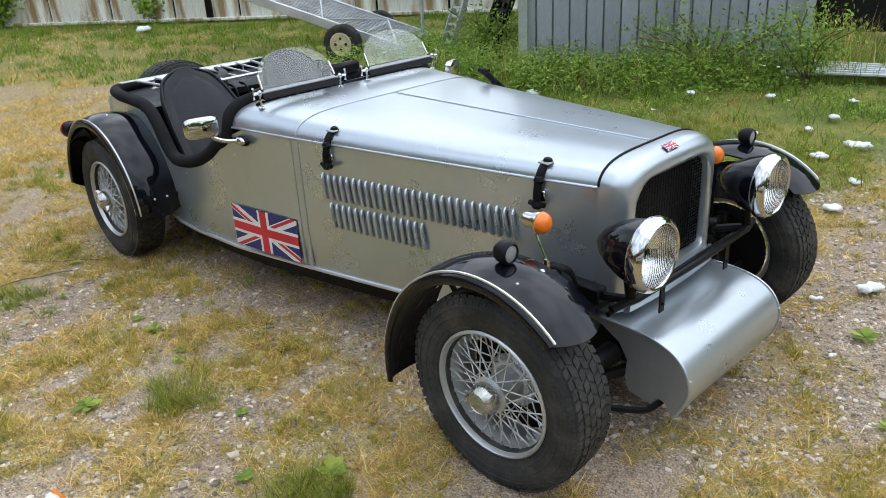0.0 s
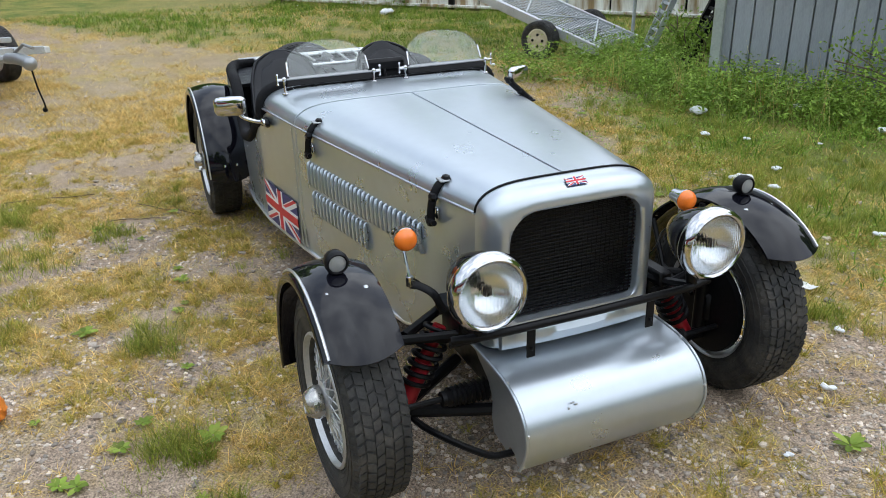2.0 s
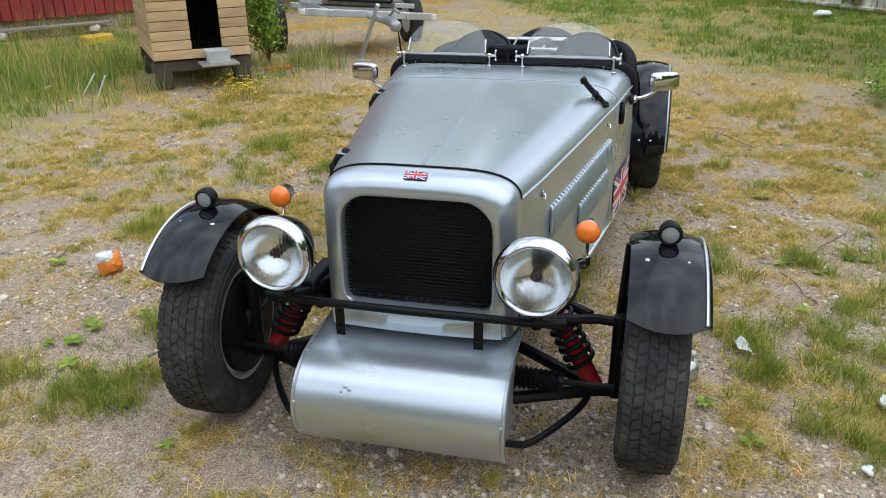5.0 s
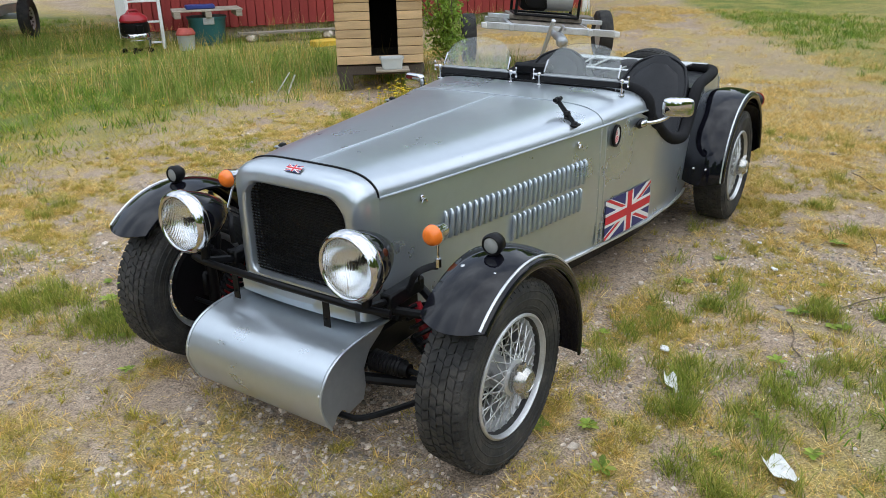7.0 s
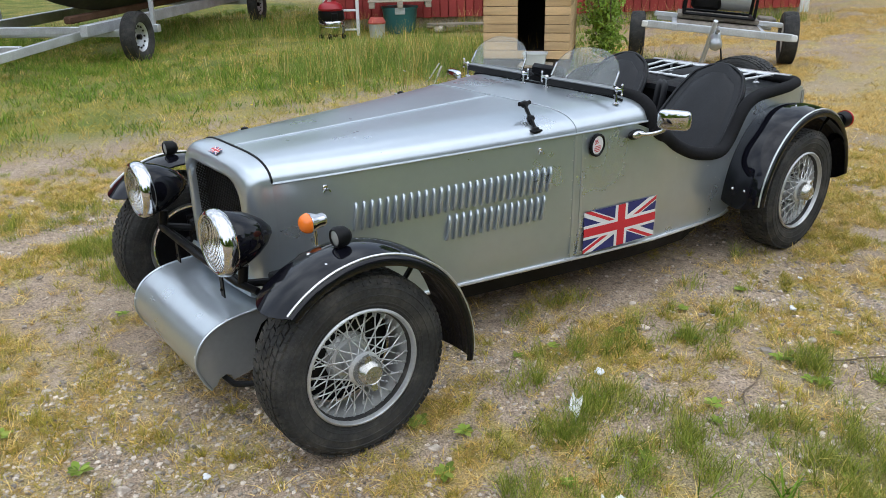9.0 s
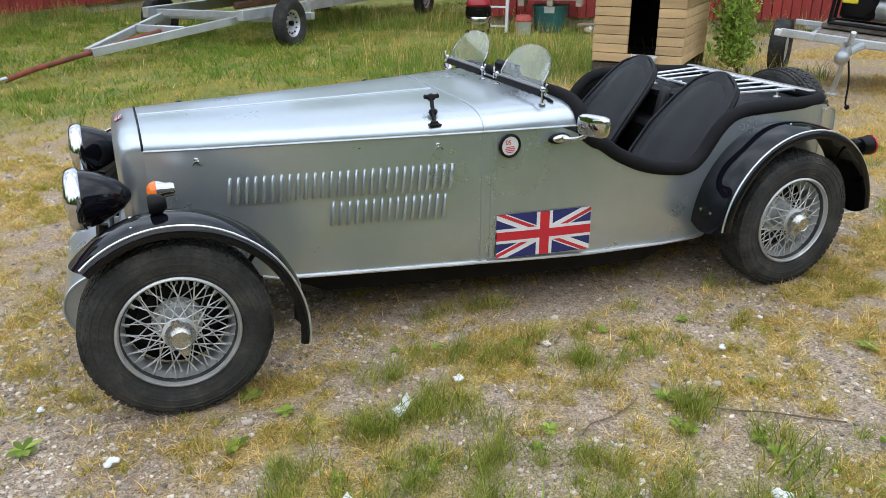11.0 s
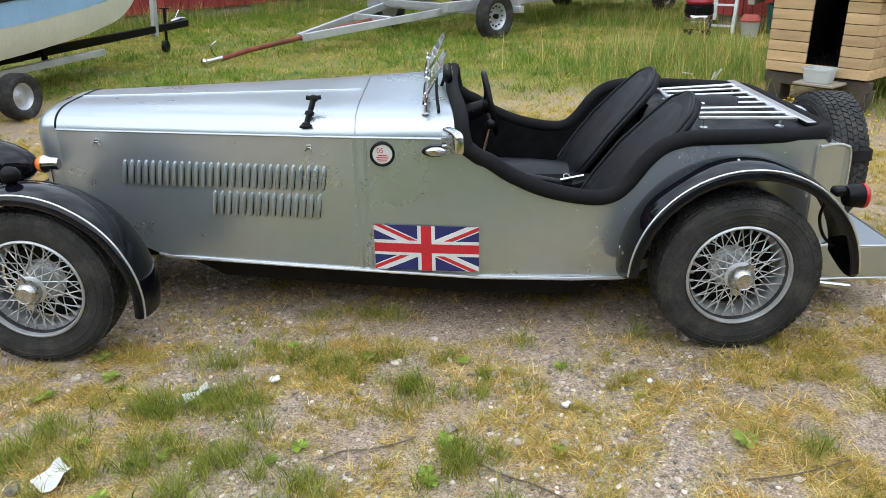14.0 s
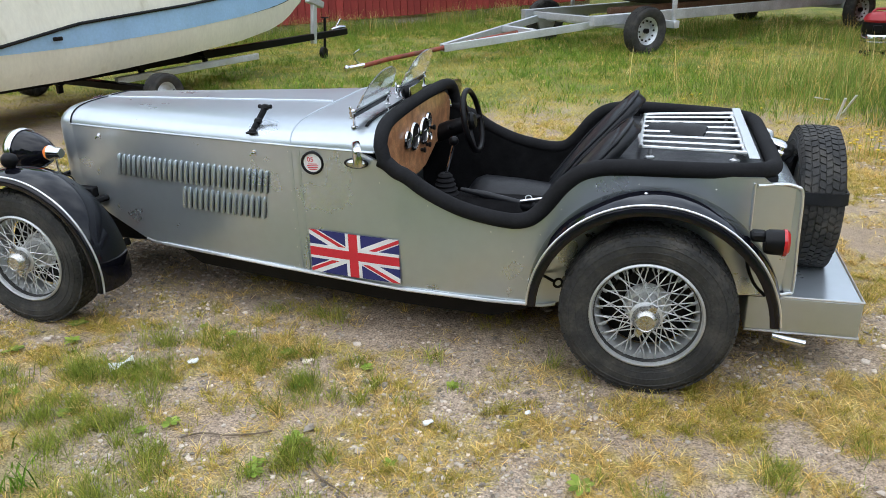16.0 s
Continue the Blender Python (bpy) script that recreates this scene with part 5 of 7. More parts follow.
# wire wheels, turned about z with the outer side up
def tyre_mesh():
    g = Geo()
    prof = [(0.176, -0.058), (0.188, -0.067), (0.220, -0.078), (0.250, -0.0825), (0.272, -0.079), (0.285, -0.071), (0.2925, -0.060), (0.2945, -0.03), (0.295, 0)]
    prof += [(r, -z) for r, z in prof[-2::-1]] + [(0.175, 0.05), (0.172, 0), (0.175, -0.05)]
    g.lathe(prof, 72, loop=True)
    for r0, z0 in ((0.262, 0.0815), (0.238, 0.0808), (0.215, 0.0755), (0.203, 0.0720)):
        for sg in (-1, 1):
            g.lathe([(r0 + 0.0025 * math.cos(a), sg * z0 + 0.0022 * math.sin(a)) for a in [2 * math.pi * j / 6 for j in range(6)]], 60, loop=True)
    rnd = random.Random(3)
    for row, (z, wd, n, h) in enumerate(((-0.060, 0.020, 64, 0.2965), (-0.034, 0.022, 56, 0.2995), (-0.008, 0.020, 56, 0.3005), (0.014, 0.020, 56, 0.3002), (0.038, 0.022, 56, 0.2992), (0.062, 0.018, 64, 0.2962))):
        for i in range(n):
            a = 2 * math.pi * (i + 0.5 * (row % 2)) / n
            da = 2 * math.pi / n * (0.36 + 0.03 * rnd.random())
            sk = 0.35 * da * (1 if row % 2 else -1)
            vs = []
            for r in (0.288, h - 0.0005 * rnd.random()):
                for aa, zz in ((a - da + sk, z - wd / 2), (a + da + sk, z - wd / 2), (a + da - sk, z + wd / 2), (a - da - sk, z + wd / 2)):
                    vs.append((r * math.cos(aa), r * math.sin(aa), zz))
            g.add(vs, [(4, 5, 6, 7), (0, 1, 5, 4), (1, 2, 6, 5), (2, 3, 7, 6), (3, 0, 4, 7)])
    for sg in (-1, 1):
        for i in range(72):
            a, vs = 2 * math.pi * (i + 0.25 * sg) / 72, []
            r1 = 0.2715 if i % 2 else 0.2765
            for lift in (-0.003, 0.0024):
                for r, z, da in ((0.2925, 0.062, 0.030), (0.2925, 0.062, -0.030), (r1, 0.0795 - (r1 - 0.2715) * 0.4, -0.024), (r1, 0.0795 - (r1 - 0.2715) * 0.4, 0.024)):
                    vs.append(((r + lift * 0.7) * math.cos(a + da), (r + lift * 0.7) * math.sin(a + da), sg * (z + lift * 0.7)))
            g.add(vs, [(4, 5, 6, 7), (0, 1, 5, 4), (1, 2, 6, 5), (2, 3, 7, 6), (3, 0, 4, 7)])
    return g.mesh("tyre", RUBBER, 35)


SPIN = mat("worn_chrome", (0.50, 0.49, 0.46), 0.26, 0.85, vary=0.1, scale=30, rvary=0.08)


def wire_meshes():
    rim = Geo().lathe([(0.196, 0.072), (0.199, 0.068), (0.197, 0.060), (0.190, 0.052), (0.186, 0.046), (0.183, 0.034), (0.176, 0.022), (0.174, 0.0), (0.174, -0.03), (0.180, -0.05), (0.190, -0.062), (0.194, -0.069),
                       (0.188, -0.066), (0.172, -0.045), (0.168, -0.02), (0.168, 0.012), (0.174, 0.030), (0.180, 0.042), (0.183, 0.050), (0.185, 0.056), (0.187, 0.067), (0.191, 0.073)], 72, loop=True)
    for i in range(60):
        a = 2 * math.pi * (i + 0.5) / 60
        z, r1 = ((0.040, 0.182), (0.014, 0.171))[i % 2]
        rim.tube([(r1 * math.cos(a), r1 * math.sin(a), z), ((r1 - 0.018) * math.cos(a), (r1 - 0.018) * math.sin(a), z + 0.005)], [0.0055, 0.0036], 6)
    spk = []
    for i in range(4):
        a = 2 * math.pi * (i + 0.5) / 60
        k = i % 4
        if i % 2 == 0:
            b, r0, z0, z1, r1 = a + (0.66 if k == 0 else -0.66), 0.048, 0.070, 0.044, 0.166
        else:
            b, r0, z0, z1, r1 = a + (0.80 if k == 1 else -0.80), 0.062, -0.016, 0.018, 0.155
        spk.append(Geo().tube([(r0 * math.cos(b), r0 * math.sin(b), z0), (r1 * math.cos(a), r1 * math.sin(a), z1)], 0.0022, 6).mesh("spoke", ALU, 60))
    hub = Geo().lathe([(0.001, -0.055), (0.066, -0.05), (0.066, -0.022), (0.056, -0.018), (0.048, 0.0), (0.046, 0.045), (0.055, 0.060), (0.055, 0.072), (0.044, 0.078), (0.001, 0.078)], 28)
    hub.lathe([(0.001, -0.046), (0.084, -0.046), (0.086, -0.036), (0.074, -0.020), (0.058, -0.012), (0.001, -0.012)], 32)
    nut = Geo().lathe([(0.050, 0.070), (0.052, 0.080), (0.047, 0.092), (0.038, 0.104), (0.032, 0.109), (0.030, 0.107), (0.001, 0.108)], 30)
    for sg in (-1, 1):
        nut.loft([[(sg * 0.030, -0.020, 0.080), (sg * 0.030, 0.020, 0.080), (sg * 0.030, 0.014, 0.096), (sg * 0.030, -0.014, 0.096)],
                  [(sg * 0.052, -0.018, 0.082), (sg * 0.052, 0.018, 0.082), (sg * 0.052, 0.013, 0.095), (sg * 0.052, -0.013, 0.095)],
                  [(sg * 0.068, -0.012, 0.088), (sg * 0.068, 0.012, 0.088), (sg * 0.068, 0.008, 0.098), (sg * 0.068, -0.008, 0.098)]])
    return rim.mesh("rim", RIMS, 50), spk, hub.mesh("hub", ALU, 40), nut.mesh("spinner_nut", SPIN, 40)


TYRE = tyre_mesh()
RIM, SPOKES, HUB, NUT = wire_meshes()
WHEEL_BASE = Geo().lathe([(0.03, -0.07), (0.03, -0.05)], 12).mesh("wheel", BLACK_SATIN)
for x, s, spin in ((0.0, -1, 100), (0.0, 1, 20), (2.55, -1, 65), (2.55, 1, 140)):
    w = part("wheel", WHEEL_BASE, None, car, "wire-spoked wheel with a knock-off spinner", pose(x, s * 0.660, 0.296, 90 if s < 0 else -90, 0, 1.5 * s if x < 1 else 0))
    for nm, me in (("tyre", TYRE), ("rim", RIM), ("hub", HUB), ("spinner_nut", NUT)):
        part(nm, me, None, w, m=pose(0, 0, 0.0 if nm == "spinner_nut" else 0, 0, 0, spin) @ Matrix.Diagonal((0.92, 0.92, 1.15, 1) if nm == "spinner_nut" else (0.97, 0.97, 1.06, 1) if nm == "rim" else (1, 1, 1, 1)))
    for i in range(60):
        part("spoke", SPOKES[i % 4], None, w, m=pose(0, 0, 0, 0, 0, spin + 24 * (i // 4)))
    # drum with a wide black back plate that paints the shade between spokes
    part("brake_drum", Geo().lathe([(0.001, -0.085), (0.164, -0.080), (0.166, -0.060), (0.128, -0.056), (0.126, -0.030), (0.001, -0.030)], 32), BLACK_SATIN, w)
sp = part("spare_wheel", Geo().lathe([(0.001, -0.03), (0.165, -0.04), (0.165, 0.03), (0.10, 0.035), (0.001, 0.02)], 30), SILVER_DULL, car, "spare wheel strapped to the tail", pose(3.135, 0, 0.528, 0, 90, 0))
part("tyre", TYRE, None, sp, m=Matrix.Diagonal((0.93, 0.93, 0.95, 1)))
way = [(-0.262, -0.080), (-0.279, -0.060), (-0.284, 0.0), (-0.279, 0.060), (-0.262, 0.080), (0.0, 0.092), (0.262, 0.080), (0.279, 0.060), (0.284, 0.0), (0.279, -0.060), (0.262, -0.080)]
part("strap", Geo().loft([[(-0.095, y * 0.95, z), (-0.095, y * 0.966, z * 1.05), (-0.052, y * 0.99, z * 1.05), (-0.052, y * 0.975, z)] for y, z in way]), VINYL, sp, "black webbing strap")
part("strap_end", Geo().tube([(0.02, 0.05, 0.088), (0.06, 0.06, 0.098), (0.10, 0.07, 0.100)], 0.020, 6, flat=0.15), VINYL, sp)
part("spare_carrier", Geo().box((3.06, 0, 0.50), (0.06, 0.12, 0.12), ch=0.01), BLACK_SATIN, car)

# head lamps on a black bar
for s in (-1, 1):
    hm = Matrix.Translation((-0.262, s * 0.347, 0.655)) @ pose(0, 0, 0, 0, -90, 0)
    bowl = [(0.001, -0.185), (0.018, -0.180), (0.045, -0.155), (0.068, -0.120), (0.086, -0.080), (0.096, -0.045), (0.100, -0.012), (0.098, 0.0), (0.09, 0.0)]
    hl = part("head_lamp", Geo().lathe(bowl, 36, hm, caps=False), BLACK, car, "large round head lamp with a chrome rim", smooth=60)
    part("lamp_rim", Geo().lathe([(0.101, -0.034), (0.107, -0.026), (0.108, -0.012), (0.103, 0.006), (0.094, 0.013), (0.087, 0.010), (0.085, 0.002), (0.09, -0.004), (0.098, -0.008), (0.099, -0.030)], 48, hm, loop=True), CHROME, hl, "chrome rim", smooth=60)
    lens = [(0.087 * math.sin(a), 0.004 + 0.020 * math.cos(a)) for a in frange(0.01, math.pi / 2, 9)]
    part("lamp_lens", Geo().lathe(lens + [(r, z - 0.004) for r, z in lens[::-1]], 40, hm), LENS, hl, "fluted clear glass lens", smooth=60)
    part("reflector", Geo().lathe([(0.086, 0.0), (0.078, -0.022), (0.060, -0.045), (0.035, -0.062), (0.012, -0.068), (0.001, -0.068)], 36, hm, caps=False), REFLECTOR, hl, smooth=60)
    part("bulb", Geo().lathe([(0.013, -0.068), (0.013, -0.050), (0.009, -0.046), (0.009, -0.030), (0.001, -0.024)], 14, hm).lathe([(0.016, -0.022), (0.014, -0.016), (0.001, -0.013), (0.001, -0.022)], 14, hm), GRILLE, hl, "dark shielded bulb")
    g = Geo()
    for i in range(15):
        y = -0.070 + 0.010 * i
        h = math.sqrt(max(0.0001, 0.080 ** 2 - y * y))
        zc = 0.004 + 0.020 * math.sqrt(max(0, 1 - (y / 0.087) ** 2)) - 0.006
        g.tube([(-h * 0.8, y, zc - 0.006), (0.0, y, zc + 0.0005), (h * 0.5, y, zc - 0.003)], 0.0007, 5, m=hm)
    tagged(part("lens_flutes", g, LENS, hl), kind="stuff")
    part("lamp_stem", Geo().tube([(-0.18, s * 0.345, 0.56), (-0.19, s * 0.345, 0.50)], 0.016, 10), BLACK_SATIN, hl)
    # indicator on a stalk
    ix, iz = (0.0, 0.687) if s < 0 else (0.042, 0.709)
    im = Matrix.Translation((ix, s * 0.456, iz)) @ pose(0, 0, 0, 0, -90, 0)
    ind = part("indicator", Geo().lathe([(0.001, -0.056), (0.020, -0.056), (0.024, -0.046), (0.0245, -0.028), (0.032, -0.010), (0.034, 0.0), (0.030, 0.002), (0.001, 0.002)], 22, im), CHROME, car, "amber indicator with a chrome body")
    dome = [(0.0325 * math.cos(a) ** 0.8, 0.001 + 0.030 * math.sin(a)) for a in frange(0, math.pi / 2 - 0.03, 8)]
    part("indicator_lens", Geo().lathe(dome, 22, im), AMBER, ind, "amber ribbed dome lens", smooth=60)
    part("stalk", Geo().tube([(ix + 0.022, s * 0.456, iz - 0.027), (0.022, s * 0.456, 0.60)], 0.0045, 8).tube([(0.022, s * 0.456, 0.605), (0.022, s * 0.456, 0.578)], 0.011, 8), CHROME, ind)
    part("bracket", Geo().tube(curve([(0.022, s * 0.456, 0.58), (0.01, s * 0.43, 0.575), (-0.02, s * 0.40, 0.555), (-0.03, s * 0.38, 0.50)], 4), 0.012, 6, flat=0.4).tube(curve([(0.02, s * 0.45, 0.60), (0.05, s * 0.42, 0.57), (0.03, s * 0.38, 0.53), (0.06, s * 0.36, 0.48)], 5), 0.003, 5), BLACK_SATIN, ind)
bar = part("lamp_bar", Geo().tube([(-0.175, -0.42, 0.495), (-0.20, -0.33, 0.500), (-0.205, 0, 0.500), (-0.20, 0.33, 0.500), (-0.175, 0.42, 0.495)], 0.012, 10).tube([(-0.16, -0.42, 0.475), (-0.165, 0.42, 0.475)], 0.008, 8), BLACK_SATIN, car, "black tubular lamp bar")
for s in (-1, 1):
    part("bar_bracket", Geo().box((-0.200, s * 0.195, 0.455), (0.005, 0.026, 0.105), ch=0.001).ball((-0.204, s * 0.195, 0.43), 0.006, 8), BLACK_SATIN, bar)
    part("lamp_arm", Geo().tube([(-0.19, s * 0.345, 0.50), (-0.08, s * 0.33, 0.47), (0.02, s * 0.30, 0.47)], 0.014, 8).box((0.0, s * 0.335, 0.475), (0.18, 0.045, 0.05), ch=0.006).box((0.02, s * 0.33, 0.43), (0.10, 0.03, 0.10), ch=0.006), BLACK_SATIN, bar)

# rounded silver tray ahead of the radiator
tray = [(-0.02, 0.372), (-0.10, 0.372), (-0.20, 0.368), (-0.265, 0.355), (-0.315, 0.328), (-0.345, 0.29), (-0.358, 0.245), (-0.352, 0.205), (-0.335, 0.165), (-0.318, 0.135)]
tp = [(p.x, p.z) for p in curve([(x, 0, z) for x, z in tray], 4)]
part("front_tray", Geo().loft([[(x, y, z) for x, z in tp] + [(x + 0.004, y, z - 0.004) for x, z in tp[::-1]] for y in frange(-0.288, 0.288, 9)]), SILVER, car, "rounded satin silver front tray", smooth=60)
for s in (-1, 1):
    end = tp[2:] + [(-0.30, 0.142), (-0.285, 0.165), (-0.262, 0.172), (-0.245, 0.160), (-0.24, 0.142), (-0.16, 0.155), (-0.145, 0.20), (-0.15, 0.26), (-0.12, 0.31), (-0.06, 0.345), (-0.04, 0.36)]
    M_end = Matrix(((1, 0, 0, 0), (0, 0, 1, s * 0.284 - 0.002), (0, 1, 0, 0), (0, 0, 0, 1)))
    part("tray_end", Geo().prism(end, 0.004, M_end), SILVER_DULL, car, smooth=0)
    part("tray_bead", Geo().tube([(x, s * 0.289, z) for x, z in tp], 0.005, 6), SILVER, car)
for s in (-1, 1):
    for i in (10, 22, 33):
        part("rivet", Geo().ball((tp[i][0] - 0.002, s * 0.285, tp[i][1] + 0.002), 0.005, 8), TRIM, car)
rnd = random.Random(8)
g = Geo()
for i in range(9):
    g.box((-0.3325 + rnd.uniform(-0.002, 0.002), 0.135 + rnd.uniform(-0.02, 0.02), 0.312 + rnd.uniform(-0.022, 0.014)), (0.004, rnd.uniform(0.004, 0.016), rnd.uniform(0.003, 0.008)), ch=0.001)
part("scuff", g, GALV, car, "small scuffed patch of paint", m=pose(-0.002, 0, 0))

# chassis and front suspension
part("chassis", Geo().box((0.75, -0.22, 0.27), (2.0, 0.06, 0.10), ch=0.008).box((0.75, 0.22, 0.27), (2.0, 0.06, 0.10), ch=0.008).box((-0.10, 0, 0.30), (0.07, 0.50, 0.09), ch=0.008)
     .box((0.1, 0, 0.25), (0.20, 0.44, 0.06), ch=0.008).box((0.35, 0, 0.42), (0.55, 0.36, 0.30), ch=0.05).box((2.55, 0, 0.30), (0.16, 1.0, 0.09), ch=0.03).box((2.55, 0, 0.46), (0.55, 0.96, 0.30), ch=0.02), BLACK_SATIN, car, "black chassis and engine bay")
for s in (-1, 1):
    part("wishbone", Geo().tube([(-0.09, s * 0.29, 0.445), (0.0, s * 0.50, 0.425), (0.0, s * 0.56, 0.42)], 0.015, 8).tube([(0.13, s * 0.29, 0.445), (0.02, s * 0.48, 0.425)], 0.015, 8), BLACK_SATIN, car, "black upper wishbone")
    part("wishbone", Geo().tube([(-0.14, s * 0.26, 0.215), (-0.02, s * 0.50, 0.20), (0.0, s * 0.57, 0.20)], 0.019, 8).tube([(0.16, s * 0.26, 0.215), (0.02, s * 0.48, 0.20)], 0.019, 8), BLACK_SATIN, car, "black lower wishbone")
    part("upright", Geo().tube([(0, s * 0.565, 0.18), (0, s * 0.565, 0.44)], 0.022, 10).box((0, s * 0.575, 0.296), (0.08, 0.03, 0.10), ch=0.01), BLACK_SATIN, car)
    a, b = Vector((0.005, s * 0.36, 0.475)), Vector((-0.005, s * 0.505, 0.205))
    damper = part("damper", Geo().tube([a + (b - a) * 0.12, a + (b - a) * 0.55], 0.020, 12).tube([a + (b - a) * 0.5, b], 0.027, 12), RED, car, "red damper with a black coil spring")
    d = (b - a).normalized()
    u = d.orthogonal().normalized()
    v = d.cross(u)
    coil = [a + (b - a) * (0.12 + 0.60 * t / 96) + 0.040 * (math.cos(t * 2 * math.pi / 15) * u + math.sin(t * 2 * math.pi / 15) * v) for t in range(97)]
    part("coil_spring", Geo().tube(coil, 0.0075, 6), BLACK_SATIN, damper, "black coil spring")
    prof = []
    for i in range(9):
        prof += [(0.026, 0.278 + 0.014 * i), (0.036 - 0.0008 * i, 0.285 + 0.014 * i)]
    g = Geo().lathe(prof + [(0.020, 0.41)], 16, Matrix.Translation((-0.095, 0, 0.265)) @ pose(0, 0, 0, -90 * s, 0, 0))
    part("rack_bellows", g, BLACK_SATIN, car, "ribbed rubber steering bellows")
    part("track_rod", Geo().tube([(-0.095, s * 0.40, 0.265), (-0.09, s * 0.56, 0.262)], 0.009, 8).tube([(-0.095, s * 0.39, 0.265), (-0.095, s * 0.42, 0.265)], 0.022, 10), BLACK_SATIN, car)
    part("anti_roll_bar", Geo().tube(curve([(-0.262, s * 0.18, 0.155), (-0.262, s * 0.30, 0.156), (-0.24, s * 0.36, 0.160), (-0.10, s * 0.46, 0.175), (0.0, s * 0.50, 0.19)], 5), 0.010, 8), BLACK_SATIN, car)
part("steering_rack", Geo().tube([(-0.095, -0.29, 0.265), (-0.095, 0.29, 0.265)], 0.022, 10), BLACK_SATIN, car)


# ---- buildings ----
FALU = mat("falu_red", (0.305, 0.0416, 0.0364), 0.8, vary=0.18, scale=3, obrand=0.16, bump=0.2, bscale=50, stretch=(6, 6, 1))
GREYPAINT = mat("grey_paint", (0.329, 0.357, 0.385), 0.6, vary=0.12, scale=3, obrand=0.10, bump=0.1, bscale=50, stretch=(5, 5, 1))
PEEL = mat("peeling_white", (0.78, 0.78, 0.72), 0.75, vary=0.14, scale=3.5, bump=0.25, bscale=35, second=(0.33, 0.23, 0.12), patch=0.55, stretch=(1.6, 1.6, 0.22))
PINE = mat("pine_boards", (0.585, 0.41, 0.227), 0.6, vary=0.16, scale=5, obrand=0.16, bump=0.15, bscale=40, stretch=(1, 8, 8))
OLDWOOD = mat("weathered_wood", (0.351, 0.305, 0.247), 0.85, vary=0.25, scale=5, obrand=0.15, bump=0.25, bscale=50, stretch=(1, 7, 7))
ROOF = mat("roofing", (0.09, 0.09, 0.095), 0.85, vary=0.2, scale=4)
DARK = mat("dark_inside", (0.012, 0.011, 0.010), 0.95, vary=0.2, scale=5)


def boarded_wall(name, a, b, h, material, bw, label, depth=6.0, base=0.18, category="barn", back=1, roof=True):
    """A building whose front runs from a to b, clad in upright boards; the rest is a plain box behind."""
    a, b = Vector((*a, 0)), Vector((*b, 0))
    ln = (b - a).length
    ang = math.degrees(math.atan2(b.y - a.y, b.x - a.x))
    root = thing(name, label, category, pose(a.x, a.y, 0, 0, 0, ang))
    s = back
    part("wall", Geo().box((ln / 2, s * (depth / 2 + 0.02), base + (h - base) / 2), (ln, depth, h - base)), material, root)
    part("footing", Geo().box((ln / 2, s * (depth / 2 + 0.05), base / 2 - 0.1), (ln - 0.1, depth - 0.1, base + 0.2)), STONE, root)
    n = int(ln / bw)
    me = Geo().box((0, 0, (h - base) / 2), (bw - 0.006, 0.022, h - base), ch=0.004).mesh("board", material)
    for i in range(n):
        part("board", me, None, root, m=Matrix.Translation(((i + 0.5) * ln / n, -s * (0.001 + 0.003 * (i % 3)), base - 0.01 * (i % 2))))
    if roof:
        part("roof", Geo().prism([(-0.5, h - 0.05), (depth / 2, h + depth * 0.38), (depth + 0.5, h - 0.05), (depth + 0.5, h + 0.05), (depth / 2, h + depth * 0.38 + 0.12), (-0.5, h + 0.05)], ln + 0.6,
                                 Matrix(((0, 0, 1, -0.3), (s, 0, 0, 0), (0, 1, 0, 0), (0, 0, 0, 1)))), ROOF, root, smooth=0)
    return root


boarded_wall("red_barn", (-8.5, 5.0), (0.9, 16.4), 3.2, FALU, 0.16, "long falu-red boarded barn behind the boats")
barn = boarded_wall("red_shed", (5.75, 9.1), (12.35, 4.45), 3.0, FALU, 0.14, "falu-red boarded shed with white corner boards", 5.0)
g = Geo()
g.box((-0.02, 0, 1.55), (0.14, 0.06, 2.9), ch=0.004)
part("corner_board", g, WHITE, barn, "white corner board")
part("corner_board", Geo().box((8.06, -0.01, 1.55), (0.16, 0.08, 2.9), ch=0.004), WHITE, barn, "white corner board")
win = part("window", Geo().box((3.15, -0.02, 1.22), (0.75, 0.05, 0.9), ch=0.004), WHITE, barn, "white framed window")
part("pane", Geo().box((3.15, -0.052, 1.22), (0.6, 0.006, 0.75)), BLACK, win)
shed = boarded_wall("grey_shed", (1.67, -5.297), (3.87, -3.96), 2.4, GREYPAINT, 0.155, "grey painted boarded shed with pale corner posts", 3.0, 0.05, "shed", back=-1)
for x in (-0.03, 1.04, 2.54):
    part("post", Geo().box((x, 0.03, 1.2), (0.09, 0.06, 2.35), ch=0.004), mat("pale_post", (0.40, 0.44, 0.40), 0.7, vary=0.15, scale=6), shed, "pale upright post")

# old white panelled wall
root = thing("white_wall", "old white panelled wall with peeling stained paint", "wall", pose(14.6, -2.15, 0, 0, 0, math.degrees(math.atan2(-4.0, -5.7))))
me = Geo().box((0, 0, 1.2), (1.14, 0.05, 2.3), ch=0.006).mesh("panel", PEEL)
for i in range(8):
    part("panel", me, None, root, m=Matrix.Translation((0.6 + 1.18 * i, 0.004 * (i % 2), 0.0)))
part("wall_frame", Geo().box((4.75, 0.12, 1.2), (9.5, 0.16, 2.2)).box((4.2, -0.04, 1.2), (0.11, 0.06, 2.4), ch=0.01), BLACK_SATIN, root)
part("ledge", Geo().box((4.75, -0.04, 0.055), (9.5, 0.08, 0.05), ch=0.01), PEEL, root)

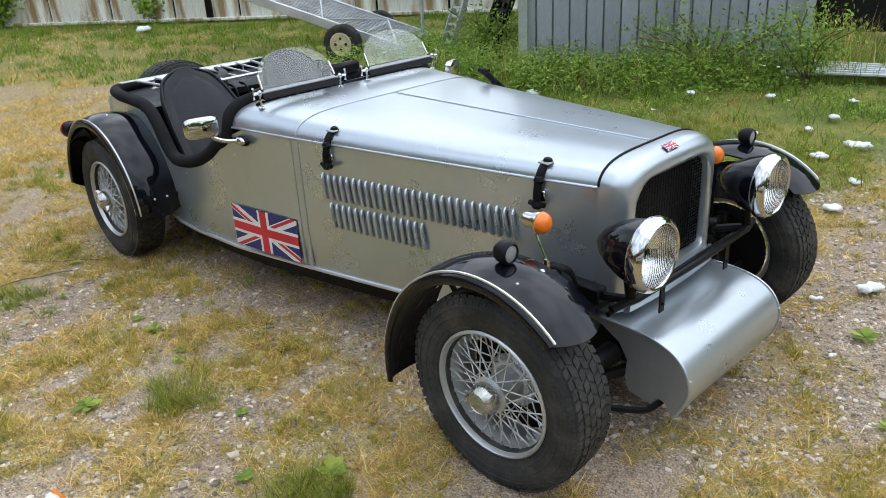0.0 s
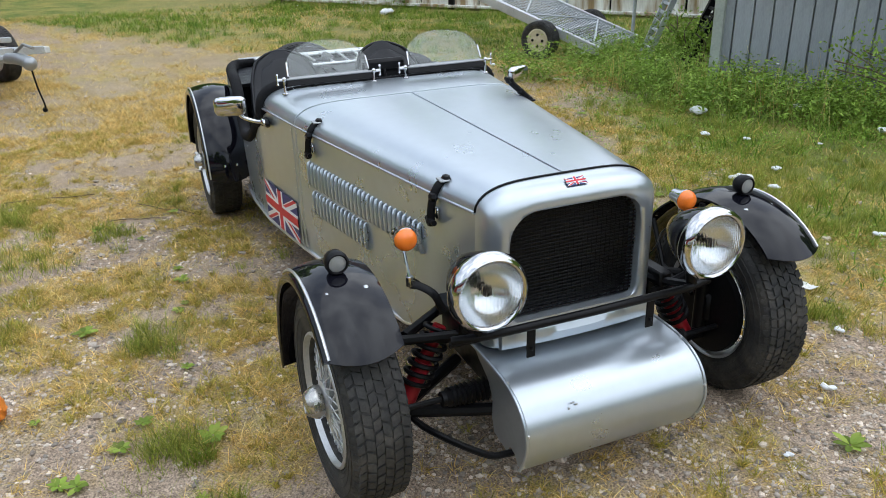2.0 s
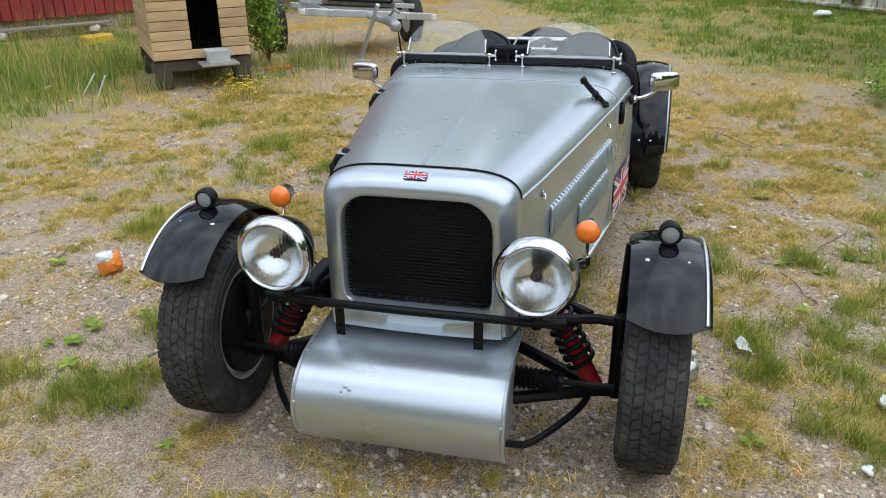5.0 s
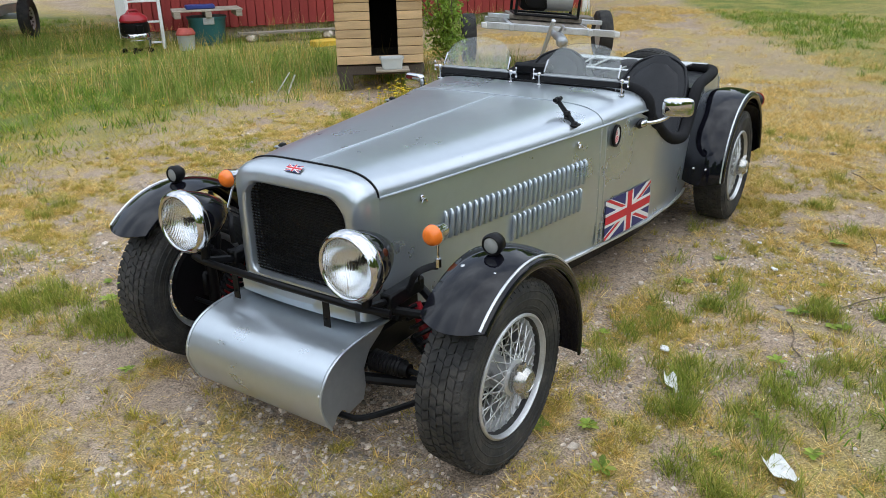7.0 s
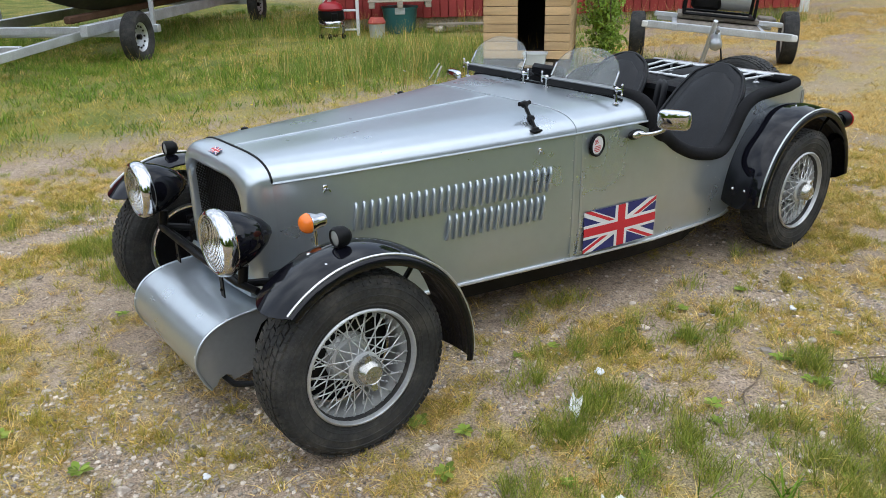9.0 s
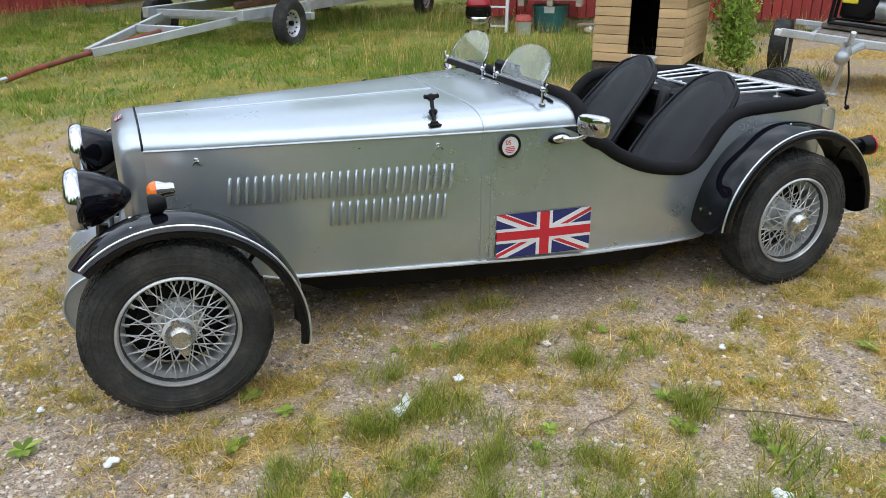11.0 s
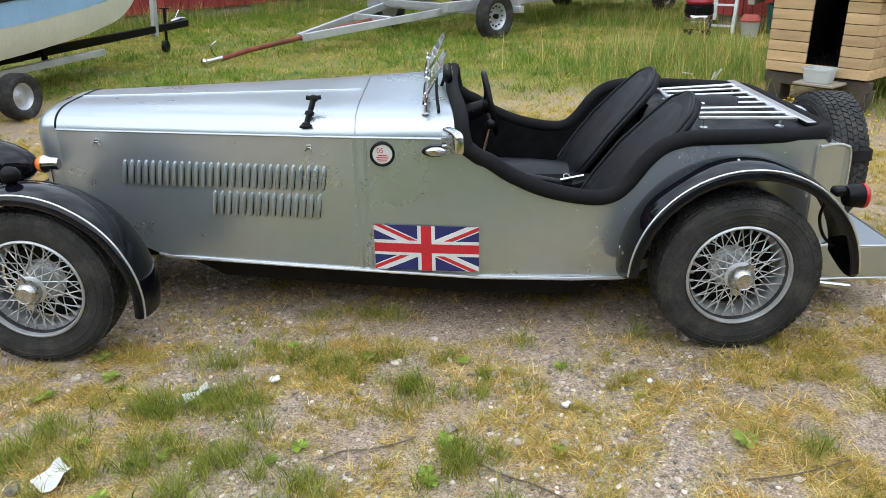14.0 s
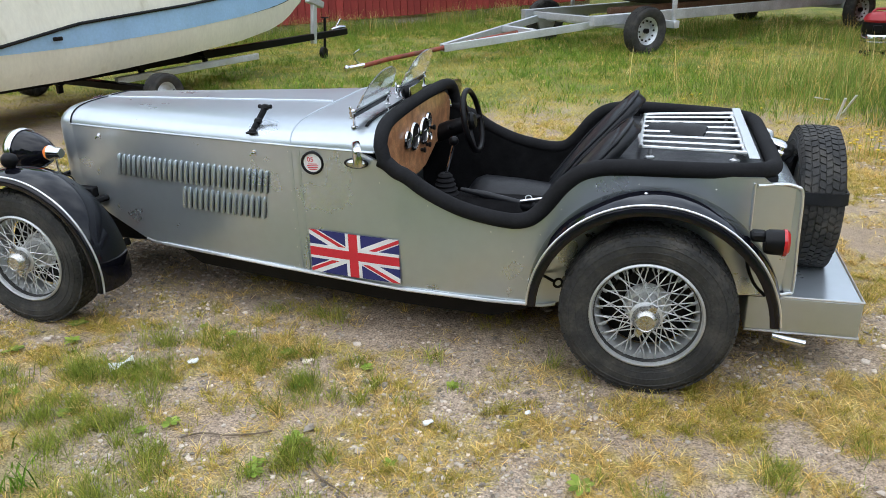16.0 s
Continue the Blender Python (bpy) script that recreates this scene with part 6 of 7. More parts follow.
# ---- kennel ----
DOG = pose(4.407, 3.719, 0.0, 0, 0, math.degrees(math.atan2(3.03 - 3.719, 4.97 - 4.407)))
dog = thing("dog_kennel", "pine-boarded dog kennel with a dark doorway, raised on blocks", "kennel", DOG)
W, D, B, H = 0.89, 1.15, 0.262, 0.70
nb = 8
ph = H / nb
dw0, dw1 = 0.355, 0.63
for i in range(nb):
    z = B + ph * (i + 0.5)
    spans = [(0, dw0), (dw1, W)] if i > 0 else [(0, W)]
    for a, b in spans:
        part("plank", Geo().box(((a + b) / 2, 0, z), (b - a, 0.022, ph - 0.005), ch=0.005), PINE, dog)
    for y0 in (0, W):
        part("plank", Geo().box((D / 2, 0, z), (D, 0.022, ph - 0.005), Matrix.Translation((y0 - (0.011 if y0 else -0.011), 0, 0)) @ pose(0, 0, 0, 0, 0, 90), 0.005), PINE, dog)
gable = Geo().prism([(0, B + H), (dw0, B + H), (dw0 + 0.05, B + H + 0.07), (dw1 - 0.05, B + H + 0.07), (dw1, B + H), (W, B + H), (W / 2, B + H + 0.42)], 0.022, Matrix(((1, 0, 0, 0), (0, 0, -1, 0.011), (0, 1, 0, 0), (0, 0, 0, 1))))
part("gable", gable, PINE, dog, smooth=0)
part("back_wall", Geo().box((W / 2, D, B + H / 2), (W, 0.02, H)), PINE, dog)
# near-black sheets stand in for the shade behind the doorway
part("lining", Geo().box((W / 2, D - 0.03, B + H / 2), (W - 0.05, 0.02, H)).box((W / 2, D / 2, B + 0.01), (W - 0.05, D - 0.05, 0.02)).box((0.045, D / 2, B + H / 2), (0.02, D - 0.06, H)).box((W - 0.045, D / 2, B + H / 2), (0.02, D - 0.06, H)), DARK, dog, "near-black sheets that paint the shade inside")
for a, sx in ((40, -1), (-40, 1)):
    part("roof_board", Geo().box((0, 0, 0), (0.74, D + 0.25, 0.025), Matrix.Translation((W / 2 + sx * 0.27, D / 2, B + H + 0.20)) @ pose(0, 0, 0, 0, sx * 41, 0), 0.004), ROOF, dog)
# plinth colour is kept dark to paint the shadow below the kennel
part("plinth", Geo().box((W / 2, 0.06, 0.20), (W + 0.02, 0.08, 0.10), ch=0.008).box((W / 2, D - 0.05, 0.20), (W, 0.08, 0.10), ch=0.008).box((0.08, 0.12, 0.08), (0.14, 0.2, 0.17), ch=0.01).box((W - 0.08, 0.12, 0.08), (0.14, 0.2, 0.17), ch=0.01).box((W - 0.08, D - 0.1, 0.08), (0.14, 0.2, 0.17), ch=0.01).box((0.08, D - 0.1, 0.08), (0.14, 0.2, 0.17), ch=0.01), mat("shaded_timber", (0.085, 0.068, 0.055), 0.85, vary=0.25, scale=6), dog, "timber plinth coloured dark for the shadow under the kennel")
part("sill", Geo().box((0.56, -0.13, 0.225), (0.34, 0.26, 0.02), ch=0.004), OLDWOOD, dog)
tubm = mat("clear_plastic", (0.75, 0.80, 0.82), 0.25, vary=0.05, scale=12, trans=0.35)
rings = []
for z, f in ((0.0, 0.86), (0.10, 1.0), (0.10, 1.08), (0.115, 1.08), (0.115, 0.97), (0.012, 0.84)):
    rings.append([(0.115 * f * math.copysign(abs(math.cos(a)) ** 0.3, math.cos(a)), 0.085 * f * math.copysign(abs(math.sin(a)) ** 0.3, math.sin(a)), z) for a in [2 * math.pi * j / 28 for j in range(28)]])
solid("plastic_tub", Geo().loft(rings), tubm, "clear plastic tub on the sill of the kennel", "tub", DOG @ pose(0.555, -0.15, 0.238))

# ---- generator trailer ----
TR = pose(6.453, 2.353, -0.012, 5.2, 0, 35.8)
gt = thing("utility_trailer", "small galvanised trailer carrying a petrol generator", "trailer", TR)
g = Geo().box((0, 0, 0.485), (0.06, 1.50, 0.075), ch=0.006).box((0.5, -0.45, 0.48), (1.1, 0.05, 0.07), ch=0.005).box((0.5, 0.45, 0.48), (1.1, 0.05, 0.07), ch=0.005).box((1.05, 0, 0.46), (0.06, 1.3, 0.06), ch=0.005)
g.box((0.42, 0, 0.56), (0.05, 1.36, 0.05), ch=0.005)
part("chassis", g, GALV, gt, "galvanised frame")
for s in (-1, 1):
    part("corner_lamp", Geo().box((-0.02, s * 0.76, 0.485), (0.07, 0.06, 0.06), ch=0.006), WHITE, gt)
part("drawbar", Geo().tube([(0.9, 0, 0.47), (0.0, 0, 0.47), (-0.82, 0.05, 0.49)], 0.035, 8), GALV, gt)
part("coupling", Geo().tube([(-0.50, 0, 0.475), (-0.66, 0, 0.48), (-0.80, 0, 0.455)], [0.045, 0.05, 0.055], 12).ball((-0.80, 0, 0.45), 0.06).tube([(-0.6, 0, 0.52), (-0.75, 0, 0.60), (-0.88, 0, 0.58)], 0.014, 8), SILVER_DULL, gt, "ball coupling", Matrix.Translation((-0.28, 0.07, 0.03)))
part("prop_stand", Geo().tube([(-0.50, 0.07, 0.63), (-0.17, 0.13, 0.03)], 0.024, 10).lathe([(0.05, 0), (0.05, 0.012), (0.02, 0.03)], 12, Matrix.Translation((-0.16, 0.13, 0.0))), GALV, gt, "prop stand")
part("cable", Geo().tube(curve([(-0.72, -0.03, 0.45), (-0.70, -0.08, 0.25), (-0.74, -0.10, 0.10), (-0.70, -0.12, 0.05)], 5), 0.008, 6).ball((-0.70, -0.12, 0.05), 0.022), BLACK_SATIN, gt, m=Matrix.Translation((-0.28, 0.05, 0.02)))
for s in (-1, 1):
    w = part("wheel", Geo().lathe([(0.001, -0.05), (0.17, -0.055), (0.17, 0.04), (0.10, 0.05), (0.001, 0.04)], 24), GALV, gt, "trailer wheel", pose(0.95, s * 0.84, 0.300 - 0.076 * s, 90 * -s - 5.2, 0, 0))
    part("tyre", TYRE, None, w, m=Matrix.Diagonal((0.98, 0.98, 1.0, 1)))
# bed planks are darker than the other weathered wood
part("plank_bed", Geo().box((0.55, 0, 0.512), (1.0, 0.86, 0.03), ch=0.005).box((0.62, 0, 0.565), (0.5, 0.86, 0.05), ch=0.005).box((0.80, -0.55, 0.57), (0.30, 0.18, 0.05), ch=0.01), mat("dark_planks", (0.19, 0.165, 0.135), 0.85, vary=0.3, scale=6, bump=0.25, bscale=50, stretch=(1, 7, 7)), gt, "weathered plank bed")
gn = thing("generator", "petrol generator in a black tube frame on the trailer", "generator", TR @ pose(0.55, 0.0, 0.60) @ Matrix.Diagonal((1.0, 1.22, 1.1, 1)))
g = Geo()
for y in (-0.30, 0.30):
    g.tube([(-0.22, y, 0.0), (-0.22, y, 0.42), (0.22, y, 0.42), (0.22, y, 0.0)], 0.015, 8, loop=True)
for x in (-0.22, 0.22):
    for z in (0.0, 0.42):
        g.tube([(x, -0.30, z), (x, 0.30, z)], 0.015, 8)
part("tube_frame", g, BLACK_SATIN, gn, "black tube frame")
part("engine", Geo().box((0, 0.12, 0.17), (0.26, 0.26, 0.26), ch=0.03).lathe([(0.10, 0), (0.10, 0.05), (0.04, 0.06)], 18, pose(-0.13, 0.12, 0.17, 0, -90, 0)), BLACK_SATIN, gn)
part("alternator", Geo().tube([(0, -0.26, 0.15), (0, 0.0, 0.15)], [0.10, 0.11], 20), SILVER_DULL, gn)
part("fuel_tank", Geo().box((0, 0, 0.34), (0.36, 0.50, 0.12), ch=0.035), BLACK_SATIN, gn)
part("label_plate", Geo().box((-0.20, 0.19, 0.23), (0.02, 0.12, 0.10), ch=0.01), mat("yellow_label", (0.75, 0.62, 0.03), 0.5, vary=0.08, scale=10), gn, "yellow label plate")

# ---- boats on their trailers ----
HULL_W = mat("weathered_gelcoat", (0.72, 0.70, 0.60), 0.45, vary=0.07, scale=3, second=(0.50, 0.47, 0.37), patch=0.68, bump=0.04, bscale=20, stretch=(1.2, 1.2, 0.5))
HULL_D = mat("scraped_bottom", (0.075, 0.07, 0.06), 0.7, vary=0.3, scale=5, second=(0.45, 0.44, 0.38), patch=0.60, bump=0.1, bscale=30, stretch=(0.7, 0.7, 2))
HULL_B = mat("pale_blue_band", (0.338, 0.55, 0.825), 0.42, vary=0.08, scale=4)
HULL_K = mat("black_hull", (0.030, 0.033, 0.030), 0.55, vary=0.35, scale=3, second=(0.070, 0.066, 0.050), patch=0.60, bump=0.1, bscale=25)
GREENRUST = mat("rusty_steel", (0.16, 0.085, 0.055), 0.8, vary=0.3, scale=7, bump=0.2, bscale=60)


def hull_point(t, u, ln, beam, keel, sheer):
    """A point on one side of a hull: t from bow to stern, u from keel to gunwale."""
    full = min(1, 1.35 * t ** 0.55) if t < 0.6 else 1.0
    rise = 0.50 * max(0, 1 - t / 0.42) ** 2.0
    z_k = keel + rise * (sheer - keel) * 0.95
    z_s = sheer + 0.10 * (1 - t) ** 2
    flare = lerp(u, [0, 0.32, 0.42, 0.7, 1.0], [0.0, 0.74, 0.84, 0.94, 1.0])
    z = lerp(u, [0, 0.32, 0.42, 1.0], [z_k, z_k + 0.26 * (z_s - z_k), z_k + 0.38 * (z_s - z_k), z_s])
    return (-t * ln, beam / 2 * full * flare, z)


def hull_part(name, parent, material, u0, u1, ln, beam, keel, sheer, label="", puff=0.0):
    g = Geo()
    for s in (-1, 1):
        rows = []
        for t in frange(0.0, 1.0, 25):
            pts = [hull_point(t, u, ln, beam, keel, sheer) for u in frange(u0, u1, 7)]
            rows.append([(x, s * (y + puff), z) for x, y, z in pts] + [(x, s * max(0, y - 0.02), z) for x, y, z in pts[::-1]])
        g.loft(rows)
    return part(name, g, material, parent, label, smooth=40)


BX = math.degrees(math.atan2(0.954, 0.30))
WB_S = [0, 0.5, 0.9, 1.6, 2.57, 3.9, 4.8, 5.6]
WB_HALF = [0.03, 0.24, 0.38, 0.57, 0.74, 0.88, 0.95, 0.95]
WB_LEVELS = [(0.02, [0.80, 0.60, 0.50, 0.43, 0.38, 0.34, 0.34, 0.34]), (0.86, [0.84, 0.64, 0.555, 0.49, 0.445, 0.405, 0.415, 0.415]), (0.94, [0.95, 0.78, 0.70, 0.62, 0.58, 0.55, 0.55, 0.55]),
             (0.97, [1.0, 0.86, 0.82, 0.77, 0.725, 0.70, 0.72, 0.72]), (1.0, [1.16, 1.10, 1.07, 1.02, 0.965, 0.905, 0.77, 0.75]), (0.93, [1.45, 1.42, 1.40, 1.36, 1.32, 1.27, 1.20, 1.16])]


def wb_side(parent, name, material, k0, k1, label="", puff=0.0):
    """One strake of the white boat, between two of its levels, on both sides."""
    for sd in (-1, 1):
        rows = []
        for x in frange(0, 5.6, 29):
            hb = lerp(x, WB_S, WB_HALF)
            pts = []
            for k in range(k0, k1 + 1):
                pts.append((-x, sd * (hb * WB_LEVELS[k][0] + puff), lerp(x, WB_S, WB_LEVELS[k][1])))
            rows.append(pts + [(a, b - sd * 0.025 * min(1, hb * 4), c) for a, b, c in pts[::-1]])
        part(name, Geo().loft(rows), material, parent, label, smooth=35)


wb = thing("white_boat", "weathered cream motorboat with a pale blue band and black rubbing strip", "boat", pose(-2.26, 6.95, 0, 0, 0, BX))
wb_side(wb, "bottom", HULL_D, 0, 1, "dirty scraped bottom")
wb_side(wb, "hull", HULL_W, 1, 3, "stained cream lower hull")
wb_side(wb, "blue_band", HULL_B, 3, 4, "pale blue painted band", 0.004)
wb_side(wb, "topside", HULL_W, 4, 5, "speckled white topside")
for sd in (-1, 1):
    part("rubbing_strip", Geo().tube([(-x, sd * (lerp(x, WB_S, WB_HALF) + 0.012), lerp(x, WB_S, WB_LEVELS[4][1])) for x in frange(0, 5.6, 40)], 0.015, 8), BLACK_SATIN, wb, "black rubbing strip")
    part("chine_strip", Geo().tube([(-x, sd * (lerp(x, WB_S, WB_HALF) * 0.95 + 0.004), lerp(x, WB_S, WB_LEVELS[3][1])) for x in frange(0.2, 5.6, 40)], 0.007, 6), BLACK_SATIN, wb)
part("transom", Geo().box((-5.6, 0, 0.78), (0.04, 1.8, 0.8), ch=0.01), HULL_W, wb)
part("cleat", Geo().box((-4.15, -0.93, 0.80), (0.09, 0.02, 0.035), ch=0.006), BLACK_SATIN, wb)
rows = []
for x in frange(0.05, 5.6, 18):
    y, z = lerp(x, WB_S, WB_HALF) * 0.93, lerp(x, WB_S, WB_LEVELS[5][1])
    rows.append([(-x, -y, z), (-x, -y * 0.8, z + 0.05), (-x, 0, z + 0.08), (-x, y * 0.8, z + 0.05), (-x, y, z), (-x, 0, z - 0.05)])
part("deck", Geo().loft(rows), HULL_W, wb, "weathered cream deck")
part("cover", Geo().box((-4.4, 0, 1.34), (1.6, 1.5, 0.14), ch=0.06), mat("faded_red_cloth", (0.36, 0.07, 0.09), 0.8, vary=0.2, scale=6, bump=0.3, bscale=20), wb, "faded red cover")
for x in (-3.9, -4.5):
    part("grab_rail", Geo().tube([(x, -0.84, 1.24), (x, -0.84, 1.36), (x - 0.4, -0.84, 1.36), (x - 0.4, -0.84, 1.22)], 0.011, 8), CHROME, wb)
wt = thing("boat_trailer", "black steel boat trailer with a winch post and jockey wheel", "trailer", pose(-2.26, 6.95, 0, 0, 0, BX))
part("drawbar", Geo().box((-1.75, 0, 0.33), (5.4, 0.07, 0.09), pose(0, 0, 0, 0, 0, 1.5), 0.006), BLACK_SATIN, wt, "black drawbar")
part("crossbeam", Geo().box((-3.3, 0, 0.22), (0.09, 2.2, 0.07), ch=0.006), BLACK_SATIN, wt)
part("side_arm", Geo().box((-2.3, -0.42, 0.27), (2.0, 0.06, 0.07), pose(0, 0, 0, 0, 0, 0), 0.006), GALV, wt)
part("winch_post", Geo().box((0.17, 0, 0.62), (0.08, 0.06, 0.72), pose(0, 0, 0, 0, 7, 0), 0.006).box((0.0, 0, 0.84), (0.30, 0.10, 0.09), pose(0, 0, 0, 0, 20, 0), 0.01), GALV, wt, "galvanised winch post")
part("coupling", Geo().tube([(0.72, 0.12, 0.36), (0.9, 0.12, 0.38), (1.02, 0.12, 0.37)], [0.035, 0.045, 0.04], 10).tube([(0.85, 0.12, 0.41), (0.95, 0.12, 0.50), (1.06, 0.12, 0.46)], 0.010, 8), CHROME, wt)
part("jockey_wheel", Geo().tube([(0.46, 0.04, 0.06), (0.52, 0.04, 0.56)], 0.020, 10).tube([(0.52, -0.03, 0.56), (0.52, 0.11, 0.56)], 0.009, 6).lathe([(0.02, -0.02), (0.08, -0.025), (0.08, 0.025), (0.02, 0.02)], 16, pose(0.44, 0.04, 0.08, 90, 0, 10)), BLACK_SATIN, wt, "jockey wheel on its post")
for x, y in ((-1.9, -0.16), (-1.9, 0.16), (-2.9, -0.30), (-2.9, 0.30), (-3.9, -0.38), (-3.9, 0.38)):
    part("keel_roller", Geo().tube([(x, y - 0.05, 0.37), (x, y + 0.05, 0.37)], 0.055, 14).box((x, y, 0.30), (0.05, 0.05, 0.12), ch=0.005), BLACK_SATIN, wt)
for sd in (-1, 1):
    w = part("wheel", Geo().lathe([(0.001, -0.03), (0.11, -0.035), (0.120, 0.045), (0.112, 0.040), (0.095, 0.0), (0.05, 0.012), (0.035, 0.03), (0.001, 0.034)], 24), GALV, wt, "trailer wheel with a silver rim", pose(-3.3, sd * 1.15, 0.197, 90 * -sd, 0, 0))
    part("tyre", TYRE, None, w, m=Matrix.Diagonal((0.66, 0.66, 0.9, 1)))

AX = 45.2
bb_at = pose(-1.24, 6.21, 0, 0, 0, AX)
bt = thing("boat_trailer", "long four-wheeled boat trailer with a rust-red drawbar", "trailer", bb_at)
part("drawbar", Geo().tube([(0.12, 0, 0.06), (0.5, -0.01, 0.12), (1.4, -0.02, 0.20)], 0.030, 10).tube([(1.3, -0.02, 0.19), (2.7, -0.03, 0.32)], 0.036, 10), RUST, bt, "rust-red drawbar")
part("coupling", Geo().tube([(-0.10, 0, 0.05), (0.14, 0, 0.07)], 0.032, 10).ball((-0.10, 0, 0.05), 0.045, 10).tube(curve([(0.08, 0, 0.08), (0.03, 0.02, 0.15), (0.02, 0.02, 0.22), (0.09, 0.0, 0.27)], 4), 0.011, 6), CHROME, bt, "tow coupling with its handle up")
for s in (-1, 1):
    part("v_arm", Geo().box((1.22, 0, 0), (2.46, 0.06, 0.10), Matrix.Translation((1.32, s * 0.04, 0.19)) @ pose(0, 0, 0, 0, -5.5, s * 17), 0.005), GALV, bt, "galvanised arm")
    part("side_rail", Geo().box((6.2, s * 0.80, 0.46), (6.0, 0.10, 0.14), ch=0.006), GALV, bt)
    part("outer_arm", Geo().box((4.42, s * 0.97, 0.36), (0.10, 0.44, 0.10), ch=0.006).box((4.42, s * 1.12, 0.62), (0.06, 0.05, 0.55), ch=0.005), GALV, bt)
    for x in (3.87, 8.62):
        w = part("wheel", Geo().lathe([(0.001, -0.02), (0.13, -0.03), (0.15, 0.03), (0.185, 0.055), (0.185, 0.045), (0.17, -0.06), (0.001, -0.06)], 26), GALV, bt, "steel trailer wheel with round holes", pose(x, s * 1.14, 0.31, 90 * -s, 0, 0))
        part("tyre", TYRE, None, w, m=Matrix.Diagonal((1.08, 1.08, 1.1, 1)))
        g = Geo()
        for k in range(12):
            a = 2 * math.pi * k / 12
            g.lathe([(0.001, 0.02), (0.013, 0.02), (0.013, 0.036), (0.001, 0.036)], 8, Matrix.Translation((0.135 * math.cos(a), 0.135 * math.sin(a), 0.0)))
        g.lathe([(0.035, 0), (0.035, 0.05), (0.001, 0.055)], 14)
        tagged(part("wheel_holes", g, BLACK_SATIN, w), kind="stuff")
for x, y, z in ((2.55, 0.75, 0.33), (3.87, 2.1, 0.36), (8.62, 2.1, 0.36), (3.4, 1.6, 0.45)):
    part("cross_brace", Geo().box((x, 0, z), (0.08, y, 0.09), ch=0.006), GALV, bt)
kb = thing("dark_boat", "large black-hulled boat with a weathered bottom on a long trailer", "boat", bb_at @ pose(2.6, 0, 0, 0, 0, 180))
dims2 = (7.0, 2.5, 0.53, 2.1)
hull_part("hull", kb, HULL_K, 0, 1.0, *dims2, label="scuffed black hull")
rows = []
for t in frange(0.02, 1.0, 14):
    x, y, z = hull_point(t, 1.0, *dims2)
    rows.append([(x, -y, z), (x, 0, z + 0.1), (x, y, z), (x, 0, z - 0.05)])
part("deck", Geo().loft(rows), HULL_W, kb)
part("keel", Geo().box((-4.2, 0, 0.49), (5.2, 0.10, 0.10), ch=0.02), GREENRUST, kb, "rusty keel band")

# ---- mesh ramp on wheels, and scrap by the grey shed ----
rp = thing("ramp_trailer", "galvanised mesh loading ramp on a small wheeled axle", "trailer", pose(5.74, -4.19, 0, 0, 0, 30))
slope = pose(0, 0, 0.13, 0, -18.5, 0)
for y in (-0.50, 0.50):
    part("side_rail", Geo().box((1.9, y, 0), (3.9, 0.05, 0.10), slope, 0.006).box((1.9, y - math.copysign(0.03, y), -0.045), (3.9, 0.06, 0.012), slope, 0.003), GALV, rp)
bar_me = Geo().box((0, 0, -0.01), (0.045, 0.98, 0.045), ch=0.004).mesh("cross_bar", GALV)
brace_me = Geo().tube([(0.02, 0.46, 0.035), (0.46, -0.46, 0.035)], 0.012, 6).mesh("brace", GALV)
for i in range(9):
    part("cross_bar", bar_me, None, rp, m=slope @ Matrix.Translation((0.02 + 0.46 * i, 0, 0)))
for i in range(8):
    part("brace", brace_me, None, rp, m=slope @ Matrix.Translation((0.02 + 0.46 * i, 0, 0)) @ Matrix.Diagonal((1, -1 if i % 2 else 1, 1, 1)))
g = Geo()
for i in range(63):
    g.tube([(0.03 + 0.06 * i, -0.48, 0.022), (0.03 + 0.06 * i, 0.48, 0.022)], 0.006, 4, m=slope)
for i in range(17):
    g.tube([(0, -0.48 + 0.06 * i, 0.028), (3.8, -0.48 + 0.06 * i, 0.028)], 0.006, 4, m=slope)
part("mesh_deck", g, GALV, rp, "expanded metal deck")
part("hand_rail", Geo().tube([(0.15, -0.52, 0.42), (3.7, -0.52, 0.42)], 0.022, 8, m=slope).tube([(0.15, -0.52, 0.42), (0.02, -0.52, 0.0)], 0.022, 8, m=slope).tube([(1.1, -0.52, 0.42), (0.95, -0.52, 0.0)], 0.018, 8, m=slope).tube([(2.4, -0.52, 0.42), (2.25, -0.52, 0.0)], 0.018, 8, m=slope), GALV, rp, "galvanised hand rail")
CREAM = mat("cream_rim", (0.55, 0.49, 0.34), 0.6, vary=0.2, scale=12)
for s in (-1, 1):
    w = part("wheel", Geo().lathe([(0.001, -0.04), (0.11, -0.04), (0.130, 0.066), (0.115, 0.074), (0.07, 0.060), (0.04, 0.070), (0.001, 0.074)], 24), CREAM, rp, "small wheel with a cream rim", pose(0.62, s * 0.60, 0.205, -90 * s, 0, 0))
    part("tyre", TYRE, None, w, m=Matrix.Diagonal((0.70, 0.70, 1.0, 1)))
    for k in range(4):
        part("rim_hole", Geo().lathe([(0.001, 0.060), (0.016, 0.060), (0.016, 0.070), (0.001, 0.070)], 10, Matrix.Translation((0.062 * math.cos(1.57 * k), 0.062 * math.sin(1.57 * k), 0.0))), BLACK_SATIN, w)
part("axle", Geo().tube([(0.62, -0.6, 0.205), (0.62, 0.6, 0.205)], 0.02, 8).box((0.62, 0, 0.26), (0.08, 0.96, 0.1), ch=0.008), GALV, rp)
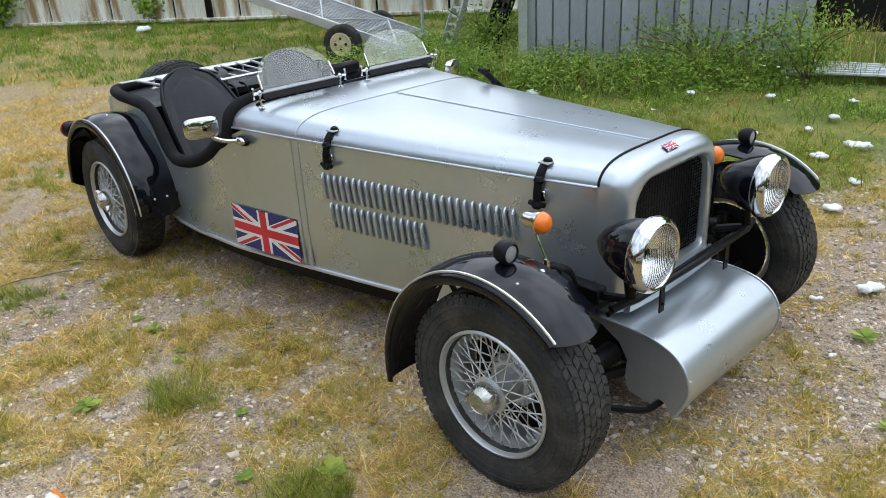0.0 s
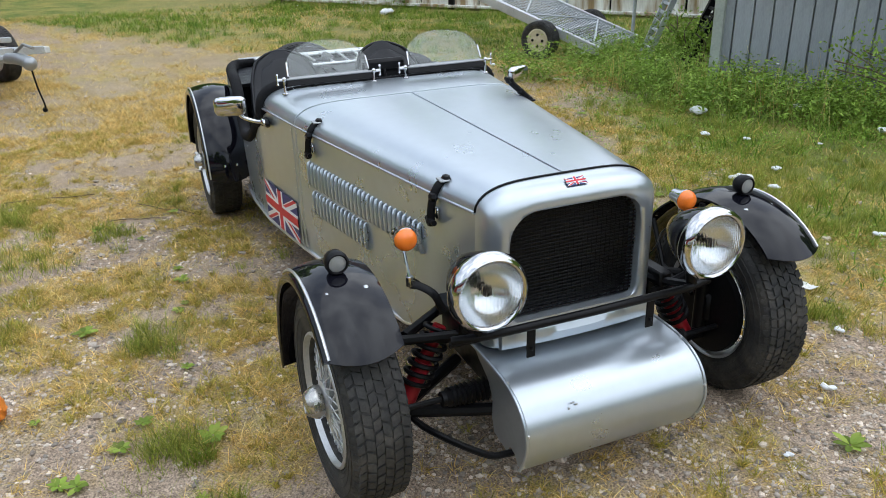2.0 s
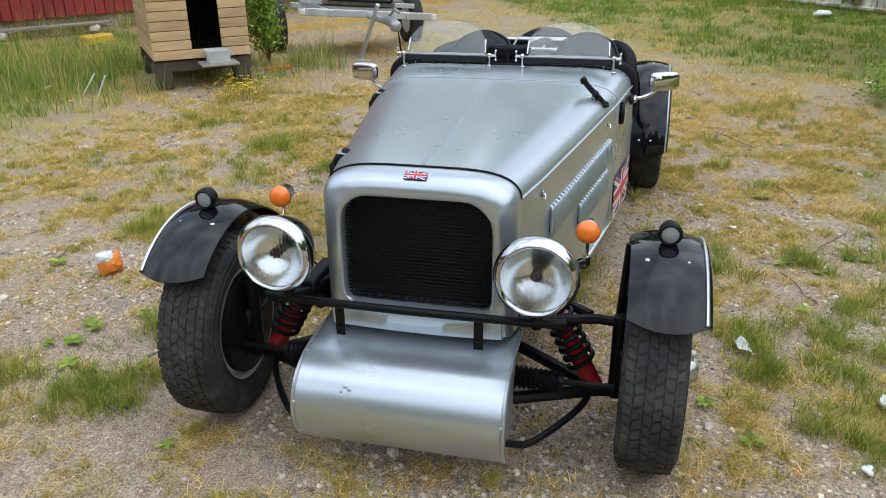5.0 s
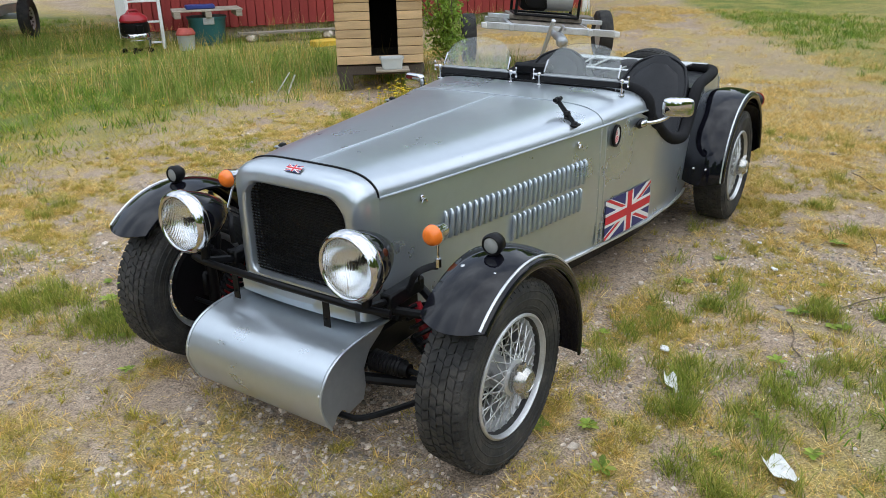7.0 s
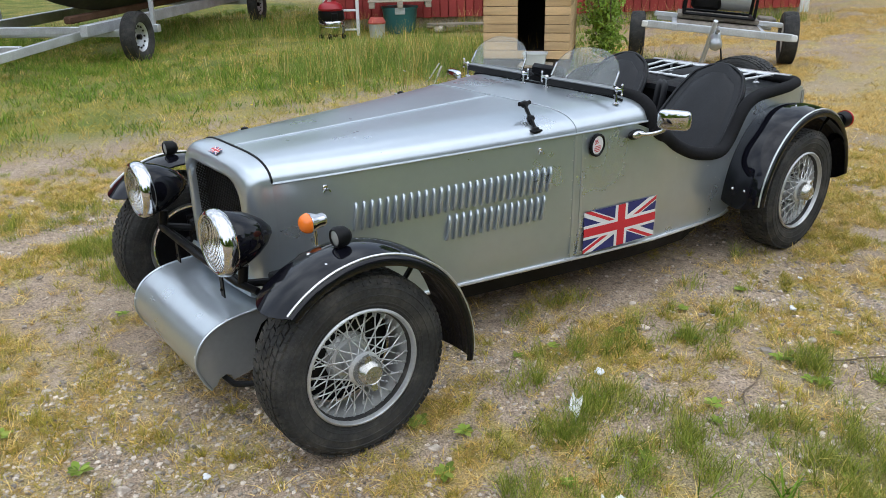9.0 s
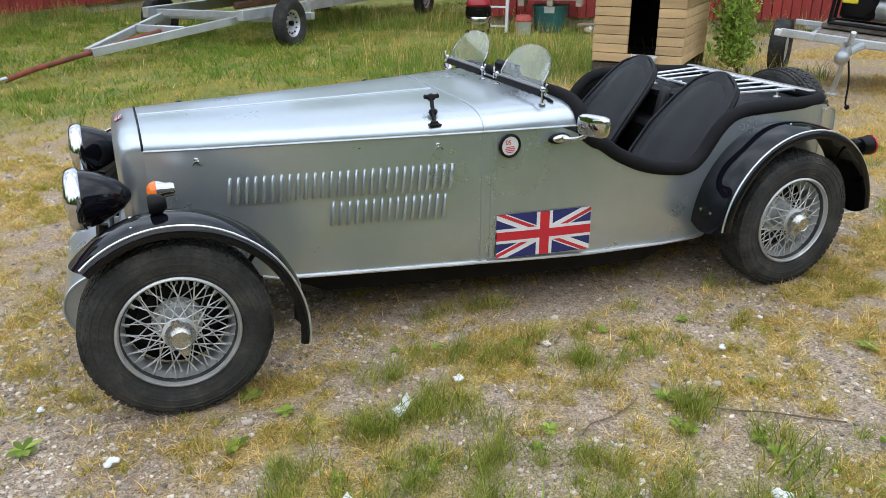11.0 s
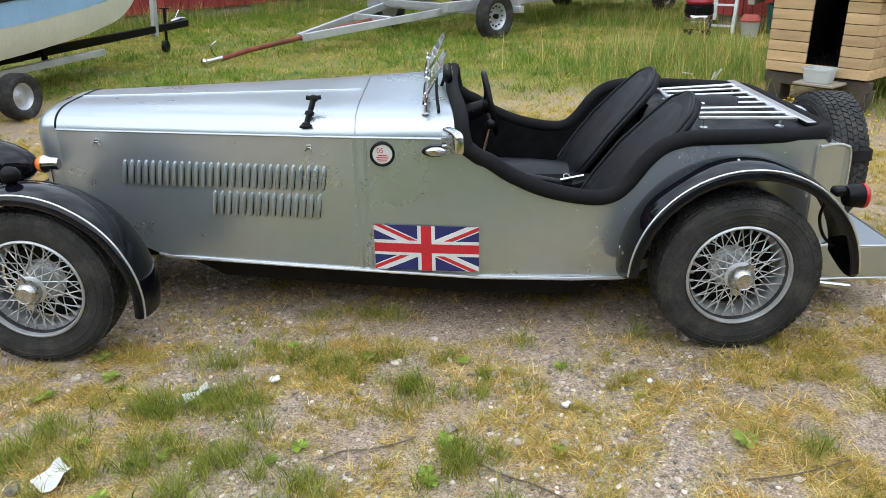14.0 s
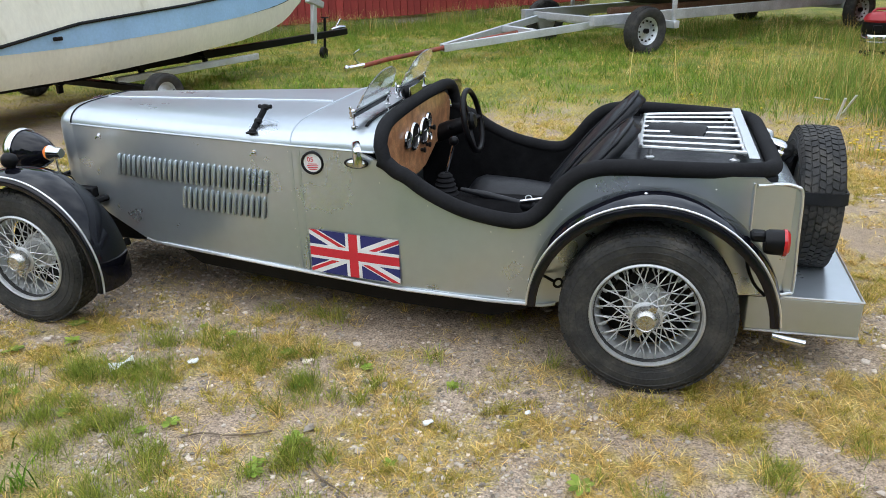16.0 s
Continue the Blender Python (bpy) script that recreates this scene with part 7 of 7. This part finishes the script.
for i, (x, y, a) in enumerate(((4.62, -4.25, 25), (4.84, -4.46, 24), (5.15, -4.15, 21))):
    lad = thing("steel_ladder_ramp", "dark steel ladder ramp leaning beside the shed", "ramp", pose(x, y, 0.02, a, 0, -22), group="leaning ramps")
    for s in (-1, 1):
        part("rail", Geo().box((s * 0.13, 0, 0.95), (0.03, 0.06, 1.9), ch=0.004), GALV if i == 2 else BLACK_SATIN, lad)
    rung = Geo().box((0, 0, 0), (0.25, 0.03, 0.03), ch=0.003).mesh("rung", GALV if i == 2 else BLACK_SATIN)
    for k in range(20):
        part("rung", rung, None, lad, m=Matrix.Translation((0, 0, 0.06 + 0.095 * k)))
for x, y, a in ((1.0, -5.05, 18), (0.9, -5.35, 12)):
    g = Geo().box((0, 0, 0.06), (1.3, 0.22, 0.012), pose(0, 0, 0, 6, 2, 0), 0.002)
    for k in (-0.1, 0.0, 0.1):
        g.tube([(-0.65, k, 0.07), (0.65, k, 0.07)], 0.014, 6)
    solid("metal_sheet", g, GALV, "bent galvanised sheet lying in the grass", "sheet", pose(x, y, 0.02, 0, 0, a), group="metal sheets")

fr = thing("scrap_frame", "dark rusty steel frame standing in tall grass behind the shed", "frame", pose(2.18, -7.35, 0, 0, 0, 24))
for x in (-0.62, 0.62):
    part("leg", Geo().box((x, 0, 0.32), (0.05, 0.05, 0.66), ch=0.004), BLACK_SATIN, fr)
for z in (0.34, 0.60):
    part("rail", Geo().tube([(-0.75, -0.03, z), (0.78, -0.03, z + 0.03)], 0.024, 8), GALV if z < 0.5 else BLACK_SATIN, fr)
part("panel", Geo().box((0, 0.35, 0.40), (1.5, 0.5, 0.55), ch=0.03), DARK, fr, "dark box between the rails")

# ---- things by the red shed ----
ld = thing("ladder", "white painted ladder leaning against the red shed", "ladder", pose(5.55, 8.32, 0, -8, 0, -36))
for s in (-1, 1):
    part("rail", Geo().box((s * 0.22, 0, 1.05), (0.05, 0.06, 2.1), ch=0.005), WHITE, ld)
rung = Geo().box((0, 0, 0), (0.42, 0.035, 0.03), ch=0.004).mesh("rung", WHITE)
for k in range(7):
    part("rung", rung, None, ld, m=Matrix.Translation((0, 0, 0.10 + 0.29 * k)))
vc = thing("shop_vacuum", "red and black wet-dry vacuum on a silver drum", "vacuum", pose(5.17, 8.05, 0.02, 0, 0, 0) @ Matrix.Scale(1.15, 4))
part("drum", Geo().lathe([(0.001, 0.06), (0.15, 0.06), (0.17, 0.08), (0.17, 0.16), (0.155, 0.165), (0.155, 0.18), (0.17, 0.185), (0.17, 0.22), (0.16, 0.24), (0.001, 0.24)], 26), CHROME, vc, "silver drum")
part("body", Geo().lathe([(0.165, 0.24), (0.175, 0.26), (0.165, 0.36), (0.001, 0.37)], 26).box((-0.05, -0.165, 0.30), (0.09, 0.03, 0.08), ch=0.005, k=0), BLACK_SATIN, vc)
part("lid", Geo().lathe([(0.155, 0.365), (0.165, 0.39), (0.14, 0.44), (0.08, 0.47), (0.001, 0.475)], 26).tube([(-0.09, 0, 0.46), (-0.05, 0, 0.50), (0.05, 0, 0.50), (0.09, 0, 0.46)], 0.014, 8), RED, vc, "red lid with a handle")
g = Geo()
for k in range(4):
    a = radians(45 + 90 * k)
    part("castor", Geo().lathe([(0.001, -0.015), (0.03, -0.015), (0.03, 0.015), (0.001, 0.015)], 12, Matrix.Translation((0.15 * math.cos(a), 0.15 * math.sin(a), 0.03)) @ pose(0, 0, 0, 90, 0, 0)), BLACK_SATIN, vc)
TEAL = mat("teal_plastic", (0.035, 0.15, 0.16), 0.5, vary=0.12, scale=8)
bn = thing("plastic_bin", "teal plastic bin by the red shed", "bin", pose(6.42, 8.02, 0, 0, 0, -35))
part("tub", Geo().lathe([(0.001, 0.0), (0.22, 0.0), (0.24, 0.02), (0.28, 0.38), (0.295, 0.385), (0.295, 0.41), (0.27, 0.41), (0.001, 0.40)], 28), TEAL, bn)
part("latch", Geo().box((0, -0.29, 0.36), (0.16, 0.02, 0.10), ch=0.006), GALV, bn)
pl = thing("pallet", "weathered pallet with tools on it, lying on the bin", "pallet", pose(6.40, 7.98, 0.412, 0, 0, -35))
for k in range(5):
    part("slat", Geo().box((0, -0.26 + 0.13 * k, 0.10), (1.0, 0.10, 0.02), ch=0.003), OLDWOOD, pl)
for x in (-0.44, 0, 0.44):
    part("bearer", Geo().box((x, 0, 0.045), (0.09, 0.62, 0.085), ch=0.005), OLDWOOD, pl)
TOOLB = mat("blue_paint", (0.03, 0.05, 0.22), 0.5, vary=0.1, scale=10)
solid("tool_case", Geo().box((0, 0, 0.03), (0.42, 0.2, 0.06), ch=0.012), TOOLB, "flat dark blue tool case on the pallet", "case", pose(6.32, 8.02, 0.524, 0, 0, -35))
pa = thing("pail", "grey pail with a red lid in the grass", "pail", pose(5.82, 7.80, 0, 0, 0, 0))
part("tub", Geo().lathe([(0.001, 0), (0.11, 0), (0.13, 0.22), (0.001, 0.22)], 22), GALV, pa)
part("lid", Geo().lathe([(0.135, 0.21), (0.14, 0.23), (0.13, 0.25), (0.10, 0.30), (0.001, 0.30)], 22), mat("faded_red", (0.42, 0.08, 0.06), 0.6, vary=0.2, scale=9), pa, "faded red lid")
solid("plank", Geo().box((0, 0, 0), (1.6, 0.16, 0.03), ch=0.004), OLDWOOD, "weathered plank on stones by the shed", "plank", pose(7.35, 7.20, 0.13, 0, 0, -38))
for x in (-0.6, 0.6):
    solid("stone_block", Geo().box((0, 0, 0.06), (0.18, 0.16, 0.115), ch=0.03), STONE, "stone block under the plank", "stone", pose(7.35 + x * 0.788, 7.20 - x * 0.616, 0, 0, 0, 20), group="stone blocks")
solid("yellow_trough", Geo().box((0, 0, 0.08), (0.55, 0.3, 0.16), ch=0.03), mat("yellow_plastic", (0.62, 0.40, 0.05), 0.5, vary=0.12, scale=8), "yellow plastic trough in the grass", "trough", pose(7.1, 6.3, -0.03, 0, 0, -20) @ Matrix.Scale(0.7, 4))
for x, y, a, t in ((3.98, 4.55, 50, 12), (4.15, 4.25, 120, 55), (4.05, 4.05, 100, 62)):
    solid("broken_lath", Geo().box((0, 0, 0), (0.24, 0.022, 0.012), ch=0.002), WHITE, "broken white lath stuck in the grass", "lath", pose(x, y, 0.09, 0, t, a), group="laths")
ORANGE = mat("orange_plastic", (0.78, 0.24, 0.035), 0.5, vary=0.15, scale=10, bump=0.2, bscale=30)
g = Geo()
rows = []
for t in frange(0, 1, 9):
    w = 0.10 * math.sin(math.pi * min(0.97, t * 0.9 + 0.08)) ** 0.5
    rows.append([(-0.14 + 0.28 * t, w * math.cos(a) * (1 + 0.15 * math.sin(7 * a + 9 * t)), 0.055 + 0.055 * math.sin(a) * (1 + 0.2 * math.sin(5 * a + 6 * t))) for a in [2 * math.pi * j / 16 for j in range(16)]])
bag = thing("crumpled_bag", "crumpled orange and white bag on the ground", "bag", pose(0.772, 1.684, 0.0, 0, 0, 150) @ Matrix.Diagonal((0.36, 0.46, 0.80, 1)))
part("bag", Geo().loft(rows), ORANGE, bag, smooth=60)
part("bag_top", Geo().loft([[(p[0] * 0.7 + 0.05, p[1] * 0.75, p[2] * 0.5 + 0.075) for p in r] for r in rows]), WHITE, bag, smooth=60)
g = Geo()
for k in range(22):
    a = 2.4 * k
    rr = 0.030 * math.sqrt(k + 1)
    g.tube([(rr * math.cos(a + 0.5 * q) * 1.9, rr * math.sin(a + 0.5 * q), 0.05 + 0.05 * math.sin(3 * a + q)) for q in range(7)], 0.012, 6)
solid("orange_netting", g, ORANGE, "heap of orange netting beside the kennel", "netting", pose(5.62, 3.06, -0.02, 0, 0, -45) @ Matrix.Scale(0.55, 4))

# ---- white fluff strewn on the grass ----
FLUFF = mat("white_fluff", (0.82, 0.83, 0.85), 0.9, vary=0.08, scale=25, bump=0.4, bscale=60)
spots = [(3.02, -3.12, 1.7), (2.46, -2.71, 0.9), (2.23, -2.88, 0.6), (1.62, -2.56, 0.8), (1.58, -2.22, 1.5), (1.45, -1.83, 0.7), (1.37, -2.28, 0.8), (1.26, -1.98, 0.5), (0.02, -1.28, 0.45), (-0.37, -1.13, 1.2),
         (-0.25, -0.93, 0.5), (5.86, -3.84, 1.2), (5.8, -2.69, 0.8), (4.76, -2.86, 0.8), (2.74, -3.9, 1.3), (2.8, -4.31, 1.1), (2.63, -4.62, 1.2), (1.94, -3.84, 1.2), (1.36, -4.07, 1.0), (0.8, -4.23, 0.9), (0.73, -3.68, 1.1), (0.75, -3.3, 0.9),
         (0.36, -3.08, 1.6), (0.46, -2.74, 1.2), (0.07, -1.94, 1.1), (0.13, -2.42, 1.0), (3.58, -4.3, 1.1), (10.98, -3.28, 3.0), (0.88, -0.91, 0.5), (2.19, -0.97, 0.3), (1.88, -1.10, 0.4), (-0.46, -0.54, 0.35), (1.0, -3.0, 0.8), (0.6, -2.2, 0.7), (1.9, -3.2, 0.5)]
rr = random.Random(5)
for x, y, k in spots:
    k *= 0.95 if y < -1.5 else 1.0
    lobes = [(Vector((1.25 * rr.uniform(-1, 1), 0.8 * rr.uniform(-1, 1), 0.15 * rr.uniform(-1, 1))) * 0.026 * k, 0.022 * k * rr.uniform(0.6, 1.15)) for _ in range(9)]
    rings = []
    for p in frange(0.03, 3.11, 15):
        ring = []
        for u in [2 * math.pi * i / 26 for i in range(26)]:
            d = Vector((math.sin(p) * math.cos(u), math.sin(p) * math.sin(u), math.cos(p)))
            reach = 0.006 * k
            for c, r0 in lobes:
                b = d.dot(c)
                q = b * b - c.length_squared + r0 * r0
                if q > 0:
                    reach = max(reach, b + math.sqrt(q))
            v = d * reach * rr.uniform(0.86, 1.12)
            ring.append((v.x, v.y, 0.012 + 0.012 * k + 0.6 * v.z))
        rings.append(ring)
    solid("fluff", Geo().loft(rings), FLUFF, "tuft of white stuffing fluff on the ground", "fluff", pose(x, y, 0.016 * float(lushness(np.array([x]), np.array([y]))[0]), 0, 0, rr.uniform(0, 360)), group="white fluff", smooth=180)

PAPER = mat("soiled_paper", (0.78, 0.78, 0.76), 0.85, vary=0.10, scale=30, bump=0.3, bscale=40)
for x, y, ln, wd, turn in ((0.34, -1.43, 0.100, 0.075, 60), (0.64, -1.01, 0.090, 0.042, 35)):
    rows = []
    for t in frange(0, 1, 7):
        half = wd / 2 * (0.55 + 0.45 * math.sin(math.pi * (0.15 + 0.7 * t))) * rr.uniform(0.85, 1.1)
        top = [(ln * (t - 0.5) + 0.004 * math.sin(9 * v), half * v, 0.030 + 0.012 * math.sin(5 * t + 2.5 * v) + 0.008 * v * v + rr.uniform(-0.003, 0.003)) for v in frange(-1, 1, 7)]
        rows.append(top + [(px, py, pz - 0.0015) for px, py, pz in reversed(top)])
    solid("paper_scrap", Geo().loft(rows), PAPER, "crumpled scrap of white paper in the grass", "paper", pose(x, y, 0.0, 6, -8, turn), group="paper scraps", smooth=25)

# ---- weeds, flowers, shrub, far woods ----
LEAF = blade_material("weed_leaf", (0.189, 0.297, 0.0405), (0.297, 0.419, 0.0675), (0.432, 0.486, 0.108))
LEAF_DARK = blade_material("shrub_leaf", (0.162, 0.284, 0.0405), (0.284, 0.432, 0.0675), (0.432, 0.567, 0.121))
rr = random.Random(17)


def rosette(n, size):
    """A flat weed: leaves with a folded midrib round one root."""
    g = Geo()
    for i in range(n):
        a = 6.283 * i / n + rr.uniform(-0.3, 0.3)
        ln, w, up = size * rr.uniform(0.6, 1.1), size * rr.uniform(0.18, 0.30), rr.uniform(0.15, 0.6)
        pts = []
        for t, f in ((0.08, 0.15), (0.3, 0.8), (0.6, 1.0), (0.85, 0.6), (1.0, 0.05)):
            z = 0.006 + up * ln * (t - 0.55 * t * t)
            pts.append([(ln * t, -w * f, z + 0.12 * w), (ln * t, 0, z - 0.08 * w), (ln * t, w * f, z + 0.12 * w)])
        g.loft(pts, closed=False, caps=False, m=pose(0, 0, 0, 0, 0, math.degrees(a)))
    return g


weed_spots = [(0.434, 1.298), (0.30, 1.42), (0.55, 1.22), (0.15, 1.52), (0.38, 1.02), (0.05, 1.35), (0.7, 1.55), (1.55, -0.80), (1.9, -0.85), (1.35, -0.95), (1.42, -1.42), (0.95, -1.35), (0.62, -1.32), (0.35, -1.25), (0.28, -0.86), (0.2, -0.72),
              (0.75, -0.62), (0.9, -0.66), (1.0, -1.75), (1.6, -1.65), (1.95, -1.75), (-0.15, 1.0), (-0.3, 0.75), (0.85, 1.05), (1.3, 1.4), (1.15, 1.9), (-0.5, -0.75), (-0.9, 0.1), (-0.75, -0.25), (0.5, -1.5), (0.1, -0.98), (2.4, -1.3), (1.2, -0.75)]
weed_spots += [(rr.uniform(-1.5, 4), rr.choice((-1, 1)) * rr.uniform(0.9, 2.6)) for _ in range(40)]
weeds = Geo()
for x, y in weed_spots:
    one = rosette(rr.choice((7, 8, 9, 11)), rr.choice((0.06, 0.075, 0.09, 0.105)))
    weeds.add(one.v, one.f, pose(x, y, 0.004, 0, 0, rr.uniform(0, 360)) @ Matrix.Scale(rr.uniform(0.28, 0.6), 4))
solid("weeds", weeds, LEAF, "low broad-leaved green weeds in the gravel", "weeds", kind="stuff", smooth=60)
YEL = mat("yellow_petals", (0.72, 0.52, 0.02), 0.6, vary=0.1, scale=20)
WHT = mat("white_petals", (0.75, 0.76, 0.72), 0.6, vary=0.1, scale=20)
for name, mt, cx, cy, sx, sy, n, z0 in (("yellow_flowers", YEL, 4.28, 2.74, 0.22, 0.16, 110, 0.13), ("white_flowers", WHT, 12.4, -3.1, 1.0, 0.3, 90, 0.22), ("yellow_flowers", YEL, 3.5, 4.2, 0.8, 0.5, 12, 0.10), ("white_flowers", WHT, 2.4, -4.6, 1.2, 0.5, 40, 0.22)):
    g = Geo()
    for i in range(n):
        x, y, z = rr.gauss(0, sx), rr.gauss(0, sy), z0 * rr.uniform(0.5, 1.3)
        g.lathe([(0.001, 0), (0.011, 0.003), (0.014, 0.008), (0.001, 0.006)], 6, Matrix.Translation((x, y, z)))
        g.tube([(x, y, -0.02), (x, y, z)], 0.0014, 3, k=1)
    solid(name, g, [mt, LEAF], "small " + name.replace("_", " ") + " in the grass", "flowers", pose(cx, cy, 0), kind="stuff")


def leafy(name, n, at, spread, height, size, label, material, kind="", seed=1):
    """A bush: stems with many small leaves, uneven outline."""
    r = np.random.RandomState(seed)
    root = thing(name, label, "shrub", pose(*at), kind=kind)
    stems = []
    for i in range(9):
        tip = Vector((r.randn() * spread * 0.7, r.randn() * spread * 0.7, height * r.uniform(0.6, 1.0)))
        mid = tip * 0.5 + Vector((r.randn() * 0.05, r.randn() * 0.05, 0.08))
        part("stem", Geo().tube(curve([(0, 0, 0), mid, tip], 4), 0.006, 5), STICK, root)
        stems.append((mid, tip))
    lv, lf = [], []
    for i in range(n):
        m0, tip = stems[r.randint(9)]
        t = r.uniform(-0.75, 1.0)
        p = np.array(m0) * (1 - t) + np.array(tip) * t + r.randn(3) * spread * 0.22
        p[2] = max(0.03, p[2])
        d = r.randn(3)
        d /= np.linalg.norm(d)
        e = np.cross(d, r.randn(3))
        e /= np.linalg.norm(e)
        s = size * r.uniform(0.6, 1.2)
        o = len(lv)
        lv += [p - d * s, p + e * s * 0.45, p + d * s, p - e * s * 0.45]
        lf.append((o, o + 1, o + 2, o + 3))
    part("leaves", fast_mesh("leaves", np.array(lv), np.array(lf), material, False), None, root)
    return root


leafy("shrub", 2200, (5.95, 3.30, 0), 0.32, 1.15, 0.032, "leafy green shrub at the corner of the kennel", LEAF_DARK, seed=2)
leafy("shrub", 1800, (2.2, -4.55, 0), 0.50, 0.60, 0.022, "rank green weeds before the grey shed", LEAF_DARK, seed=3)
leafy("shrub", 1800, (1.35, -4.75, 0), 0.50, 0.65, 0.022, "rank green weeds at the corner of the grey shed", LEAF_DARK, seed=4)
leafy("shrub", 900, (14.3, -2.2, 0), 0.5, 1.1, 0.07, "green shrub at the end of the white wall", LEAF_DARK, seed=5)
leafy("shrub", 1300, (4.5, -4.35, 0), 0.34, 0.6, 0.026, "rank weeds round the leaning ramps", LEAF_DARK, seed=6)
leafy("shrub", 700, (12.0, -4.0, 0), 0.30, 0.6, 0.06, "creeper growing up the white wall", LEAF_DARK, seed=7)


def leaf_carpet(name, n, box, weight, size, height, label, seed):
    """Low leafy ground cover: many small tilted leaves, each folded along its rib."""
    r = np.random.RandomState(seed)
    c = tufts(scatter(n // 14, *box, weight, seed), 14, 0.07, seed + 1)
    m = len(c)
    hgt = height * (0.35 + 0.65 * np.repeat(r.rand(m // 14), 14))
    p = np.stack([c[:, 0], c[:, 1], 0.015 + hgt * r.rand(m)], 1)
    d = np.stack([r.randn(m), r.randn(m), 0.45 * r.randn(m)], 1)
    d /= np.linalg.norm(d, axis=1)[:, None]
    e = np.cross(d, np.stack([0.4 * r.randn(m), 0.4 * r.randn(m), np.ones(m)], 1))
    e /= np.linalg.norm(e, axis=1)[:, None]
    up = np.cross(e, d)
    sz = (size * (0.6 + 0.8 * r.rand(m)))[:, None]
    v = np.stack([p - d * sz, p + e * sz * 0.42 + up * sz * 0.15, p + d * sz, p - e * sz * 0.42 + up * sz * 0.15], 1)
    o = (np.arange(m) * 4)[:, None]
    f = np.concatenate([o + [0, 1, 2], o + [0, 2, 3]], 1).reshape(-1, 3)
    tagged(new(name, fast_mesh(name, v.reshape(-1, 3), f, LEAF_DARK, False)), label, "weeds", kind="stuff")


def shed_side(x, y):
    """Rank growth along the grey shed and round the lower end of the ramp."""
    d = (x - 2.75) * 0.525 + (y + 4.45) * -0.851 + 0.15
    a = np.exp(-((d + 0.25) / 0.50) ** 2) * (x < 5.6) * np.clip((x - 1.3) / 0.6, 0, 1)
    return np.clip(a + 0.8 * np.exp(-(((x - 5.0) / 0.75) ** 2 + ((y + 4.1) / 0.55) ** 2)), 0, 1) * np.clip((rough_noise(x, y, 191, 0.6) - 0.30) / 0.2, 0.1, 1)


leaf_carpet("rank_weeds", 26000, (-0.5, 6.2, -6.0, -2.6), shed_side, 0.020, 0.34, "rank leafy weeds along the grey shed", 181)
leaf_carpet("ground_cover", 20000, (-0.3, 5.5, -5.0, -1.7), lambda x, y: lushness(x, y) * np.clip((rough_noise(x, y, 195, 0.5) - 0.42) / 0.12, 0, 1), 0.011, 0.05, "low leafy green ground cover in the grass", 185)
r = np.random.RandomState(55)
lv, lf = [], []
for i in range(26000):
    a = r.uniform(0, 2 * np.pi)
    d = r.uniform(40, 56)
    top = 13 + 5 * math.sin(3 * a) + 4 * math.sin(11 * a + 1) + 3 * math.sin(29 * a) + 1.5 * math.sin(61 * a)
    p = np.array([2 + d * math.cos(a), d * math.sin(a), top * r.rand() ** 0.7])
    e1 = r.randn(3) * 0.9
    e2 = r.randn(3) * 0.9
    o = len(lv)
    lv += [p - e1, p - e2, p + e1, p + e2]
    lf.append((o, o + 1, o + 2, o + 3))
tagged(new("far_woods", fast_mesh("far_woods", np.array(lv), np.array(lf), LEAF_DARK, False)), "distant green woods all round the yard", "woods", kind="stuff")
